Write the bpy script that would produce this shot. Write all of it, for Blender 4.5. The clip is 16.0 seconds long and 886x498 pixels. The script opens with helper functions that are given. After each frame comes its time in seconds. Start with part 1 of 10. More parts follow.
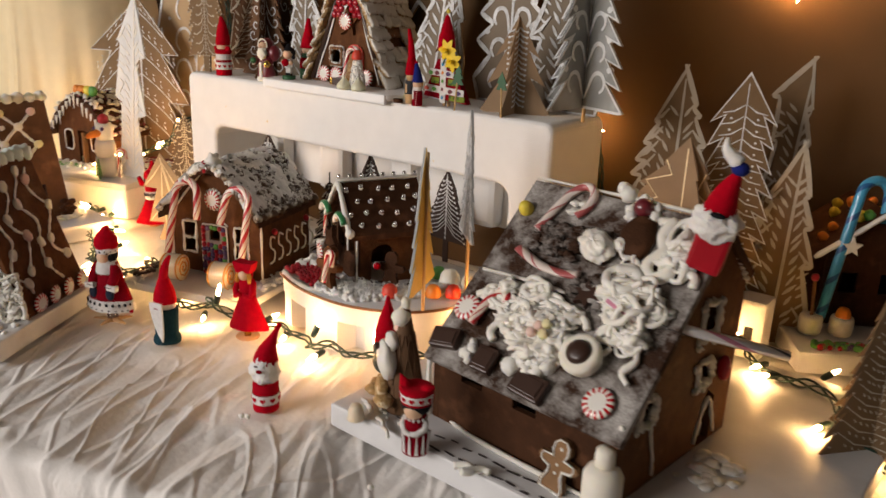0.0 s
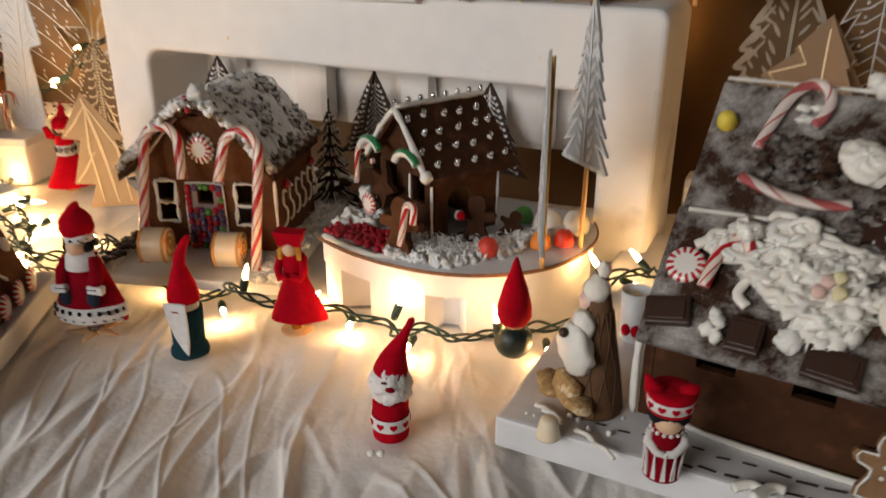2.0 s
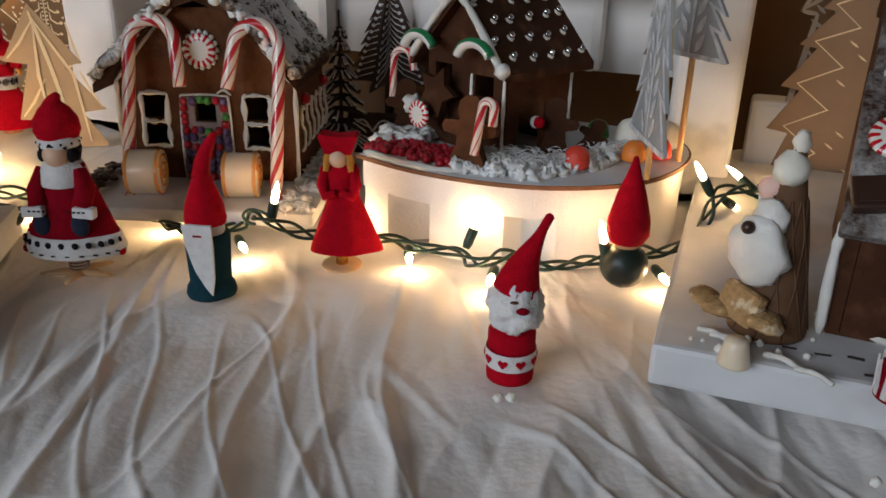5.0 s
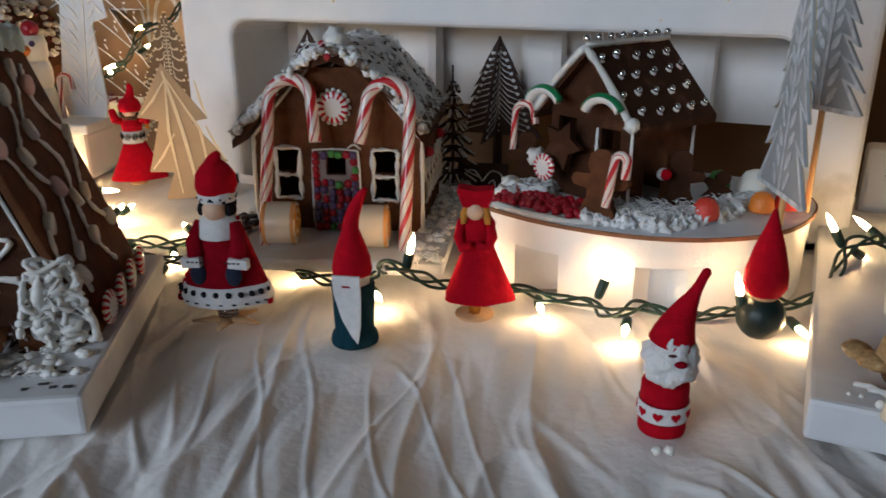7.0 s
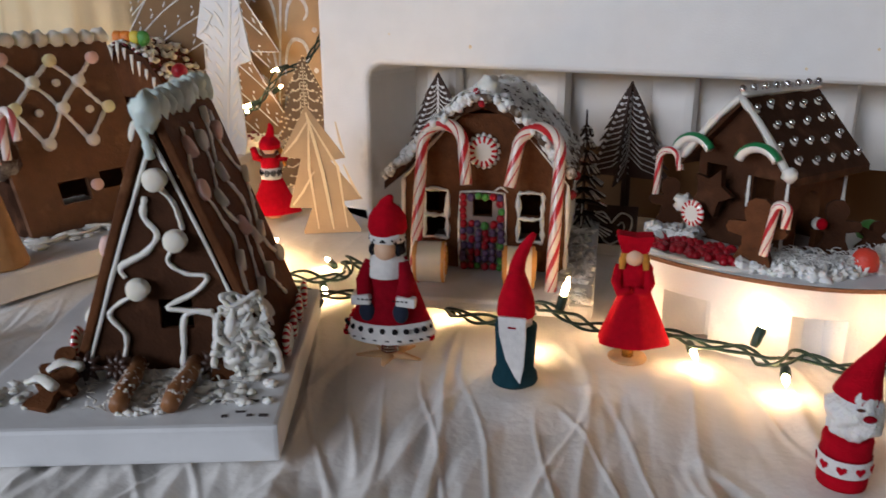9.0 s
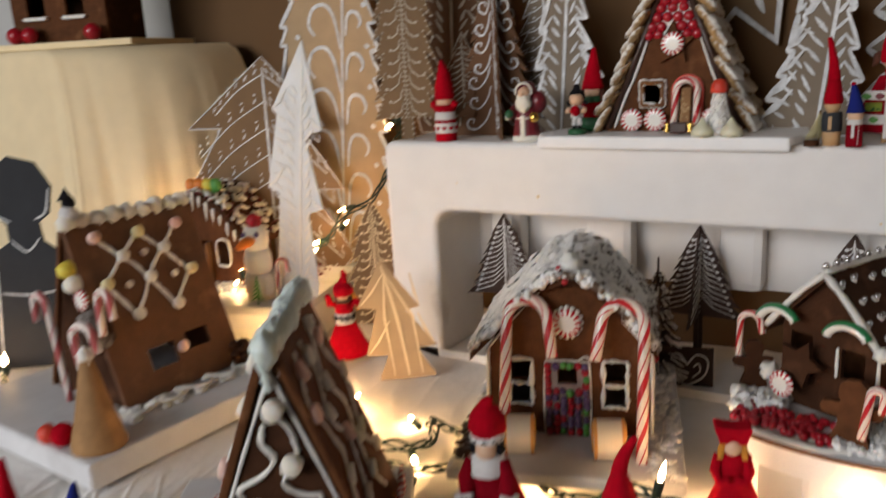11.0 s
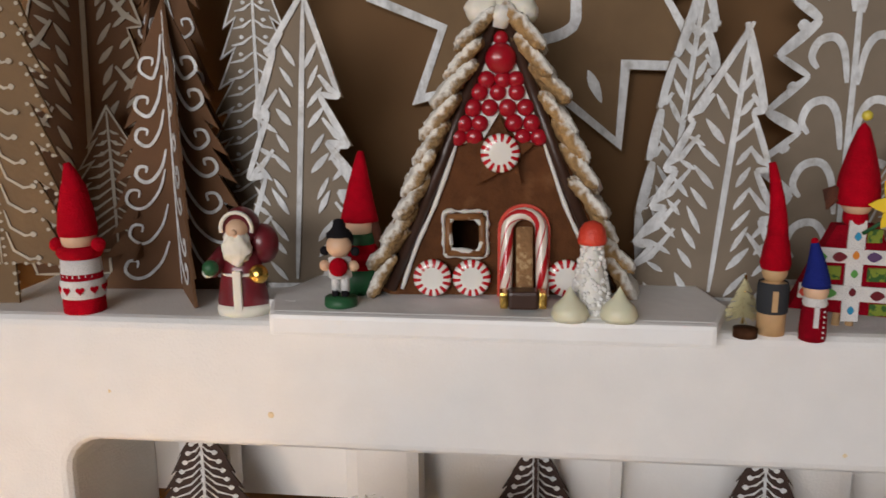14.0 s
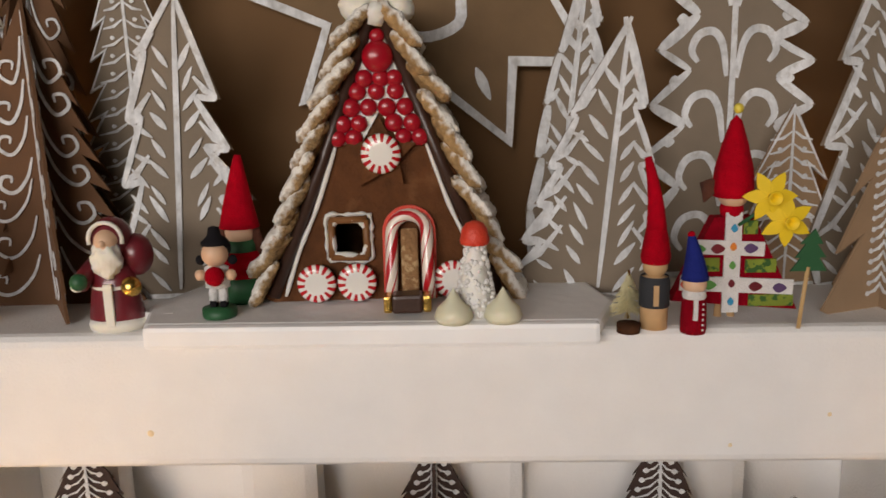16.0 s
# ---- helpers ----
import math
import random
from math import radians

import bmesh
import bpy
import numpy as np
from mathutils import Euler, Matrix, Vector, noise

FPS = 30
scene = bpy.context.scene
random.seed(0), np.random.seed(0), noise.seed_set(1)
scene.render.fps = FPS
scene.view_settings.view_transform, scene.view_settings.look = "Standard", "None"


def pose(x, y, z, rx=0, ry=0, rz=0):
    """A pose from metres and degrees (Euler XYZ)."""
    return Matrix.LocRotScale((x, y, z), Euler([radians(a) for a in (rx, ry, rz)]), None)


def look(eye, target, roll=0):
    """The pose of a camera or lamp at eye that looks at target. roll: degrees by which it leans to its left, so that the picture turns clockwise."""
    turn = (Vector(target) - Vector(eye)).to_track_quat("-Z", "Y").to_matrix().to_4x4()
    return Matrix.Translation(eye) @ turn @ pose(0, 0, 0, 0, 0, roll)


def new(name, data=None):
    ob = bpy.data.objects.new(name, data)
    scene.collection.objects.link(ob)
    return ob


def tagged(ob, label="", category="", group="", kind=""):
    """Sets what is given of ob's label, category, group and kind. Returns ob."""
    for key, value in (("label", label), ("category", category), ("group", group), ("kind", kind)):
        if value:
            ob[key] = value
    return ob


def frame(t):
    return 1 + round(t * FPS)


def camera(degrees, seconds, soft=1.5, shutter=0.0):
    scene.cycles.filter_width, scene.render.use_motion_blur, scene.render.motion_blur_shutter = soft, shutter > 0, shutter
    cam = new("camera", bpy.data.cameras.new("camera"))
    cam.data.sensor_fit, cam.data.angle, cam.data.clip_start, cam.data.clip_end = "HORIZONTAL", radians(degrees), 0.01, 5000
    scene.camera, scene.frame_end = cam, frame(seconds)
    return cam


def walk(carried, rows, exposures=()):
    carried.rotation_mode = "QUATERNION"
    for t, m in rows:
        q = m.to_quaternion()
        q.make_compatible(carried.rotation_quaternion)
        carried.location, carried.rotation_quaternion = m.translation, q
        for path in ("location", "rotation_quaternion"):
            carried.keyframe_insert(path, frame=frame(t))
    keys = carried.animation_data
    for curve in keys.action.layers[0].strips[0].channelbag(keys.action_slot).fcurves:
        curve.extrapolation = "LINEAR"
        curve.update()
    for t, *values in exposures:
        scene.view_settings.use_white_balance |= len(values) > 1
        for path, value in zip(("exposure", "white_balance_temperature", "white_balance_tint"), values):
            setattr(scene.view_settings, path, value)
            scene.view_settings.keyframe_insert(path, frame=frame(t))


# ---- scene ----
cam = camera(58.0, 16.0, shutter=0.5)
PATH = [
    (0, (0.867, -0.842, 0.42), (-0.302, 0.663, -0.185), 2.3),
    (0.5, (0.749, -0.85, 0.424), (-0.307, 0.73, -0.198), 1.4),
    (1, (0.639, -0.879, 0.429), (-0.308, 0.763, -0.21), 1.0),
    (1.5, (0.577, -0.865, 0.414), (-0.293, 0.795, -0.281), 0.8),
    (2, (0.517, -0.794, 0.366), (-0.276, 0.863, -0.425), 0.2),
    (2.5, (0.468, -0.746, 0.322), (-0.251, 0.919, -0.521), 0.3),
    (3, (0.425, -0.722, 0.272), (-0.168, 0.994, -0.567), 2.0),
    (3.5, (0.39, -0.719, 0.249), (-0.13, 1.023, -0.585), 3.0),
    (3.7, (0.382, -0.724, 0.243), (-0.146, 1.017, -0.588), 2.9),
    (5.8, (0.344, -0.752, 0.245), (-0.308, 0.988, -0.495), 0.5),
    (6, (0.338, -0.753, 0.248), (-0.329, 0.983, -0.487), 0.3),
    (6.5, (0.323, -0.764, 0.252), (-0.39, 0.965, -0.457), 0.1),
    (7, (0.312, -0.779, 0.254), (-0.442, 0.945, -0.423), -0.0),
    (7.5, (0.296, -0.792, 0.255), (-0.499, 0.922, -0.4), 0.1),
    (8, (0.282, -0.799, 0.254), (-0.553, 0.903, -0.384), 0.4),
    (8.5, (0.27, -0.809, 0.258), (-0.606, 0.878, -0.364), 0.3),
    (8.7, (0.266, -0.814, 0.261), (-0.629, 0.866, -0.354), 0.2),
    (10.8, (0.219, -0.858, 0.364), (-0.811, 0.782, -0.133), -2.4),
    (11, (0.216, -0.833, 0.38), (-0.792, 0.828, -0.095), -3.2),
    (11.5, (0.162, -0.715, 0.415), (-0.753, 1.01, -0.018), -4.4),
    (12, (0.112, -0.624, 0.421), (-0.69, 1.167, 0.035), -2.8),
    (12.5, (0.023, -0.542, 0.422), (-0.57, 1.337, 0.075), -1.4),
    (13, (-0.016, -0.498, 0.418), (-0.409, 1.43, 0.058), -0.9),
    (13.5, (-0.01, -0.468, 0.418), (-0.277, 1.476, 0.032), -0.5),
    (14, (0.005, -0.459, 0.421), (-0.217, 1.485, 0.008), -0.4),
    (14.5, (0.012, -0.458, 0.42), (-0.167, 1.489, -0.001), -0.7),
    (15, (0.017, -0.451, 0.419), (-0.123, 1.498, -0.008), -1.0),
    (15.5, (0.025, -0.447, 0.418), (-0.067, 1.506, -0.004), -1.2),
    (16, (0.035, -0.445, 0.421), (-0.024, 1.509, 0.001), -1.3),
]
walk(cam, [(t, look(eye, target, roll)) for t, eye, target, roll in PATH],
     [(0, 0.03, 7900, 20), (1, -0.15, 7700, 19), (2, -0.32, 7500, 17), (3, -0.42, 7100, 16), (6, -0.76, 6000, 12), (7.5, -0.72, 5800, 11), (8.5, -0.55, 6000, 15), (11, -0.34, 7100, 17), (12.5, -0.34, 6300, 13), (14, -0.25, 7200, 18), (16, -0.2, 7800, 20)])
# ---- world and daylight ----
world = bpy.data.worlds.new("world")
scene.world = world
world.use_nodes = True
_wt = world.node_tree
_sky = _wt.nodes.new("ShaderNodeTexSky")
_sky.sky_type = "NISHITA"
_sky.sun_disc = False
_sky.sun_elevation = radians(30)
_sky.sun_rotation = radians(200)
_wt.links.new(_sky.outputs[0], _wt.nodes["Background"].inputs[0])
_wt.nodes["Background"].inputs[1].default_value = 0.08


def area_lamp(name, m, sx, sy, watts, color):
    d = bpy.data.lights.new(name, "AREA")
    d.shape, d.size, d.size_y, d.energy, d.color = "RECTANGLE", sx, sy, watts, color
    ob = new(name, d)
    ob.matrix_world = m
    return ob


# daylight of the window behind the camera
area_lamp("window_light", look((-1.0, -3.02, 0.98), (0.1, -0.1, 0.12)), 2.4, 0.8, 79, (0.85, 0.93, 1.0))
# brightness of the clear bulbs on the strings
BULB = 140.0

# ---- materials ----
def mat(name, color, rough=0.7, var=0.15, scale=60, bump=0.2, bscale=250, metal=0.0, sss=0.0, spot=None, sheen=0.0, coat=0.0, trans=0.0, spread=0.0, grain=0.5):
    """Principled surface: base colour varied by two noises, fine relief by bump, optional stains of a second colour."""
    m = bpy.data.materials.new(name)
    m.use_nodes = True
    nt = m.node_tree
    N, L = nt.nodes, nt.links
    p = N["Principled BSDF"]
    p.inputs["Roughness"].default_value = rough
    p.inputs["Metallic"].default_value = metal
    p.inputs["Transmission Weight"].default_value = trans
    p.inputs["Coat Weight"].default_value = coat
    p.inputs["Sheen Weight"].default_value = sheen
    if sss:
        p.inputs["Subsurface Weight"].default_value = sss
        p.inputs["Subsurface Radius"].default_value = (0.004, 0.003, 0.002)
        p.inputs["Subsurface Scale"].default_value = 1.0
    tc = N.new("ShaderNodeTexCoord")
    n1 = N.new("ShaderNodeTexNoise")
    n1.inputs["Scale"].default_value, n1.inputs["Detail"].default_value = scale, 6
    n2 = N.new("ShaderNodeTexNoise")
    n2.inputs["Scale"].default_value, n2.inputs["Detail"].default_value = scale / 7, 3
    L.new(tc.outputs["Object"], n1.inputs["Vector"])
    L.new(tc.outputs["Object"], n2.inputs["Vector"])
    add = N.new("ShaderNodeMath")
    add.operation = "ADD"
    L.new(n1.outputs[0], add.inputs[0])
    L.new(n2.outputs[0], add.inputs[1])
    mr = N.new("ShaderNodeMapRange")
    mr.inputs[1].default_value, mr.inputs[2].default_value = 0.7, 1.3
    mr.inputs[3].default_value, mr.inputs[4].default_value = 1 - var, 1 + var
    L.new(add.outputs[0], mr.inputs[0])
    oi = N.new("ShaderNodeObjectInfo")
    rr = N.new("ShaderNodeMapRange")
    rr.inputs[3].default_value, rr.inputs[4].default_value = 1 - spread, 1 + spread
    L.new(oi.outputs["Random"], rr.inputs[0])
    mm = N.new("ShaderNodeMath")
    mm.operation = "MULTIPLY"
    L.new(mr.outputs[0], mm.inputs[0])
    L.new(rr.outputs[0], mm.inputs[1])
    mul = N.new("ShaderNodeMix")
    mul.data_type, mul.blend_type = "RGBA", "MULTIPLY"
    mul.inputs[0].default_value = 1
    mul.inputs[6].default_value = (*color, 1)
    L.new(mm.outputs[0], mul.inputs[7])
    out = mul.outputs[2]
    if spot:
        c2, lo, hi, sc = spot
        n3 = N.new("ShaderNodeTexNoise")
        n3.inputs["Scale"].default_value, n3.inputs["Detail"].default_value = sc, 10
        n3.inputs["Roughness"].default_value = grain
        L.new(tc.outputs["Object"], n3.inputs["Vector"])
        r3 = N.new("ShaderNodeMapRange")
        r3.inputs[1].default_value, r3.inputs[2].default_value = lo, hi
        L.new(n3.outputs[0], r3.inputs[0])
        mx = N.new("ShaderNodeMix")
        mx.data_type = "RGBA"
        L.new(r3.outputs[0], mx.inputs[0])
        L.new(out, mx.inputs[6])
        mx.inputs[7].default_value = (*c2, 1)
        out = mx.outputs[2]
    L.new(out, p.inputs["Base Color"])
    if bump:
        nb = N.new("ShaderNodeTexNoise")
        nb.inputs["Scale"].default_value, nb.inputs["Detail"].default_value = bscale, 8
        L.new(tc.outputs["Object"], nb.inputs["Vector"])
        b = N.new("ShaderNodeBump")
        b.inputs["Strength"].default_value, b.inputs["Distance"].default_value = bump, 0.002
        L.new(nb.outputs[0], b.inputs["Height"])
        L.new(b.outputs[0], p.inputs["Normal"])
    return m


def stripe_mat(name, base, bands, rough=0.25, turns=1.0, pitch=40.0, radial=None):
    """Spiral stripes on tubes (map x: round, y: metres along) or rays on round sweets (map y: radius share)."""
    m = mat(name, base, rough, 0.06, 80, 0.05, 200, sss=0.1, coat=0.4)
    nt = m.node_tree
    N, L = nt.nodes, nt.links
    p = N["Principled BSDF"]
    src = p.inputs["Base Color"].links[0].from_socket
    uv = N.new("ShaderNodeUVMap")
    sep = N.new("ShaderNodeSeparateXYZ")
    L.new(uv.outputs[0], sep.inputs[0])
    a = N.new("ShaderNodeMath")
    a.operation = "MULTIPLY"
    a.inputs[1].default_value = turns
    L.new(sep.outputs[0], a.inputs[0])
    b = N.new("ShaderNodeMath")
    b.operation = "MULTIPLY_ADD"
    b.inputs[1].default_value = pitch
    L.new(sep.outputs[1], b.inputs[0])
    L.new(a.outputs[0], b.inputs[2])
    fr = N.new("ShaderNodeMath")
    fr.operation = "FRACT"
    L.new(b.outputs[0], fr.inputs[0])
    for lo, hi, col in bands:
        g1 = N.new("ShaderNodeMath")
        g1.operation = "GREATER_THAN"
        g1.inputs[1].default_value = lo
        g2 = N.new("ShaderNodeMath")
        g2.operation = "LESS_THAN"
        g2.inputs[1].default_value = hi
        L.new(fr.outputs[0], g1.inputs[0])
        L.new(fr.outputs[0], g2.inputs[0])
        g = N.new("ShaderNodeMath")
        g.operation = "MULTIPLY"
        L.new(g1.outputs[0], g.inputs[0])
        L.new(g2.outputs[0], g.inputs[1])
        if radial is not None:
            g3 = N.new("ShaderNodeMath")
            g3.operation = "GREATER_THAN"
            g3.inputs[1].default_value = radial
            L.new(sep.outputs[1], g3.inputs[0])
            gg = N.new("ShaderNodeMath")
            gg.operation = "MULTIPLY"
            L.new(g.outputs[0], gg.inputs[0])
            L.new(g3.outputs[0], gg.inputs[1])
            g = gg
        mx = N.new("ShaderNodeMix")
        mx.data_type = "RGBA"
        L.new(g.outputs[0], mx.inputs[0])
        L.new(src, mx.inputs[6])
        mx.inputs[7].default_value = (*col, 1)
        src = mx.outputs[2]
    L.new(src, p.inputs["Base Color"])
    return m


RED, WHITE = (0.52, 0.012, 0.018), (0.82, 0.80, 0.74)
M_CLOTH = mat("cotton_sheet", (0.80, 0.78, 0.75), 0.85, 0.05, 40, 0.35, 160)
M_FOAM = mat("white_foam", (0.84, 0.83, 0.81), 0.75, 0.04, 30, 0.25, 500, spot=((0.55, 0.52, 0.47), 0.66, 0.78, 9))
M_BOARD = mat("white_wrapped_board", (0.66, 0.67, 0.68), 0.45, 0.08, 30, 0.15, 120, spot=((0.52, 0.52, 0.52), 0.56, 0.74, 14))
M_PAPER = mat("white_wrapping_paper", (0.90, 0.90, 0.89), 0.5, 0.04, 30, 0.25, 90)
M_GINGER = mat("gingerbread", (0.112, 0.041, 0.015), 0.7, 0.32, 90, 0.45, 420, spot=((0.24, 0.105, 0.045), 0.58, 0.78, 35))
M_GINGER_D = mat("dark_gingerbread", (0.056, 0.022, 0.010), 0.75, 0.25, 80, 0.4, 400, spot=((0.12, 0.05, 0.024), 0.55, 0.75, 40))
M_DUSTED = mat("sugar_dusted_gingerbread", (0.046, 0.022, 0.013), 0.85, 0.30, 160, 0.8, 420, spot=((0.60, 0.58, 0.55), 0.44, 0.72, 19), grain=0.74)
M_SNOWY = mat("snow_dusted_biscuit", (0.13, 0.085, 0.055), 0.85, 0.25, 120, 0.6, 420, spot=((0.82, 0.81, 0.78), 0.33, 0.46, 90), spread=0.10)
M_SNOWY_THIN = mat("thinly_snowed_biscuit", (0.10, 0.062, 0.038), 0.85, 0.30, 120, 0.6, 420, spot=((0.62, 0.60, 0.54), 0.50, 0.68, 70), spread=0.10)
M_CREAM_ICING = mat("glossy_cream", (0.82, 0.79, 0.72), 0.30, 0.06, 60, 0.08, 200, sss=0.25)
M_ICING = mat("royal_icing", (0.80, 0.78, 0.72), 0.5, 0.08, 70, 0.3, 260, sss=0.2)
M_ICING_GREY = mat("stained_icing", (0.30, 0.24, 0.22), 0.5, 0.2, 90, 0.3, 260)
M_ICING_B = mat("pale_mint_icing", (0.66, 0.76, 0.72), 0.5, 0.08, 70, 0.2, 260, sss=0.2)
M_MARSH = mat("marshmallow", (0.82, 0.78, 0.68), 0.8, 0.05, 60, 0.2, 300, sss=0.3)
M_MARSH_Y = mat("yellow_marshmallow", (0.80, 0.72, 0.42), 0.8, 0.05, 60, 0.2, 300, sss=0.3)
M_MARSH_P = mat("pink_marshmallow", (0.80, 0.55, 0.48), 0.8, 0.05, 60, 0.2, 300, sss=0.3)
M_FELT = mat("red_felt", (0.44, 0.002, 0.012), 0.95, 0.18, 200, 0.6, 900)
M_FELT_D = mat("dark_red_felt", (0.25, 0.002, 0.010), 0.95, 0.18, 200, 0.6, 900)
M_TEAL = mat("teal_felt", (0.009, 0.040, 0.055), 0.95, 0.18, 200, 0.6, 900)
M_WHITEFELT = mat("white_felt", (0.72, 0.70, 0.68), 0.95, 0.1, 200, 0.6, 900, sheen=0.3)
M_COTTON = mat("cotton_wool", (0.82, 0.80, 0.77), 1.0, 0.1, 120, 1.0, 350, sss=0.3)
M_WOOD = mat("pale_wood", (0.58, 0.36, 0.18), 0.6, 0.15, 60, 0.15, 300)
M_SKIN = mat("painted_wood_face", (0.72, 0.46, 0.30), 0.5, 0.05, 60, 0.05, 300)
M_BLACK = mat("black_felt", (0.012, 0.011, 0.013), 0.9, 0.1, 100, 0.3, 600)
M_SLOT_SHADE = mat("slot_shade", (0.010, 0.008, 0.007), 0.9, 0.1, 100, 0.0)
M_GREEN = mat("green_wire", (0.012, 0.040, 0.026), 0.45, 0.15, 60, 0.1, 300)
M_GREENPAINT = mat("green_paint", (0.012, 0.095, 0.034), 0.5, 0.1, 60, 0.1, 300)
M_BLUE_D = mat("navy_felt", (0.008, 0.014, 0.034), 0.95, 0.15, 100, 0.4, 800)
M_BLUE = mat("blue_felt", (0.012, 0.022, 0.17), 0.9, 0.15, 100, 0.4, 800)
M_KRAFT = mat("kraft_card", (0.30, 0.195, 0.115), 0.85, 0.10, 40, 0.15, 300, spread=0.06)
M_KRAFT_L = mat("light_kraft_card", (0.47, 0.33, 0.19), 0.85, 0.10, 40, 0.15, 300, spread=0.06)
M_KRAFT_D = mat("dark_brown_card", (0.185, 0.083, 0.038), 0.85, 0.12, 40, 0.15, 300)
M_KRAFT_C = mat("deep_brown_card", (0.135, 0.062, 0.027), 0.85, 0.14, 40, 0.15, 300)
M_KRAFT_M = mat("brown_kraft_card", (0.185, 0.112, 0.055), 0.85, 0.12, 40, 0.15, 300, spread=0.06)
M_BALL = mat("dark_green_ball", (0.010, 0.024, 0.020), 0.4, 0.15, 80, 0.1, 300)
M_KRAFT_B = mat("chocolate_card", (0.045, 0.024, 0.018), 0.85, 0.12, 40, 0.15, 300)
M_GREYCARD = mat("grey_kraft_card", (0.235, 0.185, 0.135), 0.85, 0.10, 40, 0.15, 300, spread=0.05)
M_PAINT = mat("white_paint_strokes", (0.74, 0.76, 0.77), 0.6, 0.20, 120, 0.3, 200, spot=((0.46, 0.43, 0.38), 0.52, 0.74, 70), grain=0.75)
M_FROST = mat("translucent_white_film", (0.72, 0.74, 0.74), 0.45, 0.1, 30, 0.05, 200, sss=0.15)
M_FILM = mat("frosted_grey_film", (0.40, 0.42, 0.42), 0.4, 0.1, 30, 0.05, 200)
def dry_brush(m, lo, scale):
    """Thinly brushed paint: the card shows through in streaks."""
    N, L = m.node_tree.nodes, m.node_tree.links
    tc = N.new("ShaderNodeTexCoord")
    mp = N.new("ShaderNodeMapping")
    mp.inputs["Scale"].default_value = (1.0, 1.0, 0.35)
    nz = N.new("ShaderNodeTexNoise")
    nz.inputs["Scale"].default_value, nz.inputs["Detail"].default_value = scale, 8
    nz.inputs["Roughness"].default_value = 0.7
    mr = N.new("ShaderNodeMapRange")
    mr.inputs[1].default_value, mr.inputs[2].default_value = 0.36, 0.58
    mr.inputs[3].default_value, mr.inputs[4].default_value = lo, 1.0
    L.new(tc.outputs["Object"], mp.inputs["Vector"])
    L.new(mp.outputs[0], nz.inputs["Vector"])
    L.new(nz.outputs[0], mr.inputs[0])
    L.new(mr.outputs[0], N["Principled BSDF"].inputs["Alpha"])


dry_brush(M_PAINT, 0.62, 60)
M_BACK = mat("brown_backdrop_paper", (0.145, 0.076, 0.031), 0.9, 0.10, 8, 0.1, 60)
M_CREAM = mat("cream_sheet", (0.84, 0.69, 0.44), 0.85, 0.05, 30, 0.2, 600)
M_CREAM_D = mat("dull_cream_paint", (0.46, 0.41, 0.33), 0.7, 0.15, 60, 0.2, 300)
M_BULBGLOW_BACK = mat("bulb_glow_yellow", (0.66, 0.42, 0.06), 0.6, 0.1, 40, 0.1, 300)
M_REDCANDY = mat("red_candy", (0.38, 0.005, 0.016), 0.30, 0.1, 60, 0.03, 200, coat=0.25, sss=0.1)
M_GUM = mat("red_gumdrop", (0.70, 0.06, 0.03), 0.5, 0.1, 60, 0.3, 500, sss=0.3)
M_GUM_G = mat("green_gumdrop", (0.08, 0.30, 0.06), 0.5, 0.1, 60, 0.3, 500, sss=0.3)
M_GUM_O = mat("orange_gumdrop", (0.80, 0.24, 0.03), 0.5, 0.1, 60, 0.3, 500, sss=0.3)
M_GUM_Y = mat("yellow_gumdrop", (0.75, 0.60, 0.08), 0.5, 0.1, 60, 0.3, 500, sss=0.3)
M_GUM_P = mat("purple_candy", (0.12, 0.07, 0.16), 0.25, 0.1, 60, 0.05, 500, coat=0.5)
M_SILVER = mat("silver_dragee", (0.80, 0.80, 0.82), 0.12, 0.03, 60, 0.0, metal=1.0)
M_GOLD = mat("gold_foil", (0.70, 0.45, 0.12), 0.25, 0.1, 60, 0.3, 300, metal=1.0)
M_CHOC = mat("chocolate", (0.045, 0.020, 0.013), 0.35, 0.15, 60, 0.1, 200)
M_PRETZEL = mat("pretzel", (0.22, 0.090, 0.030), 0.5, 0.25, 60, 0.3, 200, spot=((0.75, 0.68, 0.55), 0.66, 0.7, 160))
M_NUT = mat("frosted_cereal", (0.33, 0.20, 0.085), 0.85, 0.45, 300, 1.0, 520, spread=0.12)


def frost_top(m, color, lo, hi, scale):
    """Frosting on the upper side of a piece: by its own height and a noise."""
    nt = m.node_tree
    N, L = nt.nodes, nt.links
    p = N["Principled BSDF"]
    src = p.inputs["Base Color"].links[0].from_socket
    tc = N.new("ShaderNodeTexCoord")
    sep = N.new("ShaderNodeSeparateXYZ")
    L.new(tc.outputs["Object"], sep.inputs[0])
    nz = N.new("ShaderNodeTexNoise")
    nz.inputs["Scale"].default_value, nz.inputs["Detail"].default_value = scale, 6
    L.new(tc.outputs["Object"], nz.inputs["Vector"])
    add = N.new("ShaderNodeMath")
    add.operation = "MULTIPLY_ADD"
    add.inputs[1].default_value = 0.010
    L.new(nz.outputs[0], add.inputs[0])
    L.new(sep.outputs[2], add.inputs[2])
    mr = N.new("ShaderNodeMapRange")
    mr.inputs[1].default_value, mr.inputs[2].default_value = lo, hi
    L.new(add.outputs[0], mr.inputs[0])
    mx = N.new("ShaderNodeMix")
    mx.data_type = "RGBA"
    L.new(mr.outputs[0], mx.inputs[0])
    L.new(src, mx.inputs[6])
    mx.inputs[7].default_value = (*color, 1)
    L.new(mx.outputs[2], p.inputs["Base Color"])


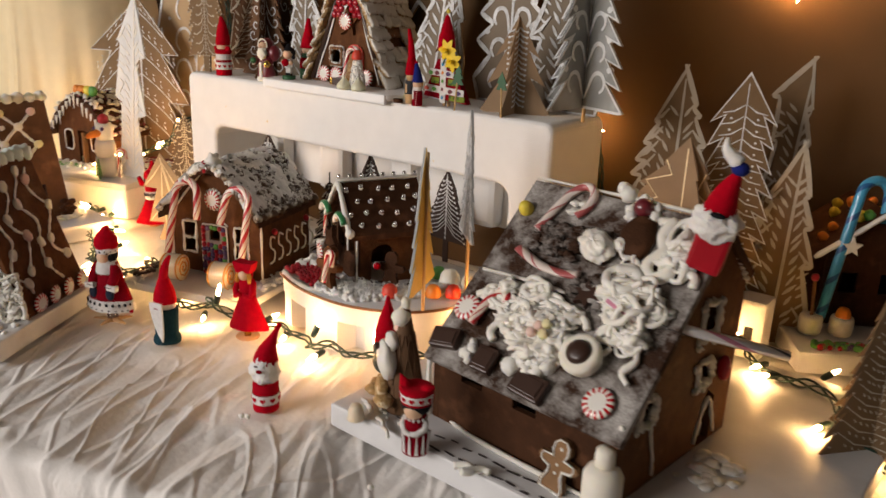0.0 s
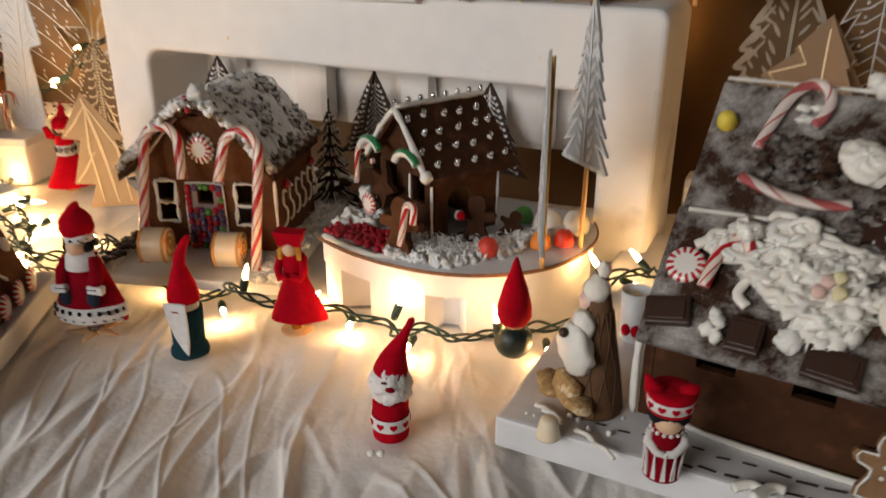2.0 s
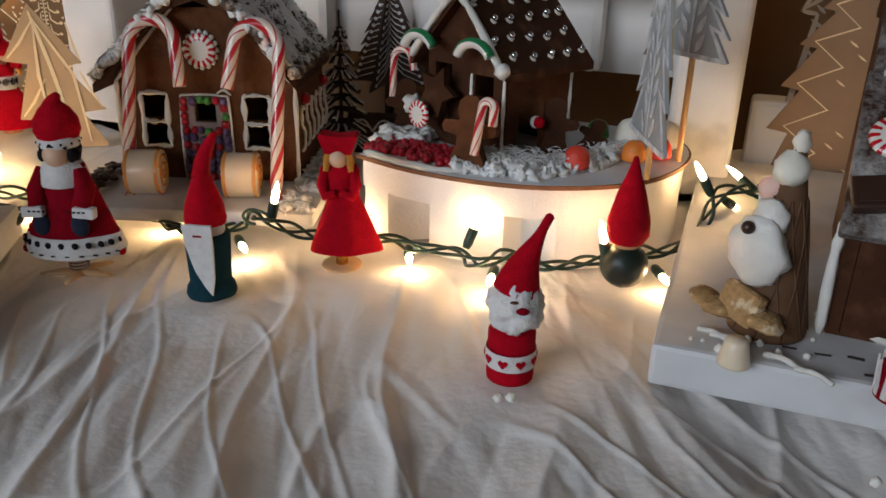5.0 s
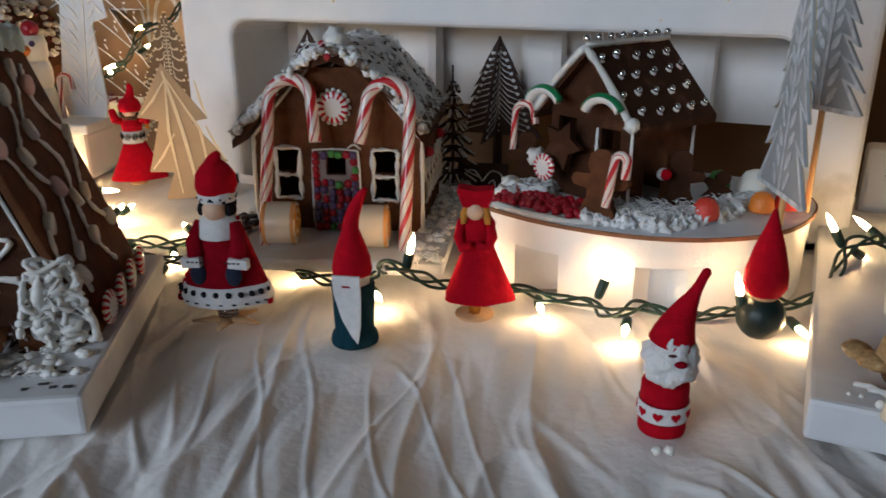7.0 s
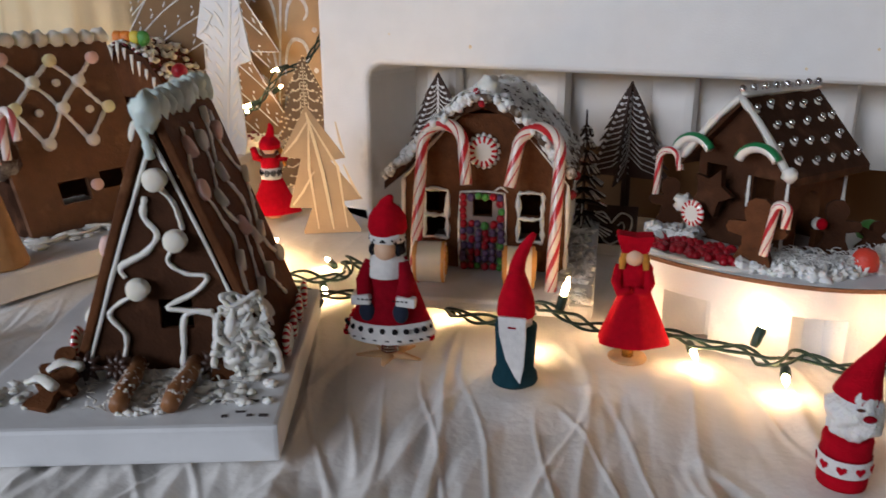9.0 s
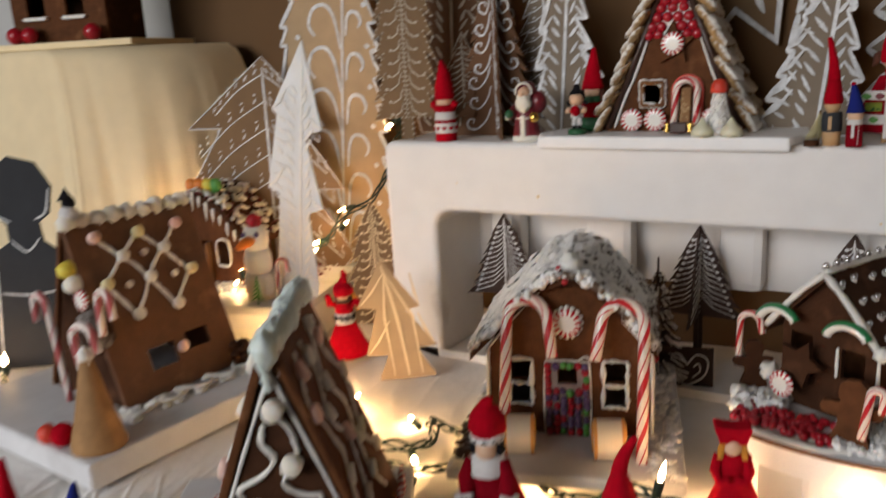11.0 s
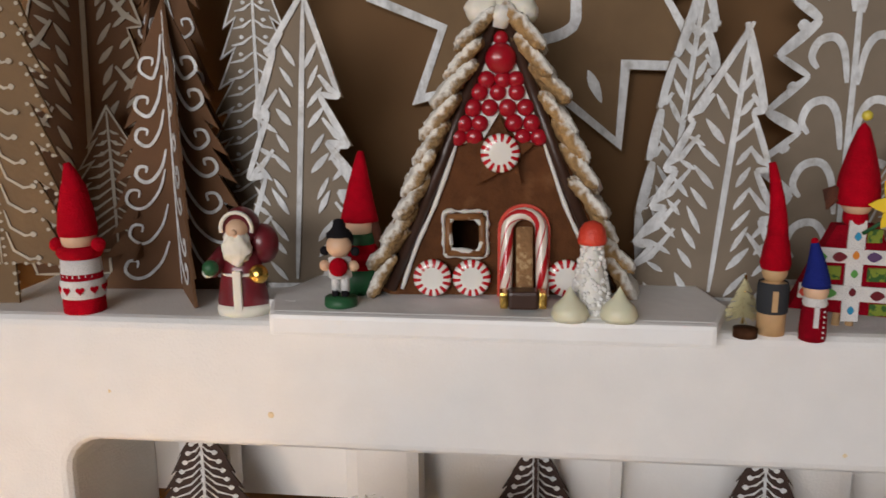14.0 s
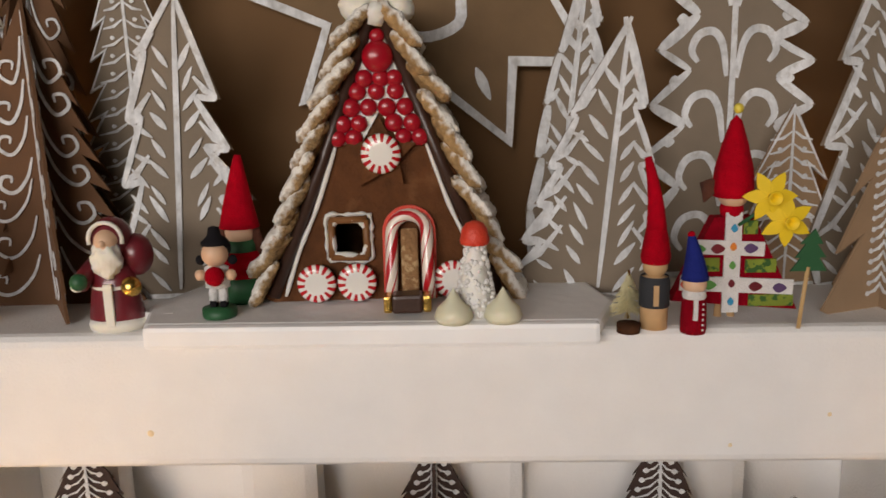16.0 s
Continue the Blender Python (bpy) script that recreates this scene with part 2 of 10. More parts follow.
frost_top(M_NUT, (0.86, 0.83, 0.76), 0.0040, 0.0066, 230)
M_CRISP = mat("crisp_biscuit", (0.30, 0.15, 0.06), 0.8, 0.3, 200, 1.0, 330, spot=((0.52, 0.34, 0.17), 0.52, 0.62, 240))
M_CONE = mat("wafer_cone", (0.12, 0.056, 0.023), 0.8, 0.2, 90, 0.2, 300)
M_FLAKE = mat("golden_cereal", (0.42, 0.25, 0.10), 0.8, 0.35, 220, 1.0, 360, spot=((0.72, 0.60, 0.40), 0.54, 0.66, 120))
# Gingerbread copy lightened for bulb light on the snowflake house's near roof.
M_GINGER_LIT = mat("lit_gingerbread", (0.138, 0.058, 0.024), 0.75, 0.22, 70, 0.4, 420, spot=((0.28, 0.14, 0.065), 0.56, 0.78, 30))
M_CONE_L = mat("pale_wafer_cone", (0.34, 0.18, 0.070), 0.8, 0.2, 90, 0.2, 300)
M_HAIR = mat("brown_yarn", (0.10, 0.03, 0.015), 0.95, 0.2, 100, 0.6, 700)
M_BLOND = mat("blond_yarn", (0.60, 0.25, 0.03), 0.95, 0.2, 100, 0.6, 700)
M_YELLOW = mat("yellow_silk_petal", (0.85, 0.58, 0.02), 0.6, 0.1, 60, 0.1, 300)
M_AMBER = mat("amber_ribbon_candy", (0.78, 0.36, 0.10), 0.2, 0.1, 60, 0.05, 200, coat=0.5, sss=0.3)
M_CREAMY = mat("cream_candy", (0.80, 0.68, 0.50), 0.35, 0.05, 60, 0.05, 200, coat=0.3, sss=0.3)
M_TURQ = mat("blue_candy", (0.03, 0.28, 0.48), 0.25, 0.1, 60, 0.05, 200, coat=0.5)
M_INK = mat("black_marker", (0.05, 0.04, 0.04), 0.7, 0.1, 60, 0.0)
M_SLATE = mat("slate_paint", (0.026, 0.029, 0.034), 0.8, 0.15, 40, 0.1, 200)
M_PEARL = mat("pearl_sprinkles", (0.80, 0.79, 0.76), 0.35, 0.05, 60, 0.1, 200, coat=0.4)
M_MAROON = mat("maroon_glaze", (0.16, 0.014, 0.022), 0.35, 0.2, 80, 0.1, 200, coat=0.4)
M_KNIT = mat("grey_knit", (0.20, 0.20, 0.21), 0.95, 0.35, 180, 0.9, 500)
M_STICK = mat("bamboo_stick", (0.60, 0.38, 0.17), 0.6, 0.12, 60, 0.1, 300)
# Walls and ceiling of the unseen room shell, kept dark to cut bounced light.
M_WALL = mat("painted_wall", (0.16, 0.145, 0.125), 0.9, 0.04, 6, 0.05, 200)
M_PALEWALL = mat("pale_wall_paint", (0.66, 0.67, 0.65), 0.85, 0.04, 6, 0.05, 200)
M_FLOOR = mat("wood_floor", (0.22, 0.13, 0.07), 0.5, 0.2, 12, 0.05, 100)
M_COCONUT = mat("shredded_coconut", (0.86, 0.85, 0.81), 0.7, 0.08, 120, 0.3, 300, sss=0.2)
M_CANE = stripe_mat("candy_cane_stripes", (0.82, 0.70, 0.60), [(0.0, 0.17, RED), (0.30, 0.34, RED), (0.50, 0.63, RED), (0.78, 0.82, RED)], 0.3, 1.0, 13.0)
M_CANE_PK = stripe_mat("faded_cane_stripes", (0.76, 0.66, 0.60), [(0.0, 0.30, (0.46, 0.10, 0.10)), (0.55, 0.62, (0.5, 0.16, 0.15))], 0.4, 1.0, 17.0)
M_CANE_G = stripe_mat("green_cane_stripes", (0.82, 0.80, 0.74), [(0.05, 0.48, (0.01, 0.18, 0.06))], 0.3, 1.0, 0.0)
M_CANE_B = stripe_mat("blue_cane_stripes", (0.04, 0.34, 0.56), [(0.0, 0.22, (0.01, 0.10, 0.26))], 0.3, 1.0, 25.0)
M_STICK_PK = stripe_mat("pink_black_candy_stick", (0.86, 0.82, 0.80), [(0.0, 0.14, (0.66, 0.26, 0.36)), (0.5, 0.58, (0.03, 0.03, 0.04))], 0.3, 1.0, 9.0)
M_MINT = stripe_mat("peppermint_rays", (0.82, 0.79, 0.73), [(0.0, 0.5, RED)], 0.25, 14.0, 0.0, 0.58)


def glow(name, color, strength):
    m = bpy.data.materials.new(name)
    m.use_nodes = True
    p = m.node_tree.nodes["Principled BSDF"]
    p.inputs["Base Color"].default_value = (0.9, 0.8, 0.6, 1)
    p.inputs["Emission Color"].default_value = (*color, 1)
    p.inputs["Emission Strength"].default_value = strength
    return m


M_BULB = glow("lit_bulb", (1.0, 0.62, 0.27), BULB)


for _m in (M_FELT, M_FELT_D, M_TEAL, M_WHITEFELT, M_BLACK, M_BLUE, M_COTTON, M_CLOTH, M_GINGER, M_GINGER_D, M_DUSTED, M_KNIT):
    _m.node_tree.nodes["Principled BSDF"].inputs["Specular IOR Level"].default_value = 0.12
M_GINGER_P = mat("pale_gingerbread", (0.24, 0.125, 0.055), 0.8, 0.25, 90, 0.4, 420)
M_SILVERCARD = mat("silver_painted_card", (0.27, 0.28, 0.27), 0.38, 0.30, 18, 0.1, 120, spot=((0.46, 0.48, 0.48), 0.50, 0.66, 14))
# ---- shape helpers ----
class Shape:
    """A mesh under construction: vertices, faces, a map (x, y) for each vertex."""

    def __init__(self):
        self.v, self.f, self.uv, self.sm, self.mi, self.mats = [], [], [], [], [], []

    def use(self, material):
        if material not in self.mats:
            self.mats.append(material)
        self.cur = self.mats.index(material)
        return self

    def add(self, verts, faces, m=None, uv=None, smooth=False):
        k = len(self.v)
        for i, p in enumerate(verts):
            self.v.append(tuple(m @ Vector(p)) if m is not None else tuple(p))
            self.uv.append(uv[i] if uv else (0.0, 0.0))
        for f in faces:
            self.f.append([k + i for i in f])
            self.sm.append(smooth)
            self.mi.append(self.cur if self.mats else 0)
        return self

    def box(self, c, s, m=None, bevel=0.0):
        x, y, z = (d / 2 for d in s)
        b = min(bevel, x * 0.9, y * 0.9, z * 0.9)
        if b <= 0:
            vs = [(c[0] + i * x, c[1] + j * y, c[2] + k * z) for i in (-1, 1) for j in (-1, 1) for k in (-1, 1)]
            return self.add(vs, [(0, 1, 3, 2), (4, 6, 7, 5), (0, 4, 5, 1), (2, 3, 7, 6), (0, 2, 6, 4), (1, 5, 7, 3)], m)
        bm = bmesh.new()
        bmesh.ops.create_cube(bm, size=1, matrix=Matrix.Translation(c) @ Matrix.Diagonal((*s, 1)))
        bmesh.ops.bevel(bm, geom=bm.edges[:], offset=b, segments=2, profile=0.6, affect="EDGES")
        vs = [tuple(p.co) for p in bm.verts]
        bm.verts.index_update()
        fs = [[p.index for p in f.verts] for f in bm.faces]
        bm.free()
        return self.add(vs, fs, m, smooth=False)

    def lathe(self, prof, seg=20, m=None, wob=0.0, squash=1.0):
        vs, uv, fs = [], [], []
        n = len(prof)
        for i in range(seg + 1):
            a = 2 * math.pi * i / seg
            w = 1 + wob * math.sin(3 * a + 1) + wob * 0.6 * math.sin(5 * a + 2)
            for r, z in prof:
                vs.append((r * w * math.cos(a), r * w * math.sin(a) * squash, z))
                uv.append((i / seg, r))
        for i in range(seg):
            for j in range(n - 1):
                fs.append((i * n + j, (i + 1) * n + j, (i + 1) * n + j + 1, i * n + j + 1))
        return self.add(vs, fs, m, uv, True)

    def ball(self, c, r, seg=14, rings=9, m=None, scale=(1, 1, 1)):
        prof = [(max(1e-5, math.sin(math.pi * j / rings)), -math.cos(math.pi * j / rings)) for j in range(rings + 1)]
        t = Matrix.Translation(c) @ Matrix.Diagonal((r * scale[0], r * scale[1], r * scale[2], 1))
        return self.lathe(prof, seg, m @ t if m is not None else t)

    def tube(self, pts, rad, seg=8, m=None, closed=False, flat=1.0, caps=True):
        """A tube along points; rad: a number, or one for each point. flat: its height over its width."""
        P = [Vector(p) for p in pts]
        n = len(P)
        R = [rad] * n if isinstance(rad, (int, float)) else list(rad)
        vs, uv, fs = [], [], []
        d0 = (P[1] - P[0]).normalized()
        up = Vector((0, 0, 1)) if abs(d0.z) < 0.9 else Vector((0, 1, 0))
        length = 0.0
        for i in range(n):
            d = (P[min(i + 1, n - 1)] - P[max(i - 1, 0)])
            d = d.normalized() if d.length > 1e-9 else d0
            side = d.cross(up)
            side = side.normalized() if side.length > 1e-6 else Vector((1, 0, 0))
            up = side.cross(d).normalized()
            if i:
                length += (P[i] - P[i - 1]).length
            for k in range(seg + 1):
                a = 2 * math.pi * k / seg
                vs.append(P[i] + (side * math.cos(a) + up * math.sin(a) * flat) * R[i])
                uv.append((k / seg, length))
        w = seg + 1
        for i in range(n - 1):
            for k in range(seg):
                fs.append((i * w + k, i * w + k + 1, (i + 1) * w + k + 1, (i + 1) * w + k))
        if caps:
            fs.append(list(range(seg))[::-1])
            fs.append([(n - 1) * w + k for k in range(seg)])
        return self.add(vs, fs, m, uv, True)

    def prism(self, outline, y0, y1, m=None):
        """A plate: the outline in x and z, from y0 to y1."""
        n = len(outline)
        vs = [(x, y0, z) for x, z in outline] + [(x, y1, z) for x, z in outline]
        fs = [list(range(n)), list(range(2 * n - 1, n - 1, -1))]
        fs += [(i, n + i, n + (i + 1) % n, (i + 1) % n) for i in range(n)]
        return self.add(vs, fs, m)

    def plate(self, outline, holes, y0, y1, m=None):
        """A plate with holes (closed lists of x, z), from y0 to y1."""
        bm = bmesh.new()
        edges = []
        for loop in [outline] + holes:
            vs = [bm.verts.new((x, 0, z)) for x, z in loop]
            edges += [bm.edges.new((vs[i], vs[(i + 1) % len(vs)])) for i in range(len(vs))]
        bmesh.ops.triangle_fill(bm, use_beauty=True, use_dissolve=False, edges=edges, normal=(0, -1, 0))
        bm.verts.index_update()
        flat = [tuple(v.co) for v in bm.verts]
        tri = [[v.index for v in f.verts] for f in bm.faces]
        bm.free()
        n = len(flat)
        vs = [(x, y0, z) for x, _, z in flat] + [(x, y1, z) for x, _, z in flat]
        fs = tri + [[n + i for i in f[::-1]] for f in tri]
        k = 0
        for loop in [outline] + holes:
            q = len(loop)
            fs += [(k + i, k + (i + 1) % q, n + k + (i + 1) % q, n + k + i) for i in range(q)]
            k += q
        return self.add(vs, fs, m)

    def ribbon(self, pts, w, y, m=None, taper=True, thick=0.0005):
        """A brush stroke in the x-z plane at depth y; w: its width."""
        P = [Vector((p[0], p[1])) for p in pts]
        y += math.copysign(0.00002, y) * (len(self.f) // 4 % 37)
        n = len(P)
        vs, fs = [], []
        for i in range(n):
            d = P[min(i + 1, n - 1)] - P[max(i - 1, 0)]
            d = d.normalized() if d.length > 1e-9 else Vector((1, 0))
            q = Vector((-d.y, d.x))
            t = i / max(1, n - 1)
            h = w / 2 * (0.45 + 0.55 * math.sin(math.pi * min(1, max(0.0, t))) ** 0.6 if taper else 1)
            for k in (-1, 1):
                vs.append((P[i].x + q.x * h * k, y, P[i].y + q.y * h * k))
                vs.append((P[i].x + q.x * h * k, y + thick, P[i].y + q.y * h * k))
        for i in range(n - 1):
            a, b = 4 * i, 4 * i + 4
            fs += [(a, b, b + 2, a + 2), (a + 1, a + 3, b + 3, b + 1), (a, a + 1, b + 1, b), (a + 2, b + 2, b + 3, a + 3)]
        fs += [(0, 2, 3, 1), (4 * n - 4, 4 * n - 3, 4 * n - 1, 4 * n - 2)]
        return self.add(vs, fs, m)

    def band(self, outline, w, y, rng, m=None, thick=0.0005):
        """A painted border of width w along the inside of a closed outline (listed clockwise as seen from -y or not)."""
        P, y0 = [Vector(p) for p in outline], y
        n = len(P)
        area = sum(P[i].x * P[(i + 1) % n].y - P[(i + 1) % n].x * P[i].y for i in range(n))
        turn = 1.0 if area > 0 else -1.0
        inner = []
        for i in range(n):
            a, b = (P[i] - P[i - 1]).normalized(), (P[(i + 1) % n] - P[i]).normalized()
            na, nb = Vector((-a.y, a.x)) * turn, Vector((-b.y, b.x)) * turn
            q = na + nb
            q = q.normalized() if q.length > 1e-4 else -a
            k = min(2.2, 1 / max(0.2, q.dot(nb)))
            inner.append(P[i] + q * w * k * rng.uniform(0.8, 1.2))
        for i in range(n):
            j = (i + 1) % n
            if (P[j] - P[i]).length < 1e-5:
                continue
            qs = [P[i], P[j], inner[j], inner[i]]
            y = y0 - 0.00012 * (i % 4)
            vs = [(q.x, y, q.y) for q in qs] + [(q.x, y + thick, q.y) for q in qs]
            self.add(vs, [(0, 1, 2, 3), (7, 6, 5, 4), (0, 4, 5, 1), (2, 6, 7, 3)], m)
        return self

    def drop(self, x, z, length, width, angle, y, m=None, thick=0.0005):
        """A leaf-shaped dab of paint."""
        c, s = math.cos(radians(angle)), math.sin(radians(angle))
        y += math.copysign(0.00002, y) * (len(self.f) // 4 % 37)
        P = [(x + c * length * t, z + s * length * t) for t in (-0.5, -0.3, -0.05, 0.2, 0.4, 0.5)]
        n = len(P)
        vs, fs = [], []
        for (px, pz), h in zip(P, (0.15, 0.75, 1.0, 0.75, 0.4, 0.08)):
            for k in (-1, 1):
                vs.append((px - s * width / 2 * h * k, y, pz + c * width / 2 * h * k))
                vs.append((px - s * width / 2 * h * k, y + thick, pz + c * width / 2 * h * k))
        for i in range(n - 1):
            a, b = 4 * i, 4 * i + 4
            fs += [(a, b, b + 2, a + 2), (a + 1, a + 3, b + 3, b + 1), (a, a + 1, b + 1, b), (a + 2, b + 2, b + 3, a + 3)]
        fs += [(0, 2, 3, 1), (4 * n - 4, 4 * n - 3, 4 * n - 1, 4 * n - 2)]
        return self.add(vs, fs, m)

    def mesh(self, name):
        me = bpy.data.meshes.new(name)
        me.from_pydata(self.v, [], self.f)
        me.polygons.foreach_set("use_smooth", self.sm)
        for material in self.mats:
            me.materials.append(material)
        me.polygons.foreach_set("material_index", self.mi)
        lay = me.uv_layers.new(name="UVMap")
        idx = np.zeros(len(me.loops), dtype=np.int32)
        me.loops.foreach_get("vertex_index", idx)
        lay.data.foreach_set("uv", np.array(self.uv, dtype=np.float32)[idx].ravel())
        bm = bmesh.new()
        bm.from_mesh(me)
        bmesh.ops.recalc_face_normals(bm, faces=bm.faces[:])
        bm.to_mesh(me)
        bm.free()
        return me


def part(name, shape, material, parent, label="", m=None):
    """One mesh object under a thing or a part; a shape or a shared mesh."""
    me = shape if isinstance(shape, bpy.types.Mesh) else shape.mesh(name)
    if not me.materials:
        me.materials.append(material)
    ob = new(name, me)
    ob.parent = parent
    if m is not None:
        ob.matrix_basis = m
    if label:
        tagged(ob, label)
    return ob


def thing(name, label, category, m, group="", kind=""):
    ob = new(name)
    ob.empty_display_size = 0.01
    ob.matrix_basis = m
    return tagged(ob, label, category, group, kind)


def solo(name, shape, material, label, category, m, group="", kind=""):
    """A thing that is one mesh."""
    me = shape.mesh(name)
    if not me.materials:
        me.materials.append(material)
    ob = new(name, me)
    ob.matrix_basis = m
    return tagged(ob, label, category, group, kind)


def arc(cx, cz, r, a0, a1, n=12):
    return [(cx + r * math.cos(radians(a0 + (a1 - a0) * i / n)), cz + r * math.sin(radians(a0 + (a1 - a0) * i / n))) for i in range(n + 1)]


def spline(pts, n=6):
    """A smooth line through points (Catmull-Rom)."""
    P = [Vector(p) for p in pts]
    out = []
    for i in range(len(P) - 1):
        a, b, c, d = P[max(i - 1, 0)], P[i], P[i + 1], P[min(i + 2, len(P) - 1)]
        for k in range(n):
            t = k / n
            out.append(0.5 * ((2 * b) + (c - a) * t + (2 * a - 5 * b + 4 * c - d) * t * t + (3 * b - a - 3 * c + d) * t ** 3))
    return out + [P[-1]]


def rough_line(pts, rad, rng, m=None, shape=None, seg=6, flat=0.8, wob=0.25):
    """A piped line of icing with uneven thickness."""
    s = shape or Shape()
    P = spline(pts, 5)
    R = [rad * (1 + wob * rng.uniform(-1, 1)) for _ in P]
    R[0] *= 0.7
    R[-1] *= 0.7
    return s.tube(P, R, seg, m, flat=flat)


def blob(rng, r, c=(0, 0, 0), shape=None, m=None, amp=0.3, flat=1.0, seg=12, rings=8, freq=2.2):
    """A lump with an uneven surface."""
    s = shape or Shape()
    off = Vector((rng.uniform(-9, 9), rng.uniform(-9, 9), rng.uniform(-9, 9)))
    vs, fs = [], []
    for i in range(seg):
        for j in range(rings + 1):
            a, b = 2 * math.pi * i / seg, math.pi * j / rings
            d = Vector((math.sin(b) * math.cos(a), math.sin(b) * math.sin(a), -math.cos(b)))
            q = r * (1 + amp * noise.noise(d * freq + off))
            vs.append((c[0] + d.x * q, c[1] + d.y * q, c[2] + d.z * q * flat))
    n = rings + 1
    for i in range(seg):
        k = (i + 1) % seg
        for j in range(rings):
            fs.append((i * n + j, k * n + j, k * n + j + 1, i * n + j + 1))
    return s.add(vs, fs, m, smooth=True)


def fluff(rng, c, r, scale, s):
    """A tuft of combed cotton wool: one uneven lump with fine ridges."""
    off = Vector((rng.uniform(-9, 9), rng.uniform(-9, 9), rng.uniform(-9, 9)))
    seg, rings = 40, 26
    vs, fs = [], []
    for i in range(seg):
        for j in range(rings + 1):
            a, b = 2 * math.pi * i / seg, math.pi * j / rings
            d = Vector((math.sin(b) * math.cos(a), math.sin(b) * math.sin(a), -math.cos(b)))
            q = r * (1 + 0.22 * noise.noise(d * 2.0 + off) + 0.14 * noise.noise(Vector((d.x * 7, d.y * 7, d.z * 3)) + off) + 0.07 * noise.noise(d * 16 + off))
            vs.append((c[0] + d.x * q * scale[0], c[1] + d.y * q * scale[1], c[2] + d.z * q * scale[2]))
    n = rings + 1
    for i in range(seg):
        k = (i + 1) % seg
        for j in range(rings):
            fs.append((i * n + j, k * n + j, k * n + j + 1, i * n + j + 1))
    return s.add(vs, fs, smooth=True)


# ---- room, table, cloth, backdrop, foam bridge ----
RNG = random.Random(7)


def build_room():
    x0, x1, y0, y1, z0, z1 = -2.6, 2.6, -3.1, 1.3, -0.76, 1.75
    t = 0.1
    solo("floor", Shape().box(((x0 + x1) / 2, (y0 + y1) / 2, z0 - t / 2), (x1 - x0 + 2 * t, y1 - y0 + 2 * t, t)), M_FLOOR,
         "brown wooden floor of the room", "floor", Matrix(), kind="structure")
    solo("ceiling", Shape().box(((x0 + x1) / 2, (y0 + y1) / 2, z1 + t / 2), (x1 - x0 + 2 * t, y1 - y0 + 2 * t, t)), M_WALL,
         "plain dark ceiling of the room, out of view", "ceiling", Matrix(), kind="structure")
    solo("wall_west", Shape().box((x0 - t / 2, (y0 + y1) / 2, (z0 + z1) / 2), (t, y1 - y0, z1 - z0)), M_WALL, "plain painted wall of the room", "wall", Matrix(), kind="structure")
    solo("wall_east", Shape().box((x1 + t / 2, (y0 + y1) / 2, (z0 + z1) / 2), (t, y1 - y0, z1 - z0)), M_WALL, "plain painted wall of the room", "wall", Matrix(), kind="structure")
    solo("wall_north", Shape().box((0, y1 + t / 2, (z0 + z1) / 2), (x1 - x0 + 2 * t, t, z1 - z0)), M_WALL, "plain painted wall of the room", "wall", Matrix(), kind="structure")
    w = [(x0 - t, z0), (x1 + t, z0), (x1 + t, z1), (x0 - t, z1)]
    hole = [(-2.3, 0.3), (0.3, 0.3), (0.3, 1.5), (-2.3, 1.5)]
    solo("wall_south", Shape().plate(w, [hole], y0 - t, y0), M_WALL, "dark wall with a wide window opening, out of view", "wall", Matrix(), kind="structure")


build_room()

EDGE = (-0.60, 0.30)      # the table's front edge: y = -0.60 + 0.30 x


def build_table():
    top = Shape()
    dirx = Vector((1, EDGE[1], 0)).normalized()
    back = Vector((-dirx.y, dirx.x, 0))
    o = Vector((0, EDGE[0] + 0.008, 0))
    c = [o + dirx * -1.08, o + dirx * 1.16, o + dirx * 1.16 + back * 0.84, o + dirx * -1.08 + back * 0.84]
    vs = [(p.x, p.y, z) for z in (-0.052, -0.024) for p in c]
    top.add(vs, [(0, 3, 2, 1), (4, 5, 6, 7), (0, 1, 5, 4), (1, 2, 6, 5), (2, 3, 7, 6), (3, 0, 4, 7)])
    t = thing("table", "long wooden table hidden under a white sheet", "table", Matrix())
    part("tabletop", top, M_WOOD, t)
    for p in c:
        q = p + (o + back * 0.42 - p) * 0.1
        part("leg", Shape().box((q.x, q.y, -0.406), (0.05, 0.05, 0.708), bevel=0.004), M_WOOD, t)


CREASE = np.random.default_rng(5).uniform(-1, 1, 4096)


def crumple(u, v, w, du, dv):
    """Height on a lattice of random levels joined by flat triangles: creased facets du by dv metres."""
    a, b = u / du, v / dv
    i, j = np.floor(a).astype(int), np.floor(b).astype(int)
    fu, fv = a - i, b - j

    def level(p, q):
        return CREASE[(p * 127 + q * 311 + w * 977 + p * q * 7) % 4096]
    p, q, r, t = level(i, j), level(i + 1, j), level(i, j + 1), level(i + 1, j + 1)
    odd = np.where(fu > fv, p + (q - p) * fu + (t - q) * fv, p + (t - r) * fu + (r - p) * fv)
    even = np.where(fu + fv < 1, p + (q - p) * fu + (r - p) * fv, t + (r - t) * (1 - fu) + (q - t) * (1 - fv))
    return np.where((i + j) % 2 == 1, odd, even)


def wave(u, v, seed, n=7):
    """A smooth wandering field of about -1 to 1, one bump to a unit."""
    g = np.random.default_rng(seed)
    out = 0.0
    for _ in range(n):
        an, k, ph = g.uniform(0, 6.28), g.uniform(2.0, 5.0), g.uniform(0, 6.28)
        out = out + np.sin((u * np.cos(an) + v * np.sin(an)) * k + ph)
    return out / n * 1.6


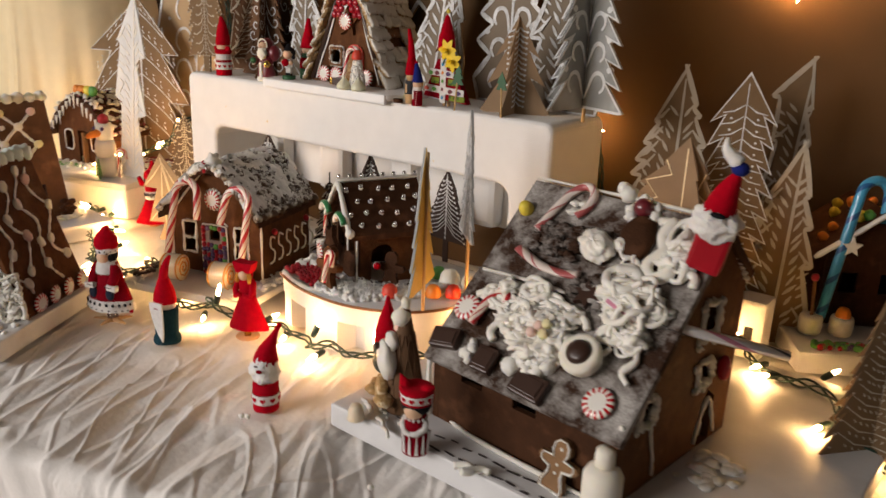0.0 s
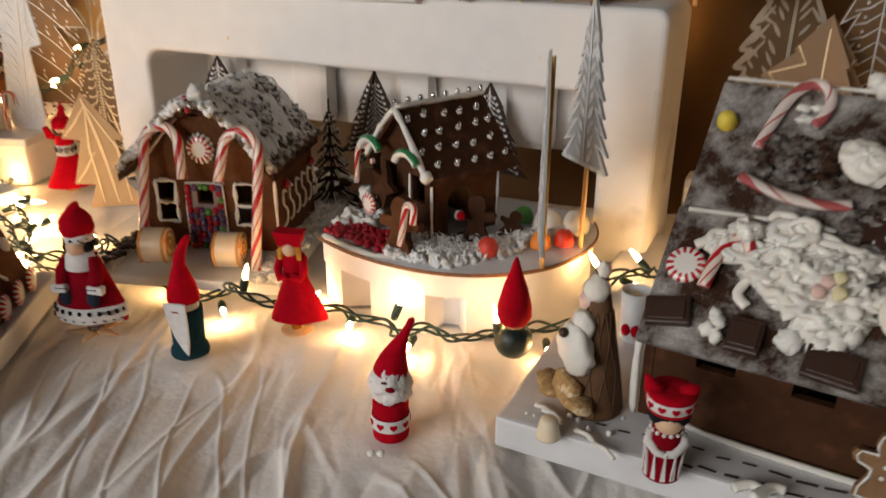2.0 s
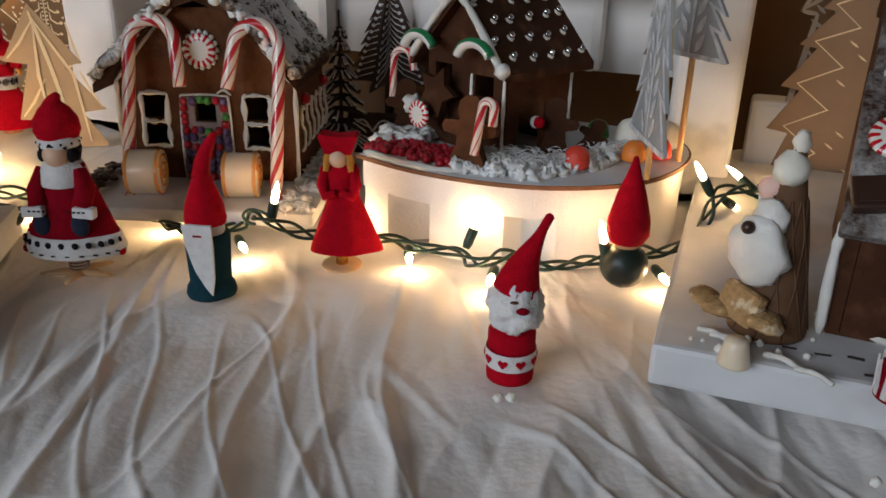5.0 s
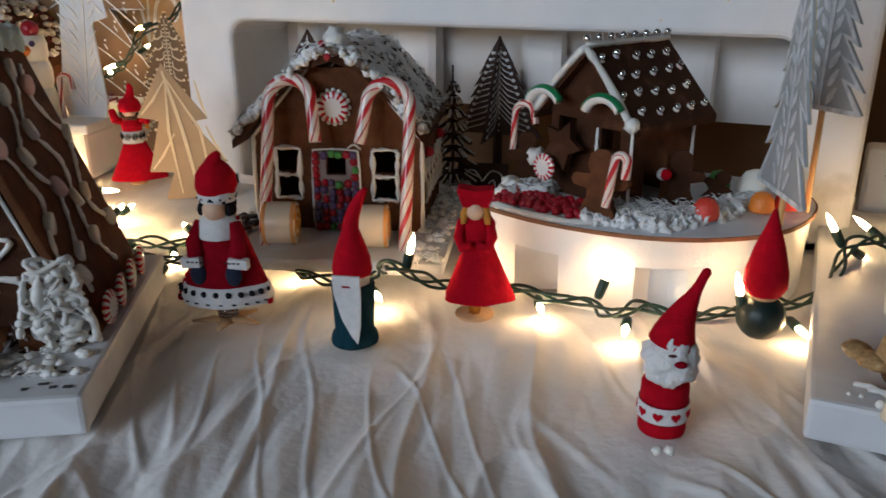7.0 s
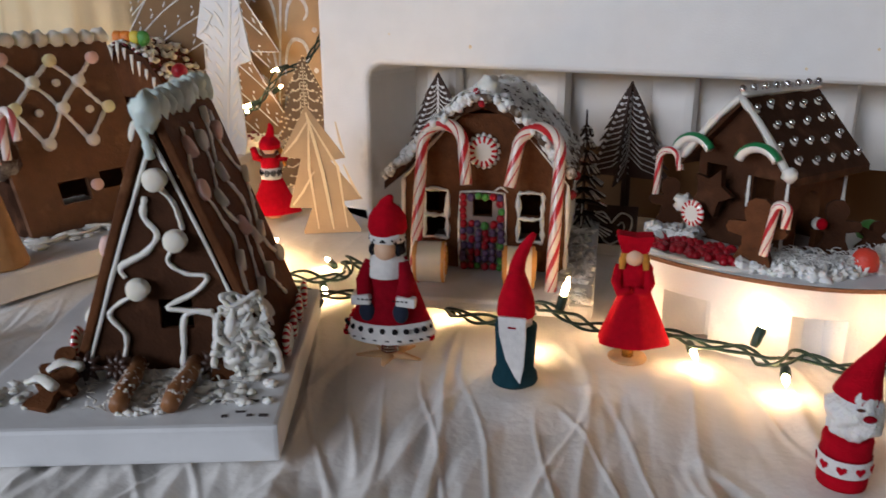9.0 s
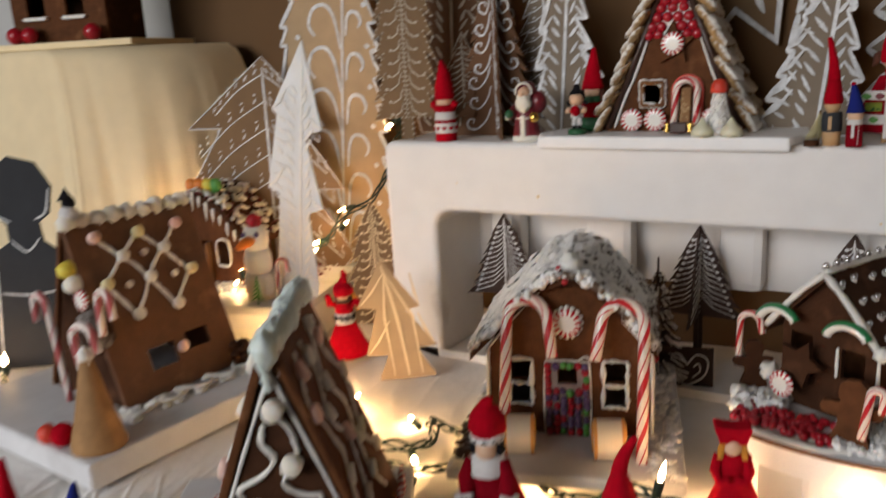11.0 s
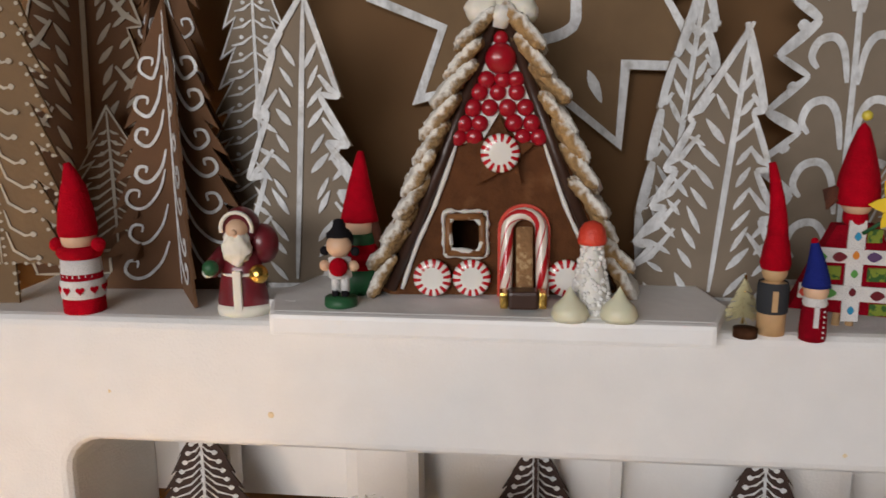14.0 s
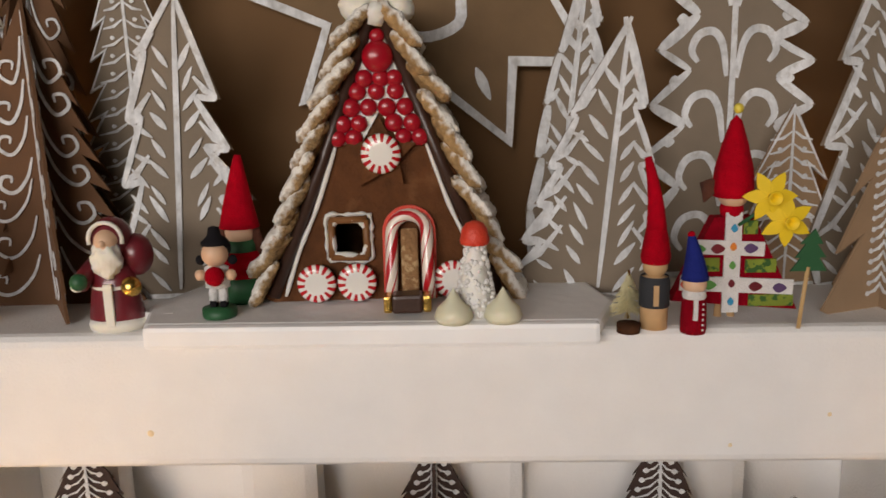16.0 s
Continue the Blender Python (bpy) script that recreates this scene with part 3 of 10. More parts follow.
# where the dolls press the sheet flat
PRESSED = ((0.267, -0.363), (0.054, -0.340), (-0.047, -0.351), (-0.352, -0.545), (-0.374, -0.482), (0.112, -0.262), (0.311, -0.222))


def fold(x, y):
    """Height of the sheet's creases: long folds towards the viewer, sharp crumpled facets between them."""
    u, v = 0.90 * x + 0.43 * y, -0.43 * x + 0.90 * y
    u, v = u + 0.009 * wave(u * 8, v * 8, 1), v + 0.030 * wave(u * 7, v * 7, 2)
    p, w = 0.97 * u + 0.24 * v, 0.97 * v - 0.24 * u
    q, t = 0.96 * u - 0.28 * v, 0.96 * v + 0.28 * u
    ridge = np.clip(1 - np.abs(wave(u * 12, v * 1.8, 3)) * 5.0, 0, 1)
    cross = np.clip(1 - np.abs(wave(q * 19, t * 3.2, 8)) * 6.0, 0, 1)
    thin = np.clip(1 - np.abs(wave(p * 27, w * 5.0, 4)) * 7.0, 0, 1)
    r = 0.0060 * crumple(p, w, 1, 0.052, 0.230) + 0.0044 * crumple(q + 0.3, t, 5, 0.025, 0.120) + 0.0018 * crumple(u, v + 0.2, 9, 0.011, 0.044)
    r = r + 0.0042 * ridge ** 1.6 + 0.0028 * cross ** 1.4 + 0.0020 * thin + 0.0025 * wave(u * 5, v * 5, 6) - 0.0025
    front = np.clip((-0.20 - (y - 0.25 * x)) / 0.14, 0.24, 1.0)
    for px, py in PRESSED:
        d = np.hypot(x - px, y - py)
        front = front * np.clip((d - 0.016) / 0.039, 0.12, 1.0)
    return np.clip(0.84 * r * front, -0.014, 0.013) - 0.003


def build_cloth():
    X = np.concatenate([np.linspace(-1.25, -0.5, 70, endpoint=False), np.linspace(-0.5, 0.9, 1000, endpoint=False), np.linspace(0.9, 1.2, 40)])
    S = np.concatenate([np.linspace(-0.42, 0.0, 60, endpoint=False), np.linspace(0.0, 0.34, 330, endpoint=False), np.linspace(0.34, 0.98, 110)])
    nx, ny = len(X), len(S)
    R = 0.025
    x, d = np.meshgrid(X, S, indexing="ij")
    ye = EDGE[0] + EDGE[1] * x
    h = fold(x, ye + d)
    k = np.maximum(-d, 0.0)
    a = np.minimum(k / R, math.pi / 2)
    low = np.maximum(k - R * math.pi / 2, 0.0)
    hang = 0.010 * np.sin(x * 30 + 2 * np.sin(x * 7)) * np.minimum(1, low / 0.1)
    y = np.where(d >= 0, ye + d, ye - (R + h) * np.sin(a) - hang)
    z = np.where(d >= 0, h, -R * (1 - np.cos(a)) + h * np.cos(a) - low)
    vs = np.stack([x, y, z], axis=-1).reshape(-1, 3)
    i, j = np.meshgrid(np.arange(nx - 1), np.arange(ny - 1), indexing="ij")
    q = (i * ny + j).ravel()
    fs = np.stack([q, q + ny, q + ny + 1, q + 1], axis=-1)
    me = bpy.data.meshes.new("tablecloth")
    me.from_pydata(vs.tolist(), [], fs.tolist())
    me.polygons.foreach_set("use_smooth", np.ones(len(fs), dtype=bool))
    me.materials.append(M_CLOTH)
    ob = new("tablecloth", me)
    tagged(ob, "creased white cotton sheet spread over the table", "tablecloth")


build_table()
build_cloth()

BACK_LINE = spline([(-1.09, 0.325, 0), (-0.95, 0.30, 0), (-0.55, 0.24, 0), (-0.2, 0.18, 0), (0.1, 0.172, 0), (0.36, 0.215, 0), (0.62, 0.36, 0), (0.95, 0.47, 0), (1.35, 0.56, 0)], 8)


def build_backdrop():
    vs, fs = [], []
    Z = np.linspace(-0.004, 1.0, 14)
    for i, p in enumerate(BACK_LINE):
        for z in Z:
            vs.append((p.x, p.y + 0.004 * noise.noise(Vector((p.x * 5, z * 4, 0))), z))
    n = len(Z)
    k = len(vs)
    vs += [(x, y + 0.002, z) for x, y, z in vs]
    for i in range(len(BACK_LINE) - 1):
        for j in range(n - 1):
            a = i * n + j
            fs.append((a, a + n, a + n + 1, a + 1))
            fs.append((k + a, k + a + 1, k + a + n + 1, k + a + n))
    solo("backdrop", Shape().add(vs, fs, smooth=True), M_BACK, "tall sheet of brown kraft paper behind the village", "backdrop", Matrix(), kind="structure")
    solo("wall_panel", Shape().box((-1.42, 0.40, 0.30), (0.80, 0.03, 1.56), bevel=0.004), M_PALEWALL, "pale painted wall beside the brown backdrop", "wall", Matrix(), kind="structure")


build_backdrop()

SH_X0, SH_X1, SH_Y, SH_D, SH_Z = -0.37, 0.374, 0.0, 0.135, 0.276


def rounded(x0, z0, x1, z1, r, bottom_r=None, n=5):
    b = r if bottom_r is None else bottom_r
    out = []
    for cx, cz, rr, a in ((x0 + b, z0 + b, b, 180), (x1 - b, z0 + b, b, 270), (x1 - r, z1 - r, r, 0), (x0 + r, z1 - r, r, 90)):
        out += arc(cx, cz, rr, a, a + 90, n) if rr > 0 else [(cx, cz)]
    return out


def build_bridge():
    """A moulded foam tray stood on its long side: a bridge with an opening through the front, a thinner back."""
    b = thing("foam_bridge", "white moulded foam block with a wide opening, used as shelf", "foam block", pose(0, 0, 0))
    outer = rounded(SH_X0, 0.0, SH_X1, SH_Z, 0.014, 0.002)
    hole = rounded(SH_X0 + 0.072, 0.001, SH_X1 - 0.060, 0.190, 0.022, 0.0005)
    s = Shape()
    bm = bmesh.new()
    # front frame, rounded on its outer edges
    s.plate(outer, [hole], SH_Y, SH_Y + SH_D - 0.02)
    me = s.mesh("front_frame")
    bm.from_mesh(me)
    bmesh.ops.remove_doubles(bm, verts=bm.verts, dist=1e-5)
    sharp = [e for e in bm.edges if e.is_manifold and e.calc_face_angle(0) > 0.9 and all(abs(v.co.y - SH_Y) < 1e-4 for v in e.verts)]
    bmesh.ops.bevel(bm, geom=sharp, offset=0.007, segments=3, profile=0.5, affect="EDGES")
    bm.to_mesh(me)
    bm.free()
    part("front_frame", me, M_FOAM, b)
    back = Shape().plate(rounded(SH_X0 + 0.003, 0.0, SH_X1 - 0.003, SH_Z - 0.002, 0.014, 0.002), [rounded(SH_X0 + 0.050, 0.001, SH_X1 - 0.050, 0.093, 0.012, 0.0005)], SH_Y + SH_D - 0.019, SH_Y + SH_D)
    part("back_panel", back, M_FOAM, b)
    for x, w in ((-0.245, 0.046), (-0.105, 0.060), (0.050, 0.050), (0.205, 0.060)):
        part("rib", Shape().box((x, SH_Y + SH_D - 0.033, 0.1425), (w, 0.028, 0.095), bevel=0.011), M_FOAM, b)
    for x, z, r in ((-0.158, 0.214, 0.0022), (0.247, 0.222, 0.0014), (-0.265, 0.226, 0.0012), (0.19, 0.203, 0.0014)):
        part("dent", Shape().ball((x, SH_Y + 0.0002, z), r, 8, 6, scale=(1, 0.5, 1)), M_CREAM, b)


build_bridge()

# ---- sweets ----
def mint_shape(r=0.0122, h=0.0052):
    prof = [(1e-5, 0), (0.6, 0), (0.9, 0.25), (1.0, 0.55), (0.93, 0.85), (0.7, 1.0), (0.4, 1.0), (1e-5, 1.0)]
    s = Shape()
    s.lathe([(a, b) for a, b in prof], 42)
    s.v = [(x * r, y * r, z * h) for x, y, z in s.v]
    return s


MINT = mint_shape().mesh("peppermint")
MINT.materials.append(M_MINT)


def mint(parent, m, k=1.0):
    return part("peppermint", MINT, M_MINT, parent, m=m @ Matrix.Scale(k, 4))


def cane_points(h, r, lean=0.0, drop=None, n=14):
    """A walking-stick line in x-z: foot at 0, hook to +x."""
    drop = r * 1.6 if drop is None else drop
    P = [(0, 0, (h - r) * i / 8) for i in range(8)]
    P += [(r + r * math.cos(radians(180 - 180 * i / n)), 0, h - r + r * math.sin(radians(180 * i / n))) for i in range(n + 1)]
    P += [(2 * r + 0.06 * r * i, 0, h - r - drop * i / 4) for i in range(1, 5)]
    return [(x + lean * z, y, z) for x, y, z in P]


def cane(parent, m, h, r, rad, material=None, drop=None, label=""):
    return part("candy_cane", Shape().tube(cane_points(h, r, drop=drop), rad, 14), material or M_CANE, parent, label, m)


def marsh_shape(r, h, rng=None):
    s = Shape()
    k = 0.28 * h
    s.lathe([(1e-5, 0), (r * 0.86, 0), (r * 0.97, k * 0.5), (r, h * 0.5), (r * 0.97, h - k * 0.5), (r * 0.86, h), (1e-5, h)], 16, wob=0.03)
    return s


MARSH = marsh_shape(0.0055, 0.007).mesh("marshmallow")
MARSHES = []
for _mm in (M_MARSH, M_MARSH_Y, M_MARSH_P):
    _c = MARSH.copy()
    _c.materials.append(_mm)
    MARSHES.append(_c)


def marsh(parent, m, k=1.0, kind=0):
    return part("marshmallow", MARSHES[kind], M_MARSH, parent, m=m @ Matrix.Scale(k, 4))


def gum_mesh(material):
    me = Shape().lathe([(1e-5, 0), (0.0085, 0), (0.0092, 0.002), (0.0078, 0.009), (0.0055, 0.0125), (0.002, 0.014), (1e-5, 0.0142)], 16).mesh("gumdrop")
    me.materials.append(material)
    return me


GUMS = {m.name: gum_mesh(m) for m in (M_GUM, M_GUM_G, M_GUM_O, M_GUM_Y, M_MARSH, M_MARSH_Y)}


def gum(parent, m, material, k=1.0):
    return part("gumdrop", GUMS[material.name], material, parent, m=m @ Matrix.Scale(k, 4))


def bead_mesh(name, r, material, seg=10):
    me = Shape().ball((0, 0, 0), r, seg, 7).mesh(name)
    me.materials.append(material)
    return me


BEAD_RED, BEAD_PUR, BEAD_GRN = (bead_mesh("candy_bead", 0.0029, m) for m in (M_REDCANDY, M_GUM_P, M_GUM_G))
DRAGEE = bead_mesh("dragee", 0.0027, M_SILVER, 12)


def board(name_label, m, sx, sy, h, material=None, center=(0, 0), bevel=0.004, support=0.0):
    b = thing("house_board", name_label, "board", m, "boards under the houses")
    part("slab", Shape().box((center[0], center[1], h / 2 + support), (sx, sy, h), bevel=bevel), material or M_BOARD, b)
    if support:
        part("riser", Shape().box((center[0], center[1] + 0.02, support / 2 - 0.0005), (sx * 0.7, sy * 0.6, support), bevel=0.002), M_FOAM, b)
    return b


def scribble(parent, x, y, z, w, n, rng, m=Matrix(), size=0.008):
    """A row of plain dark bars in place of handwriting."""
    cx = x
    for i in range(n):
        l = w / n * rng.uniform(0.45, 0.85)
        bar = Shape().box((0, 0, 0), (l, size * rng.uniform(0.12, 0.20), 0.0005), pose(cx + l / 2, y + rng.uniform(-1, 1) * size * 0.25, z, 0, 0, rng.uniform(-9, 9)))
        part("writing_bar", bar, M_INK, parent, "", m)
        cx += w / n


def snow_bits(rng, n, area, r0, r1, shape=None, flat=0.5, amp=0.4):
    """Lumps of icing strewn over area = function giving a place."""
    s = shape or Shape()
    for _ in range(n):
        p = area()
        r = rng.uniform(r0, r1)
        blob(rng, r, p, s, amp=amp, flat=flat, seg=7, rings=5)
    return s


def flakes(rng, n, area, l0, l1, w, shape=None):
    """Coconut shreds: thin curled slivers."""
    s = shape or Shape()
    for _ in range(n):
        p = Vector(area())
        l = rng.uniform(l0, l1)
        a, e = rng.uniform(0, 6.28), rng.uniform(-0.5, 0.5)
        d = Vector((math.cos(a) * math.cos(e), math.sin(a) * math.cos(e), math.sin(e))) * l
        k = Vector((rng.uniform(-1, 1), rng.uniform(-1, 1), rng.uniform(0, 1))) * l * 0.2
        s.tube([p - d / 2, p + k, p + d / 2], [w * 0.6, w, w * 0.5], 4, flat=0.6)
    return s


def wall_plate(outline, holes, t, y0=0.0):
    return Shape().plate(outline, holes, y0, y0 + t)


def rect(x0, z0, x1, z1):
    return [(x0, z0), (x1, z0), (x1, z1), (x0, z1)]


def shingle_meshes():
    out = []
    for k in range(10):
        q = random.Random(300 + k)
        s = Shape()
        for i in range(4):
            blob(q, 0.0066, (q.uniform(-.003, .003), -0.0075 + i * 0.005, 0.0), s, amp=0.5, flat=0.55, seg=10, rings=6, freq=3.0)
        me = s.mesh("shingle")
        me.materials.append(M_SNOWY if k < 5 else M_SNOWY_THIN)
        out.append(me)
    return out


SHINGLES = shingle_meshes()


# ---- the house with two candy canes ----
def house_canes():
    rng = random.Random(11)
    base = pose(-0.048, -0.187, 0.0, 0, 0, 17)
    board("white wrapped board on a foam block under the cane house", base, 0.205, 0.272, 0.012, center=(0, 0.057), support=0.014)
    z0 = 0.0265
    h = thing("gingerbread_house", "brown gingerbread house with two candy canes and a beaded door", "gingerbread house", base @ pose(0, 0, z0) @ Matrix.Diagonal((1, 1, 1.07, 1)))
    a, L, t = 0.074, 0.128, 0.006
    gable = [(-a, 0), (a, 0), (a, 0.078), (0.045, 0.110), (0.018, 0.134), (-0.018, 0.134), (-0.045, 0.110), (-a, 0.078)]
    wl, wr = (-0.056, 0.026, -0.033, 0.068), (0.031, 0.026, 0.054, 0.068)
    holes = []
    for x0, zz0, x1, zz1 in (wl, wr):
        mid = (zz0 + zz1) / 2
        holes += [rect(x0, zz0, x1, mid - 0.0015), rect(x0, mid + 0.0015, x1, zz1)]
    holes.append(rect(-0.010, 0.047, 0.008, 0.062))
    part("front_wall", wall_plate(gable, holes, t), M_GINGER, h)
    part("back_wall", wall_plate(gable, [], t, L - t), M_GINGER, h)
    for sx in (-1, 1):
        part("side_wall", Shape().box((sx * (a - t / 2), L / 2, 0.039), (t, L - 2 * t - 0.001, 0.078), bevel=0.001), M_GINGER, h)
    # inner dark card so that the rooms read as dark
    s = Shape()
    for x0, zz0, x1, zz1 in (wl, wr):
        w = 0.0021
        mid = (zz0 + zz1) / 2
        for q in ([(x0, zz0), (x0 + 0.001, mid), (x0, zz1)], [(x1, zz0), (x1 - 0.001, mid), (x1, zz1)], [(x0, zz0), ((x0 + x1) / 2, zz0 + 0.001), (x1, zz0)],
                  [(x0, zz1), ((x0 + x1) / 2, zz1 + 0.0012), (x1, zz1)], [(x0, mid), ((x0 + x1) / 2, mid - 0.001), (x1, mid)]):
            f = Shape()
            rough_line([(p[0], -0.001, p[1]) for p in q], w, rng, shape=f, wob=0.5)
            part("window_icing", f, M_ICING, h)
    # door of candy beads
    dr = part("door", Shape().box((-0.001, -0.0015, 0.032), (0.039, 0.003, 0.064)), M_ICING, h)
    dr.data = Shape().plate(rect(-0.0205, 0.0, 0.0185, 0.0665), [rect(-0.010, 0.047, 0.008, 0.062)], -0.003, -0.0003).mesh("door")
    dr.data.materials.append(M_ICING_GREY)
    for i in range(6):
        for j in range(11):
            x, z = -0.0180 + i * 0.0068, 0.0035 + j * 0.0061
            if -0.012 < x < 0.010 and 0.046 < z < 0.0625:
                continue
            part("candy_bead", rng.choice([BEAD_RED, BEAD_RED, BEAD_RED, BEAD_PUR, BEAD_PUR, BEAD_PUR, BEAD_GRN]), M_REDCANDY, dr, m=pose(x + rng.uniform(-.0010, .0010), -0.0044, z + rng.uniform(-.0010, .0010)) @ Matrix.Scale(rng.uniform(1.05, 1.3), 4))
    s = Shape()
    for i in range(4):
        f = rough_line([(-0.022, -0.003, 0.0), (-0.0225, -0.003, 0.04), (-0.021, -0.003, 0.068)] if i == 0 else [(0.020, -0.003, 0.0), (0.0205, -0.003, 0.04), (0.019, -0.003, 0.068)] if i == 1 else
                       [(-0.021, -0.003, 0.068), (0.0, -0.003, 0.069), (0.019, -0.003, 0.068)] if i == 2 else [(0.010, -0.003, 0.070), (0.016, -0.003, 0.073), (0.022, -0.003, 0.069)], 0.0011, rng)
        part("door_icing", f, M_ICING, h)
    mint(h, pose(-0.0005, -0.001, 0.103, 90), 1.08)
    blob_s = Shape()
    for i in range(16):
        an = 2 * math.pi * i / 16
        blob(rng, 0.0022, (-0.0005 + 0.0132 * math.cos(an), -0.0015, 0.103 + 0.0132 * math.sin(an)), blob_s, seg=6, rings=5)
    tagged(part("mint_icing", blob_s, M_ICING, h), kind="stuff")
    # canes leaning on the front
    cane(h, pose(-0.055, -0.047, -0.002, -15, 1, 0), 0.133, 0.0185, 0.0052, drop=0.030)
    cane(h, pose(0.066, -0.047, -0.002, -15, -1, 180) @ pose(0, 0, 0, 30, 0, 0), 0.131, 0.0185, 0.0052, drop=0.030)
    # rolled ribbon sweets beside the door
    for x in (-0.041, 0.038):
        r = part("ribbon_roll", Shape().lathe([(1e-5, -0.0135), (0.0165, -0.0135), (0.017, -0.012), (0.017, 0.012), (0.0165, 0.0135), (1e-5, 0.0135)], 24, pose(0, 0, 0, 0, 90, 0)), M_CREAMY, h, "cream sweet with an orange spiral end", pose(x, -0.042, 0.0165, 0, 0, 6))
        for e in (-1, 1):
            sp = [(e * 0.0138, 0.0018 * k * math.cos(k * 0.8) * 0.45, 0.0018 * k * math.sin(k * 0.8) * 0.45) for k in range(2, 20)]
            part("spiral", Shape().tube(sp, 0.0011, 5), M_AMBER, r)
        part("band", Shape().lathe([(0.0172, -0.0135), (0.0176, -0.012), (0.0172, -0.0105)], 24, pose(0, 0, 0, 0, 90, 0)), M_AMBER, r)
        part("band", Shape().lathe([(0.0172, 0.0105), (0.0176, 0.012), (0.0172, 0.0135)], 24, pose(0, 0, 0, 0, 90, 0)), M_AMBER, r)
    # roof: two broken slopes with heaped icing
    y0, y1 = -0.012, L + 0.012
    for sx in (-1, 1):
        prof = [(0.0, 0.147), (0.024, 0.139), (0.052, 0.113), (0.090, 0.076) if sx < 0 else (0.079, 0.083)]
        th = 0.007
        o = [(sx * x, z) for x, z in prof] + [(sx * x, z - th) for x, z in prof[::-1]]
        part("roof_slope", Shape().prism(o, y0, y1), M_GINGER_D, h)

        def on_roof():
            k = rng.random() ** 0.9 * 0.98
            seg = 0 if k < 0.22 else 1 if k < 0.55 else 2
            lo, hi = ((0, 0.22), (0.22, 0.55), (0.55, 1.0))[seg]
            f = (k - lo) / (hi - lo)
            (xa, za), (xb, zb) = prof[seg], prof[seg + 1]
            return (sx * (xa + (xb - xa) * f), rng.uniform(y0 - 0.004, y1), za + (zb - za) * f + 0.002)
        # rows of bar-shaped biscuit shingles, dusted white
        seg = [(Vector((sx * p[0], 0, p[1])), Vector((sx * q[0], 0, q[1]))) for p, q in zip(prof[:-1], prof[1:])]
        for (p, q), rows in zip(seg, (2, 3, 4)):
            ang = math.degrees(math.atan2(p.z - q.z, abs(q.x - p.x)))
            for i in range(rows):
                c = p + (q - p) * ((i + 0.5) / rows)
                for j in range(7):
                    y = y0 + 0.006 + j * 0.0218 + (0.006 if i % 2 else 0.0) + rng.uniform(-.002, .002)
                    part("shingle", rng.choice(SHINGLES[:5] if sx < 0 else SHINGLES[5:]), M_SNOWY, h, m=Matrix.Translation((c.x, y, c.z + 0.003)) @ Matrix.Rotation(radians(sx * (ang - 14) + rng.uniform(-5, 5)), 4, "Y") @ Matrix.Rotation(radians(rng.uniform(-6, 6)), 4, "Z"))
        # slumped blanket of icing with ragged gaps
        f = Shape()
        nu, nv = 46, 64
        vs, fs = [], []
        pts = [Vector((p[0], 0, p[1])) for p in prof]
        for i in range(nu + 1):
            k = i / nu * 2.999
            c = pts[int(k)].lerp(pts[int(k) + 1], k - int(k))
            for j in range(nv + 1):
                y = y0 - 0.004 + (y1 - y0 + 0.006) * j / nv
                q = Vector((c.x * 60, y * 60, sx * 4.0))
                lift = 0.0075 + 0.0035 * noise.noise(q * 1.1) + 0.0022 * noise.noise(q * 3.1)
                vs.append((sx * (c.x + 0.25 * lift), y, c.z + lift))
        for i in range(nu):
            for j in range(nv):
                c = vs[i * (nv + 1) + j]
                gap = noise.noise(Vector((c[0] * 75, c[1] * 55, 3.3))) + 0.4 * noise.noise(Vector((c[0] * 240, c[1] * 240, 7.0)))
                if gap > (0.34 if sx < 0 else 0.16) - 0.25 * (i > nu - 4):
                    continue
                n0 = i * (nv + 1) + j
                fs.append((n0, n0 + nv + 1, n0 + nv + 2, n0 + 1) if sx < 0 else (n0, n0 + 1, n0 + nv + 2, n0 + nv + 1))
        f.add(vs, fs, smooth=True)
        snow_bits(rng, 90, lambda: tuple(Vector(on_roof()) + Vector((0, 0, 0.005))), 0.0018, 0.0045, f, flat=0.5, amp=0.9)
        flakes(rng, 800, lambda: tuple(Vector(on_roof()) + Vector((0, 0, 0.005))), 0.004, 0.010, 0.0007, f)
        tagged(part("roof_icing", f, M_COCONUT, h, "strewn shredded white coconut"), kind="stuff")
        rim = Shape()
        for i in range(60):
            p = on_roof()
            blob(rng, rng.uniform(0.0018, 0.0042), (p[0], y0 - rng.uniform(0, 0.004), p[2] + rng.uniform(-0.003, 0.003)), rim, amp=0.5, seg=7, rings=5)
        tagged(part("gable_icing", rim, M_COCONUT, h), kind="stuff")
    for x, y, z in ((0.0, -0.014, 0.144), (-0.006, -0.006, 0.153), (0.008, 0.0, 0.155)):
        part("candy_bead", BEAD_RED, M_REDCANDY, h, m=pose(x, y - 0.006, z))
    part("ridge_rosette", blob(rng, 0.010, (0.004, -0.004, 0.155), amp=0.5), M_ICING, h)
    # icing seams and squiggle writing on the long side
    s = Shape()
    for q in ([(a + 0.001, 0, 0), (a + 0.0015, -0.001, 0.04), (a + 0.001, 0, 0.078)], [(-a - 0.001, 0, 0), (-a - 0.0015, -0.001, 0.04), (-a - 0.001, 0, 0.078)],
              [(a, -0.001, 0.078), (0.045, -0.001, 0.111), (0.020, -0.001, 0.135)], [(-a, -0.001, 0.078), (-0.045, -0.001, 0.111), (-0.020, -0.001, 0.135)]):
        part("seam_icing", rough_line(q, 0.0019, rng), M_ICING, h)
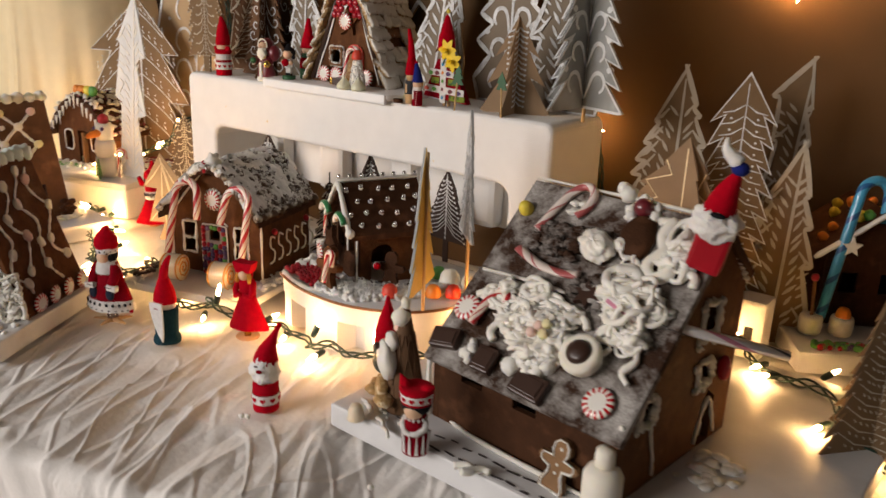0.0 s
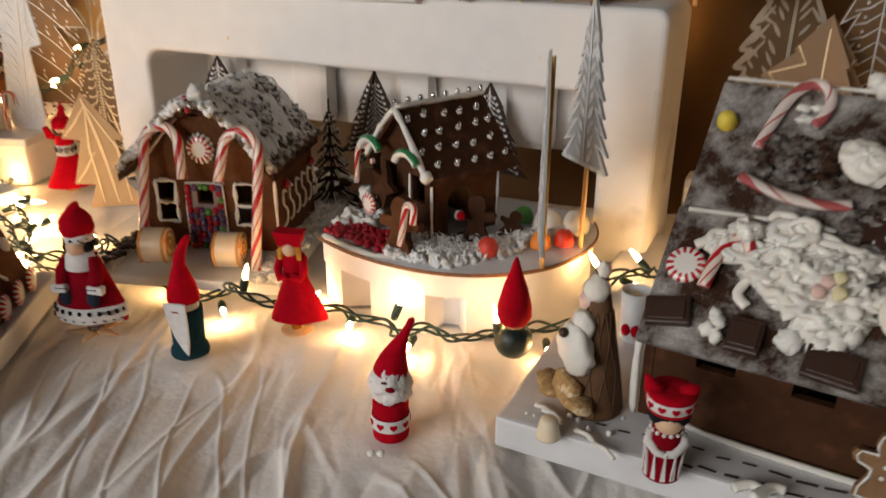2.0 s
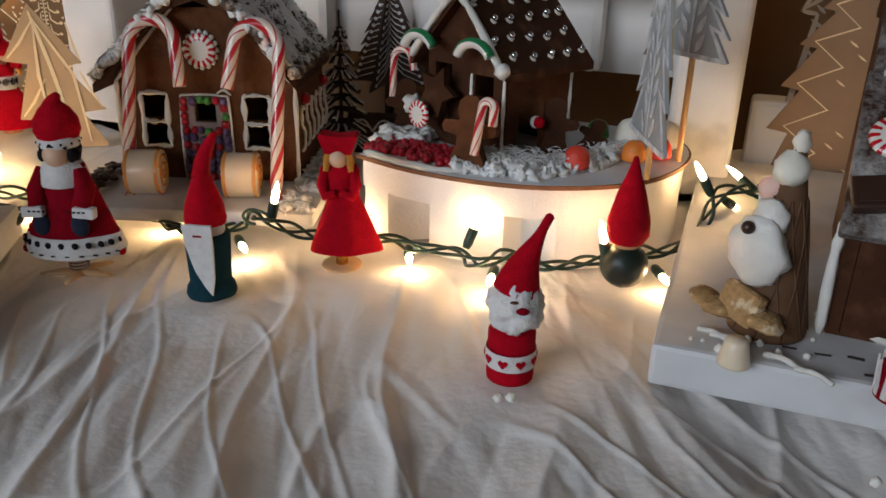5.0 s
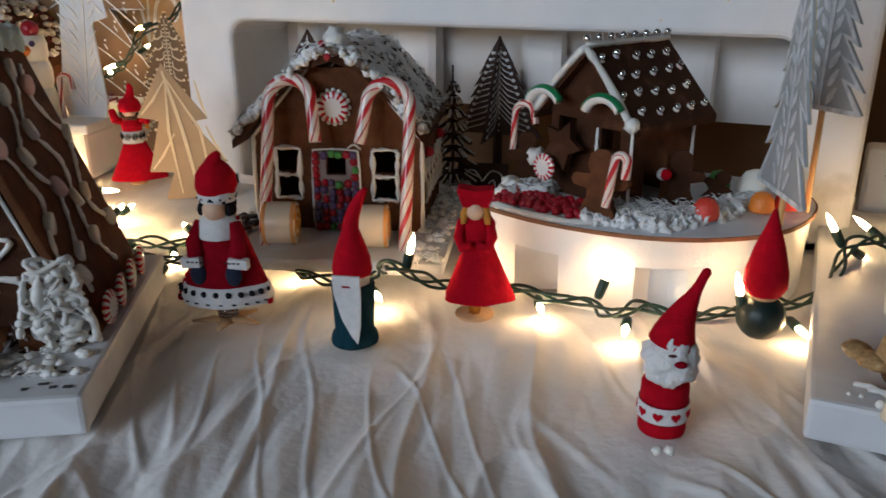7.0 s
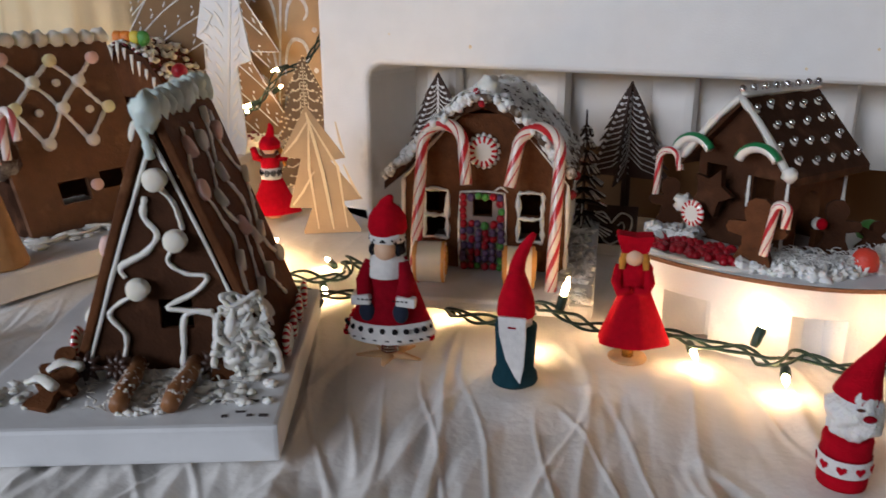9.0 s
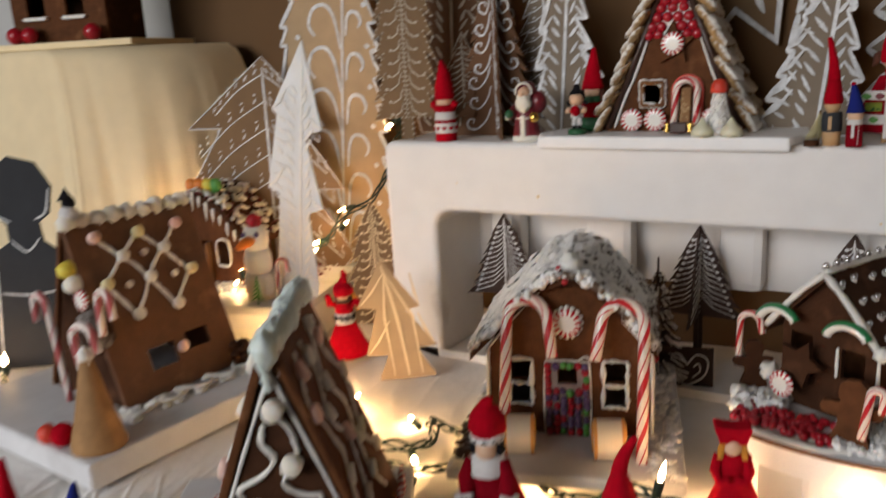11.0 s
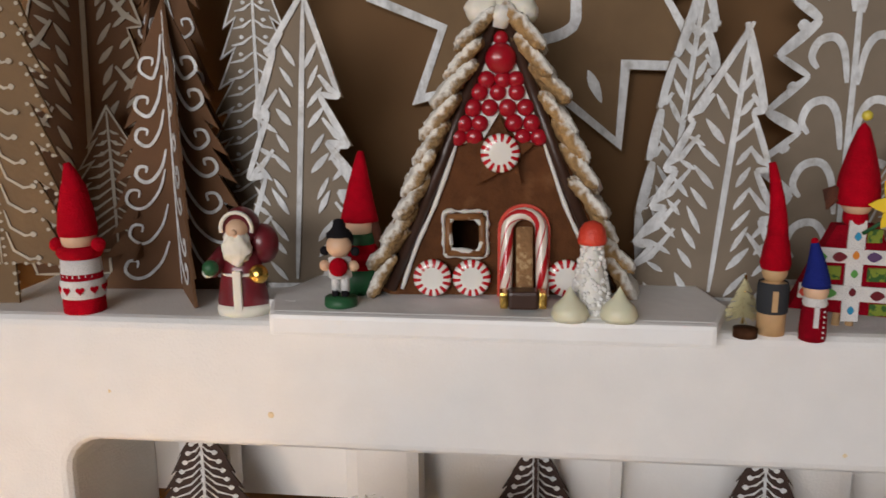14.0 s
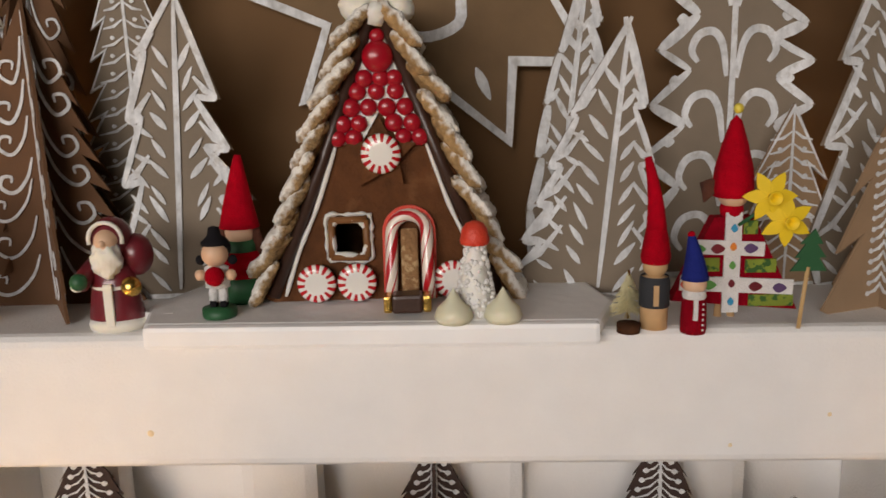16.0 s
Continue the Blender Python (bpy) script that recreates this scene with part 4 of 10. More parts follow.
    for k in range(6):
        y = 0.022 + k * 0.021
        s = Shape()
        rough_line([(a + 0.001, y + 0.012, 0.052), (a + 0.001, y + 0.002, 0.056), (a + 0.001, y, 0.043), (a + 0.001, y + 0.010, 0.034), (a + 0.001, y + 0.008, 0.022), (a + 0.001, y - 0.002, 0.020)], 0.0016, rng, shape=s)
        part("icing_squiggle", s, M_ICING, h)
    for y in (0.03, 0.115):
        part("candy_bead", BEAD_RED, M_REDCANDY, h, m=pose(a + 0.003, y, 0.062) @ Matrix.Scale(1.6, 4))
    # crumbs on the board
    s = snow_bits(rng, 130, lambda: (rng.choice([-1, 1]) * rng.uniform(0.074, 0.098), rng.uniform(-0.08, 0.17), 0.001), 0.002, 0.006, amp=0.6)
    flakes(rng, 160, lambda: (rng.choice([-1, 1]) * rng.uniform(0.07, 0.10), rng.uniform(-0.09, 0.17), 0.003), 0.006, 0.012, 0.0008, s)
    tagged(part("strewn_coconut", s, M_COCONUT, h, "crumbs of coconut on the board"), kind="stuff")
    s = snow_bits(rng, 40, lambda: (rng.uniform(-0.10, -0.078), rng.uniform(-0.06, 0.02), 0.004), 0.003, 0.007, amp=0.5)
    tagged(part("chocolate_gravel", s, M_CHOC, h), kind="stuff")


house_canes()


# ---- the house with silver dragees on a round board ----
def ginger_man(name, label, m, h=0.05, t=0.006, material=None, iced=False):
    k = h / 0.05
    pts = [(0.004, 0.0), (0.013, 0.0), (0.013, 0.006), (0.0085, 0.016), (0.0085, 0.022), (0.019, 0.024), (0.021, 0.028), (0.019, 0.032), (0.007, 0.033),
           (0.0095, 0.039), (0.0085, 0.046), (0.004, 0.050)]
    o = [(x * k, z * k) for x, z in pts] + [(-x * k, z * k) for x, z in pts[::-1]]
    s = Shape().use(material or M_GINGER).prism(o, -t / 2, t / 2)
    if iced:
        q = random.Random(5)
        loop = [(x * k * 0.84, -t / 2 - 0.0004, z * k * 0.96 + 0.001 * k) for x, z in pts] + [(-x * k * 0.84, -t / 2 - 0.0004, z * k * 0.96 + 0.001 * k) for x, z in pts[::-1]]
        s.use(M_ICING).tube(loop + [loop[0]], [0.0010 * q.uniform(0.6, 1.4) for _ in range(len(loop) + 1)], 6)
        for zz in (0.018, 0.026, 0.041):
            s.ball((0, -t / 2, zz * k), 0.0016 * k, 8, 6, scale=(1, 0.6, 1))
    return solo(name, s, material or M_GINGER, label, "biscuit", m, "gingerbread figures")


def star_outline(r, k=0.45, n=5, turn=90):
    return [((r if i % 2 == 0 else r * k) * math.cos(radians(turn + 180 / n * i)), (r if i % 2 == 0 else r * k) * math.sin(radians(turn + 180 / n * i))) for i in range(2 * n)]


def house_dragees():
    rng = random.Random(21)
    # half-round card on a foam block
    line = spline([(0.094, -0.190, 0), (0.140, -0.208, 0), (0.190, -0.216, 0), (0.240, -0.212, 0), (0.285, -0.192, 0), (0.318, -0.160, 0), (0.336, -0.115, 0), (0.338, -0.070, 0), (0.32, -0.03, 0), (0.28, -0.012, 0), (0.20, -0.012, 0), (0.13, -0.06, 0)], 5)[:-1]
    o = [(p.x, p.y) for p in line]

    def flatp(out, z0, z1, k=1.0):
        cx, cy = 0.22, -0.11
        pts = [(cx + (x - cx) * k, cy + (y - cy) * k) for x, y in out]
        n = len(pts)
        vs = [(x, y, z0) for x, y in pts] + [(x, y, z1) for x, y in pts]
        return vs, [list(range(n - 1, -1, -1)), list(range(n, 2 * n))] + [(i, (i + 1) % n, n + (i + 1) % n, n + i) for i in range(n)]
    b = thing("foam_plinth", "low white foam plinth with cut niches under a round card", "foam block", Matrix())
    part("upper_rim", Shape().add(*flatp(o, 0.040, 0.0625, 0.985)), M_FOAM, b)
    low = Shape()
    cut = []
    for i, (x, y) in enumerate(o):
        k = 0.975 if not (0.124 < x < 0.150 and y < -0.15 or 0.229 < x < 0.254 and y < -0.17) else 0.74
        cut.append((0.22 + (x - 0.22) * k, -0.11 + (y + 0.11) * k))
    low.add(*flatp(cut, -0.001, 0.0399))
    part("niche_wall", low, M_FOAM, b)
    c = thing("cake_card", "round corrugated cake card with a silver top", "cake board", Matrix())
    part("card", Shape().add(*flatp(o, 0.063, 0.066, 1.02)), M_KRAFT_D, c, "brown corrugated edge")
    part("silver_top", Shape().add(*flatp(o, 0.0661, 0.0664, 1.005)), M_BOARD, c)
    z0 = 0.0665
    h = thing("gingerbread_house", "small brown gingerbread house with silver dragees on its roof", "gingerbread house", pose(0.163, -0.140, z0, 0, 0, -27))
    a, L, t, hw, hr = 0.042, 0.082, 0.005, 0.074, 0.119
    gable = [(-a, 0), (a, 0), (a, hw), (0, hr), (-a, hw)]
    # Darker gingerbread puts the front's shade in its colour; bulb-lit side walls stay lighter.
    part("front_wall", wall_plate(gable, [rect(-0.034, 0.036, -0.014, 0.066), rect(0.012, 0.036, 0.032, 0.062)], t), M_GINGER_D, h)
    part("back_wall", wall_plate(gable, [], t, L - t), M_GINGER, h)
    door = [(0.020, 0.0005), (0.050, 0.0005)] + arc(0.035, 0.036, 0.015, 0, 180, 8)
    m = Matrix.Rotation(radians(90), 4, "Z")
    part("side_wall", Shape().plate(rect(t, 0, L - t, hw), [door], -a, -a + t, m), M_GINGER, h)
    part("side_wall", Shape().plate(rect(t, 0, L - t, hw), [], a - t, a, m), M_GINGER, h)
    for sx in (-1, 1):
        o2 = [(0, hr + 0.006), (sx * 0.054, hw - 0.006), (sx * 0.054, hw - 0.012), (0, hr)]
        part("roof_slope", Shape().prism(o2, -0.010, L + 0.014), M_GINGER_D, h)
        for i in range(20):
            row, col = i // 5, i % 5
            k, y = 0.16 + 0.235 * row + rng.uniform(-.035, .035), -0.004 + 0.0205 * col + (0.010 if row % 2 else 0.0) + rng.uniform(-.002, .002)
            x, z = sx * 0.054 * k, hr + 0.006 - (hr - hw + 0.012) * k
            part("icing_dot", blob(rng, 0.0030, (0, 0, 0), flat=0.45, amp=0.6, seg=8, rings=6), M_ICING, h, m=pose(x, y, z + 0.0006, 0, sx * 42, 0))
            part("dragee", DRAGEE, M_SILVER, h, m=pose(x + sx * 0.0012, y, z + 0.0030))
    s = Shape()
    rough_line([(0, y, hr + 0.0075) for y in (-0.010, 0.02, 0.05, 0.07, L + 0.014)], 0.0032, rng, shape=s)
    rough_line([(0, -0.011, hr + 0.006), (0.023, -0.012, hr - 0.016), (0.050, -0.012, hw - 0.004)], 0.0034, rng, shape=s)
    rough_line([(0, -0.011, hr + 0.006), (-0.023, -0.012, hr - 0.016), (-0.050, -0.012, hw - 0.004)], 0.0034, rng, shape=s)
    blob(rng, 0.006, (0.051, -0.012, hw - 0.003), s)
    part("roof_icing", s, M_ICING, h)
    for i in range(8):
        part("dragee", DRAGEE, M_SILVER, h, m=pose(0, -0.010 + i * 0.0148, hr + 0.0125) @ Matrix.Scale(1.15, 4))
    for x in (-0.036, 0.026):
        P = [(x + 0.019 * math.cos(radians(160 - 130 * i / 12)), -0.017, hw - 0.002 + 0.017 * math.sin(radians(160 - 130 * i / 12))) for i in range(13)]
        part("mint_stick", Shape().tube(P, 0.0042, 12), M_CANE_G, h, "bent green and white candy stick")
    for q in ([(a + 0.001, 0, 0), (a + 0.001, 0, hw)], [(a + 0.001, L, 0), (a + 0.001, L, hw)], [(0.009, -0.001, 0.036), (0.009, -0.001, 0.062)]):
        part("corner_icing", rough_line([q[0], tuple((Vector(q[0]) + Vector(q[1])) / 2), q[1]], 0.0016, rng), M_ICING, h)
    part("star_biscuit", Shape().prism(star_outline(0.021, 0.52), -0.003, 0.003), M_GINGER_D, h, "", pose(-0.014, -0.016, 0.046, -6, 20, 0))
    mint(h, pose(-0.022, -0.026, 0.028, 90), 0.95)
    blob_s = blob(rng, 0.008, (-0.040, -0.020, 0.032), amp=0.5)
    part("icing_lump", blob_s, M_ICING, h)
    G = pose(0.163, -0.140, z0, 0, 0, -27)
    ginger_man("gingerbread_man", "brown gingerbread figure leaning with a candy cane on the card", G @ pose(0.046, -0.040, 0.001, -8, 0, 18), 0.054, t=0.009)
    # The darker gingerbread of these figures paints in the shadow round them.
    ginger_man("gingerbread_man", "brown gingerbread figure standing with a candy cane behind the red sweets", G @ pose(-0.070, 0.000, 0.001, -6, 0, 50), 0.044, material=M_GINGER_D)
    ginger_man("gingerbread_man", "brown gingerbread figure by the side door of the house", G @ pose(0.066, 0.036, 0.001, -6, 0, 40), 0.046, material=M_GINGER_D)
    ginger_man("gingerbread_man", "brown gingerbread animal lying beside the side door", G @ pose(0.076, 0.062, 0.001, -12, 30, 50), 0.030, material=M_GINGER_D)
    c1 = thing("candy_cane_ornament", "short red and white candy cane piece held upright", "candy cane", G @ pose(0.060, -0.048, 0.016, -6, 6, 20), "small candy canes")
    part("stick", Shape().tube(cane_points(0.040, 0.0045, drop=0.012), 0.0034, 12), M_CANE, c1)
    c2 = thing("candy_cane_ornament", "small red and white candy cane standing in icing", "candy cane", G @ pose(-0.084, -0.004, 0.024, -4, 0, 20), "small candy canes")
    part("stick", Shape().tube(cane_points(0.046, 0.009, drop=0.008), 0.0032, 12), M_CANE, c2)
    s = Shape().use(M_WHITEFELT).ball((0, 0, 0), 0.005, 10, 7).use(M_FELT).ball((0.0035, -0.001, 0.0005), 0.0046, 10, 7)
    solo("pompom_ball", s, M_FELT, "small red and white candy ball by the door", "candy", G @ pose(0.060, 0.020, 0.030))
    # red sweets bed
    bed = thing("red_candy_bed", "bed of glossy red sweets edged with white icing", "candy bed", pose(0, 0, z0))
    s = Shape()
    rough_line([(0.098, -0.190, 0.002), (0.130, -0.203, 0.002), (0.168, -0.212, 0.002), (0.188, -0.205, 0.002)], 0.0035, rng, shape=s)
    s.box((0.140, -0.182, 0.001), (0.074, 0.030, 0.002), pose(0, 0, 0))
    part("icing_bed", s, M_ICING, bed)
    for i in range(120):
        x = 0.098 + rng.random() * 0.086
        y = -0.188 + (x - 0.10) * -0.24 + rng.random() * 0.040
        part("red_candy", BEAD_RED, M_REDCANDY, bed, m=pose(x, y, 0.0036 + rng.random() * 0.002) @ Matrix.Scale(rng.uniform(1.0, 1.35), 4))
    # drifts
    d = thing("icing_drift", "lumpy white icing drift strewn over the round card", "icing", pose(0, 0, z0))
    s = Shape()
    for _ in range(230):
        x = rng.uniform(0.178, 0.325)
        e = -0.214 + 0.9 * max(0, x - 0.23) ** 1.35 * 3.6
        y = e + 0.008 + abs(rng.gauss(0, 0.020))
        blob(rng, rng.uniform(0.0018, 0.0058), (x, y, rng.uniform(0.001, 0.005)), s, amp=1.3, seg=9, rings=7, freq=3.5)
    for _ in range(40):
        blob(rng, rng.uniform(0.003, 0.008), (rng.uniform(0.09, 0.13), rng.uniform(-0.16, -0.12), 0.003), s, amp=0.8, seg=8, rings=6, freq=3)
    tagged(part("icing_lump", s, M_COCONUT, d), kind="stuff")
    s = flakes(rng, 1300, lambda: (lambda x: (x, -0.205 + 3.2 * max(0, x - 0.23) ** 1.35 + 0.012 + abs(rng.gauss(0, 0.016)), 0.004 + rng.random() * 0.007))(rng.uniform(0.19, 0.328)), 0.005, 0.012, 0.0007)
    tagged(part("coconut", s, M_COCONUT, d), kind="stuff")
    for x, y, mm, k in ((0.262, -0.165, M_GUM, 1.15), (0.300, -0.128, M_GUM_O, 1.1), (0.318, -0.112, M_GUM, 1.1), (0.292, -0.085, M_MARSH, 1.6), (0.262, -0.070, M_GUM_G, 1.1), (0.318, -0.075, M_MARSH, 1.5)):
        g = thing("gumdrop", "sugared gumdrop sitting in the white icing", "gumdrop", pose(x, y, z0 + 0.003), "gumdrops on the card")
        gum(g, Matrix(), mm, k)


house_dragees()


# ---- the large house with the cream-covered roof ----
def house_cream():
    rng = random.Random(31)
    F = pose(0.449, -0.150, 0.0, 0, 0, -6)
    b = board("white foam board with marker writing under the cream-covered house", pose(0.340, -0.346, 0, 0, 0, -1), 0.45, 0.41, 0.026, M_BOARD, (0.227, 0.210), 0.003)
    scribble(b, 0.070, 0.030, 0.0264, 0.20, 12, rng, size=0.012)
    scribble(b, 0.11, 0.012, 0.0264, 0.17, 10, rng, size=0.012)
    z0 = 0.0265
    h = thing("gingerbread_house", "large brown gingerbread house, its sugared roof heaped with cream and sweets", "gingerbread house", F)
    LX, t = 0.206, 0.007
    ze, zr = 0.098, 0.2395
    ye, yb = -0.142, 0.055
    gable = [(ye, z0), (yb, z0), (yb, 0.188), (0.0, zr), (ye, ze)]
    rot = Matrix.Rotation(radians(90), 4, "Z")
    part("end_wall", Shape().plate(gable, [], -t, 0.0, rot), M_GINGER_D, h)
    win = [rect(-0.022, 0.140, 0.004, 0.172), rect(-0.018, 0.094, 0.006, 0.116), rect(-0.112, 0.090, -0.092, 0.112), [(-0.002, z0 + 0.0006), (0.024, z0 + 0.0006), (0.024, 0.072), (0.010, 0.082), (-0.002, 0.072)]]
    # Lighter gingerbread on this end paints in the light of the nearby bulbs.
    part("end_wall", Shape().plate(gable, win, -LX - 0.0005, -LX + t, rot), M_GINGER, h, "wall coloured lighter for bulb light, with iced openings")
    part("front_wall", Shape().plate(rect(0.0075, z0, LX - t - 0.001, ze), [rect(0.036, 0.076, 0.062, 0.090), rect(0.098, 0.074, 0.124, 0.088)], ye, ye + t), M_GINGER_D, h)
    part("back_wall", Shape().box((LX / 2, yb - t / 2, (z0 + 0.188) / 2), (LX - 2 * t - 0.002, t, 0.188 - z0), bevel=0.001), M_GINGER, h)
    # roof slopes: the near one dusted with sugar
    sl = Vector((0, -0.153, -0.1505))
    n = Vector((0, -0.1505, 0.153)).normalized()
    up = -sl.normalized()
    RM = Matrix((Vector((1, 0, 0)).to_4d(), up.to_4d(), n.to_4d(), Vector((0, 0, 0, 1)))).transposed()
    RM = Matrix.Translation((0, 0, 0.2435)) @ Matrix([[1, up.x, n.x, 0], [0, up.y, n.y, 0], [0, up.z, n.z, 0], [0, 0, 0, 1]])
    k = 0.1085
    part("roof_slope", Shape().box((0.105, -k / 2 + 0.0, -0.004), (0.215, k, 0.008), bevel=0.002), M_DUSTED, h, "upper roof slab dusted with sugar", RM)
    part("roof_slope", Shape().box((0.1045, -k - 0.054, -0.0045), (0.219, 0.1065, 0.008), bevel=0.002), M_DUSTED, h, "lower roof slab dusted with sugar", RM)
    part("roof_slope", Shape().box((0.105, 0.030, 0.2135), (0.215, 0.078, 0.008), pose(0, 0, 0), bevel=0.002), M_GINGER_D, h, "", Matrix.Translation((0, 0, 0.2415)) @ pose(0, 0, 0, -41, 0, 0) @ Matrix.Translation((0, 0.010, -0.2190)))

    def R(x, s, z=0.0):
        return RM @ Vector((x, -s, z))

    def onr(x, s, z=0.0, spin=0.0):
        return RM @ Matrix.Translation((x, -s, z)) @ Matrix.Rotation(radians(spin), 4, "Z")
    # icing along edges
    s = Shape()
    rough_line([R(0.0, -0.002, 0.001), R(0.1, -0.003, 0.001), R(0.21, -0.002, 0.001)], 0.0022, rng, shape=s)
    part("ridge_icing", s, M_ICING, h)
    s = rough_line([R(0.003, 0.112, 0.001), R(0.04, 0.110, 0.002), R(0.07, 0.109, 0.002), R(0.10, 0.109, 0.002)], 0.0026, rng)
    part("joint_icing", s, M_ICING, h)
    s = rough_line([R(0.186, 0.004, 0.001), R(0.187, 0.014, 0.001), R(0.186, 0.024, 0.001)], 0.0018, rng)
    part("joint_icing", s, M_ICING, h)
    for q in ([(-0.003, ye - 0.002, z0), (-0.004, ye - 0.003, 0.07), (-0.003, ye - 0.002, 0.096)], [(-0.006, ye + 0.02, z0 + 0.002), (0.05, ye - 0.004, z0 + 0.002), (0.20, ye - 0.004, z0 + 0.002)], [(LX + 0.003, ye, 0.098), (LX + 0.002, ye - 0.001, 0.104)]):
        part("seam_icing", rough_line(q, 0.0028, rng), M_ICING, h)
    # faded cane lying near the top
    pts = [(0.036, 0.056), (0.040, 0.040), (0.044, 0.024), (0.050, 0.008), (0.060, -0.002), (0.070, 0.000), (0.075, 0.010), (0.073, 0.024), (0.068, 0.032)]
    part("candy_cane", Shape().tube(spline([R(x, q, 0.004) for x, q in pts], 4), 0.0042, 12), M_CANE_PK, h, "faded candy cane lying on the roof")
    tagged(part("cream_lump", snow_bits(rng, 9, lambda: R(rng.uniform(.056, .070), rng.uniform(.010, .030), 0.003), 0.004, 0.007), M_ICING, h), kind="stuff")
    gum(h, onr(0.010, 0.037, 0.0), M_GUM_Y, 0.85)
    # cream-wrapped roll, chocolate oval, red ball
    part("cream_roll", fluff(rng, (0, 0, 0), 0.0140, (1.35, 1.0, 0.75), Shape()), M_CREAM_ICING, h, "crumpled white cream roll", onr(0.108, 0.058, 0.008, -28))
    part("cream_roll", fluff(rng, (0, 0, 0), 0.0065, (1.2, 1.0, 0.8), Shape()), M_CREAM_ICING, h, "", onr(0.128, 0.050, 0.006, -28))
    part("chocolate_oval", Shape().lathe([(1e-5, 0), (0.016, 0), (0.0175, 0.003), (0.014, 0.008), (0.008, 0.010), (1e-5, 0.0105)], 22, squash=1.5), M_GINGER_D, h, "", onr(0.137, 0.038, 0.0, 10))
    part("red_ball", Shape().ball((0, 0, 0.007), 0.009, 16, 10), M_MAROON, h, "dull red round sweet", onr(0.130, 0.008))
    s = Shape()
    for _ in range(16):
        an = rng.uniform(0, 6.28)
        blob(rng, rng.uniform(0.003, 0.006), R(0.130 + 0.013 * math.cos(an), 0.010 + 0.013 * math.sin(an), 0.003), s, amp=0.5, seg=8, rings=6)
    blob(rng, 0.008, R(0.107, -0.004, 0.004), s)
    blob(rng, 0.007, R(0.101, -0.008, 0.006), s)
    tagged(part("cream_lump", s, M_ICING, h), kind="stuff")
    # wrapped cane piece
    part("candy_cane", Shape().tube(spline([R(0.032, 0.082, 0.006), R(0.060, 0.092, 0.007), R(0.085, 0.094, 0.006), R(0.105, 0.090, 0.005)], 5), [0.006] * 16, 12, flat=0.6), M_CANE_PK, h, "candy cane piece in clear wrap")
    # mint and cane stuck in cream at the edge
    mint(h, onr(0.014, 0.156, 0.001), 1.12)
    pts = [(0.030, 0.170), (0.032, 0.152), (0.036, 0.136), (0.046, 0.128), (0.053, 0.138)]
    part("candy_cane", Shape().tube(spline([R(x, q, 0.007) for x, q in pts], 4), 0.0045, 12), M_CANE, h)

    def cream(P, rad, name="cream_swirl"):
        ph = rng.uniform(0, 50)
        Rr = [rad * (1.0 + 0.40 * noise.noise(Vector((i * 0.22, ph, 0)))) for i in range(len(P))]
        return part(name, Shape().tube(P, Rr, 10, flat=0.85), M_CREAM_ICING, h)
    def tangle(cx, cs, rx, rs, n, r0, r1, top):
        """Limp strands of piped cream dropped over one another."""
        for k in range(n):
            P = []
            a0, spin = rng.uniform(0, 6.28), rng.choice([-1, 1])
            turn = rng.uniform(0.55, 1.0)
            ox, oy, gx = rng.uniform(-0.45, 0.45) * rx, rng.uniform(-0.45, 0.45) * rs, rng.uniform(0.5, 0.8)
            for i in range(rng.randint(7, 12)):
                q = 0.66 + 0.36 * math.sin(i * 1.05 + a0 * 3)
                an = a0 + spin * i * turn
                P.append(R(cx + ox + rx * gx * q * math.cos(an), cs + oy + rs * gx * q * math.sin(an), 0.004 + top * ((k + 0.4) / n) * (1.25 - q)))
            cream(spline(P, 5), rng.uniform(r0, r1), "cream_strand")
    # crumbly cocoa-dusted slab under the canes
    s = Shape()
    for _ in range(60):
        blob(rng, rng.uniform(0.003, 0.008), R(rng.uniform(0.040, 0.088), rng.uniform(0.044, 0.078), 0.004), s, amp=0.9, flat=0.55, seg=9, rings=6, freq=3.0)
    for _ in range(26):
        blob(rng, rng.uniform(0.003, 0.007), R(rng.uniform(0.104, 0.142), rng.uniform(0.084, 0.112), 0.004), s, amp=0.9, flat=0.55, seg=9, rings=6, freq=3.0)
    tagged(part("crumb_slab", s, M_DUSTED, h, "cocoa-dusted crumbly slab"), kind="stuff")
    # folded lumps of thick cream
    s = Shape()
    for cx, cs, rx, rs, n in ((0.165, 0.102, 0.026, 0.022, 13), (0.070, 0.144, 0.020, 0.016, 9), (0.186, 0.040, 0.012, 0.024, 6), (0.176, 0.130, 0.014, 0.012, 5), (0.050, 0.126, 0.018, 0.008, 5), (0.106, 0.150, 0.030, 0.026, 9)):
        for _ in range(n):
            an, q = rng.uniform(0, 6.28), rng.random() ** 0.5
            blob(rng, rng.uniform(0.006, 0.012), R(cx + rx * q * math.cos(an), cs + rs * q * math.sin(an), 0.003 + 0.007 * (1 - q)), s, amp=0.9, flat=0.6, seg=18, rings=12, freq=2.2)
    tagged(part("cream_fold", s, M_CREAM_ICING, h, "thick glossy white cream"), kind="stuff")
    s = Shape()
    for cx, cs, rr, n in ((0.163, 0.102, 0.020, 14), (0.072, 0.146, 0.014, 8), (0.106, 0.150, 0.018, 10)):
        for _ in range(n):
            an, q = rng.uniform(0, 6.28), rng.random() ** 0.5
            blob(rng, rng.uniform(0.004, 0.009), R(cx + rr * q * math.cos(an), cs + rr * q * math.sin(an), 0.003), s, amp=0.8, flat=0.7, seg=10, rings=7, freq=2.8)
    tagged(part("cream_base", s, M_CREAM_ICING, h), kind="stuff")
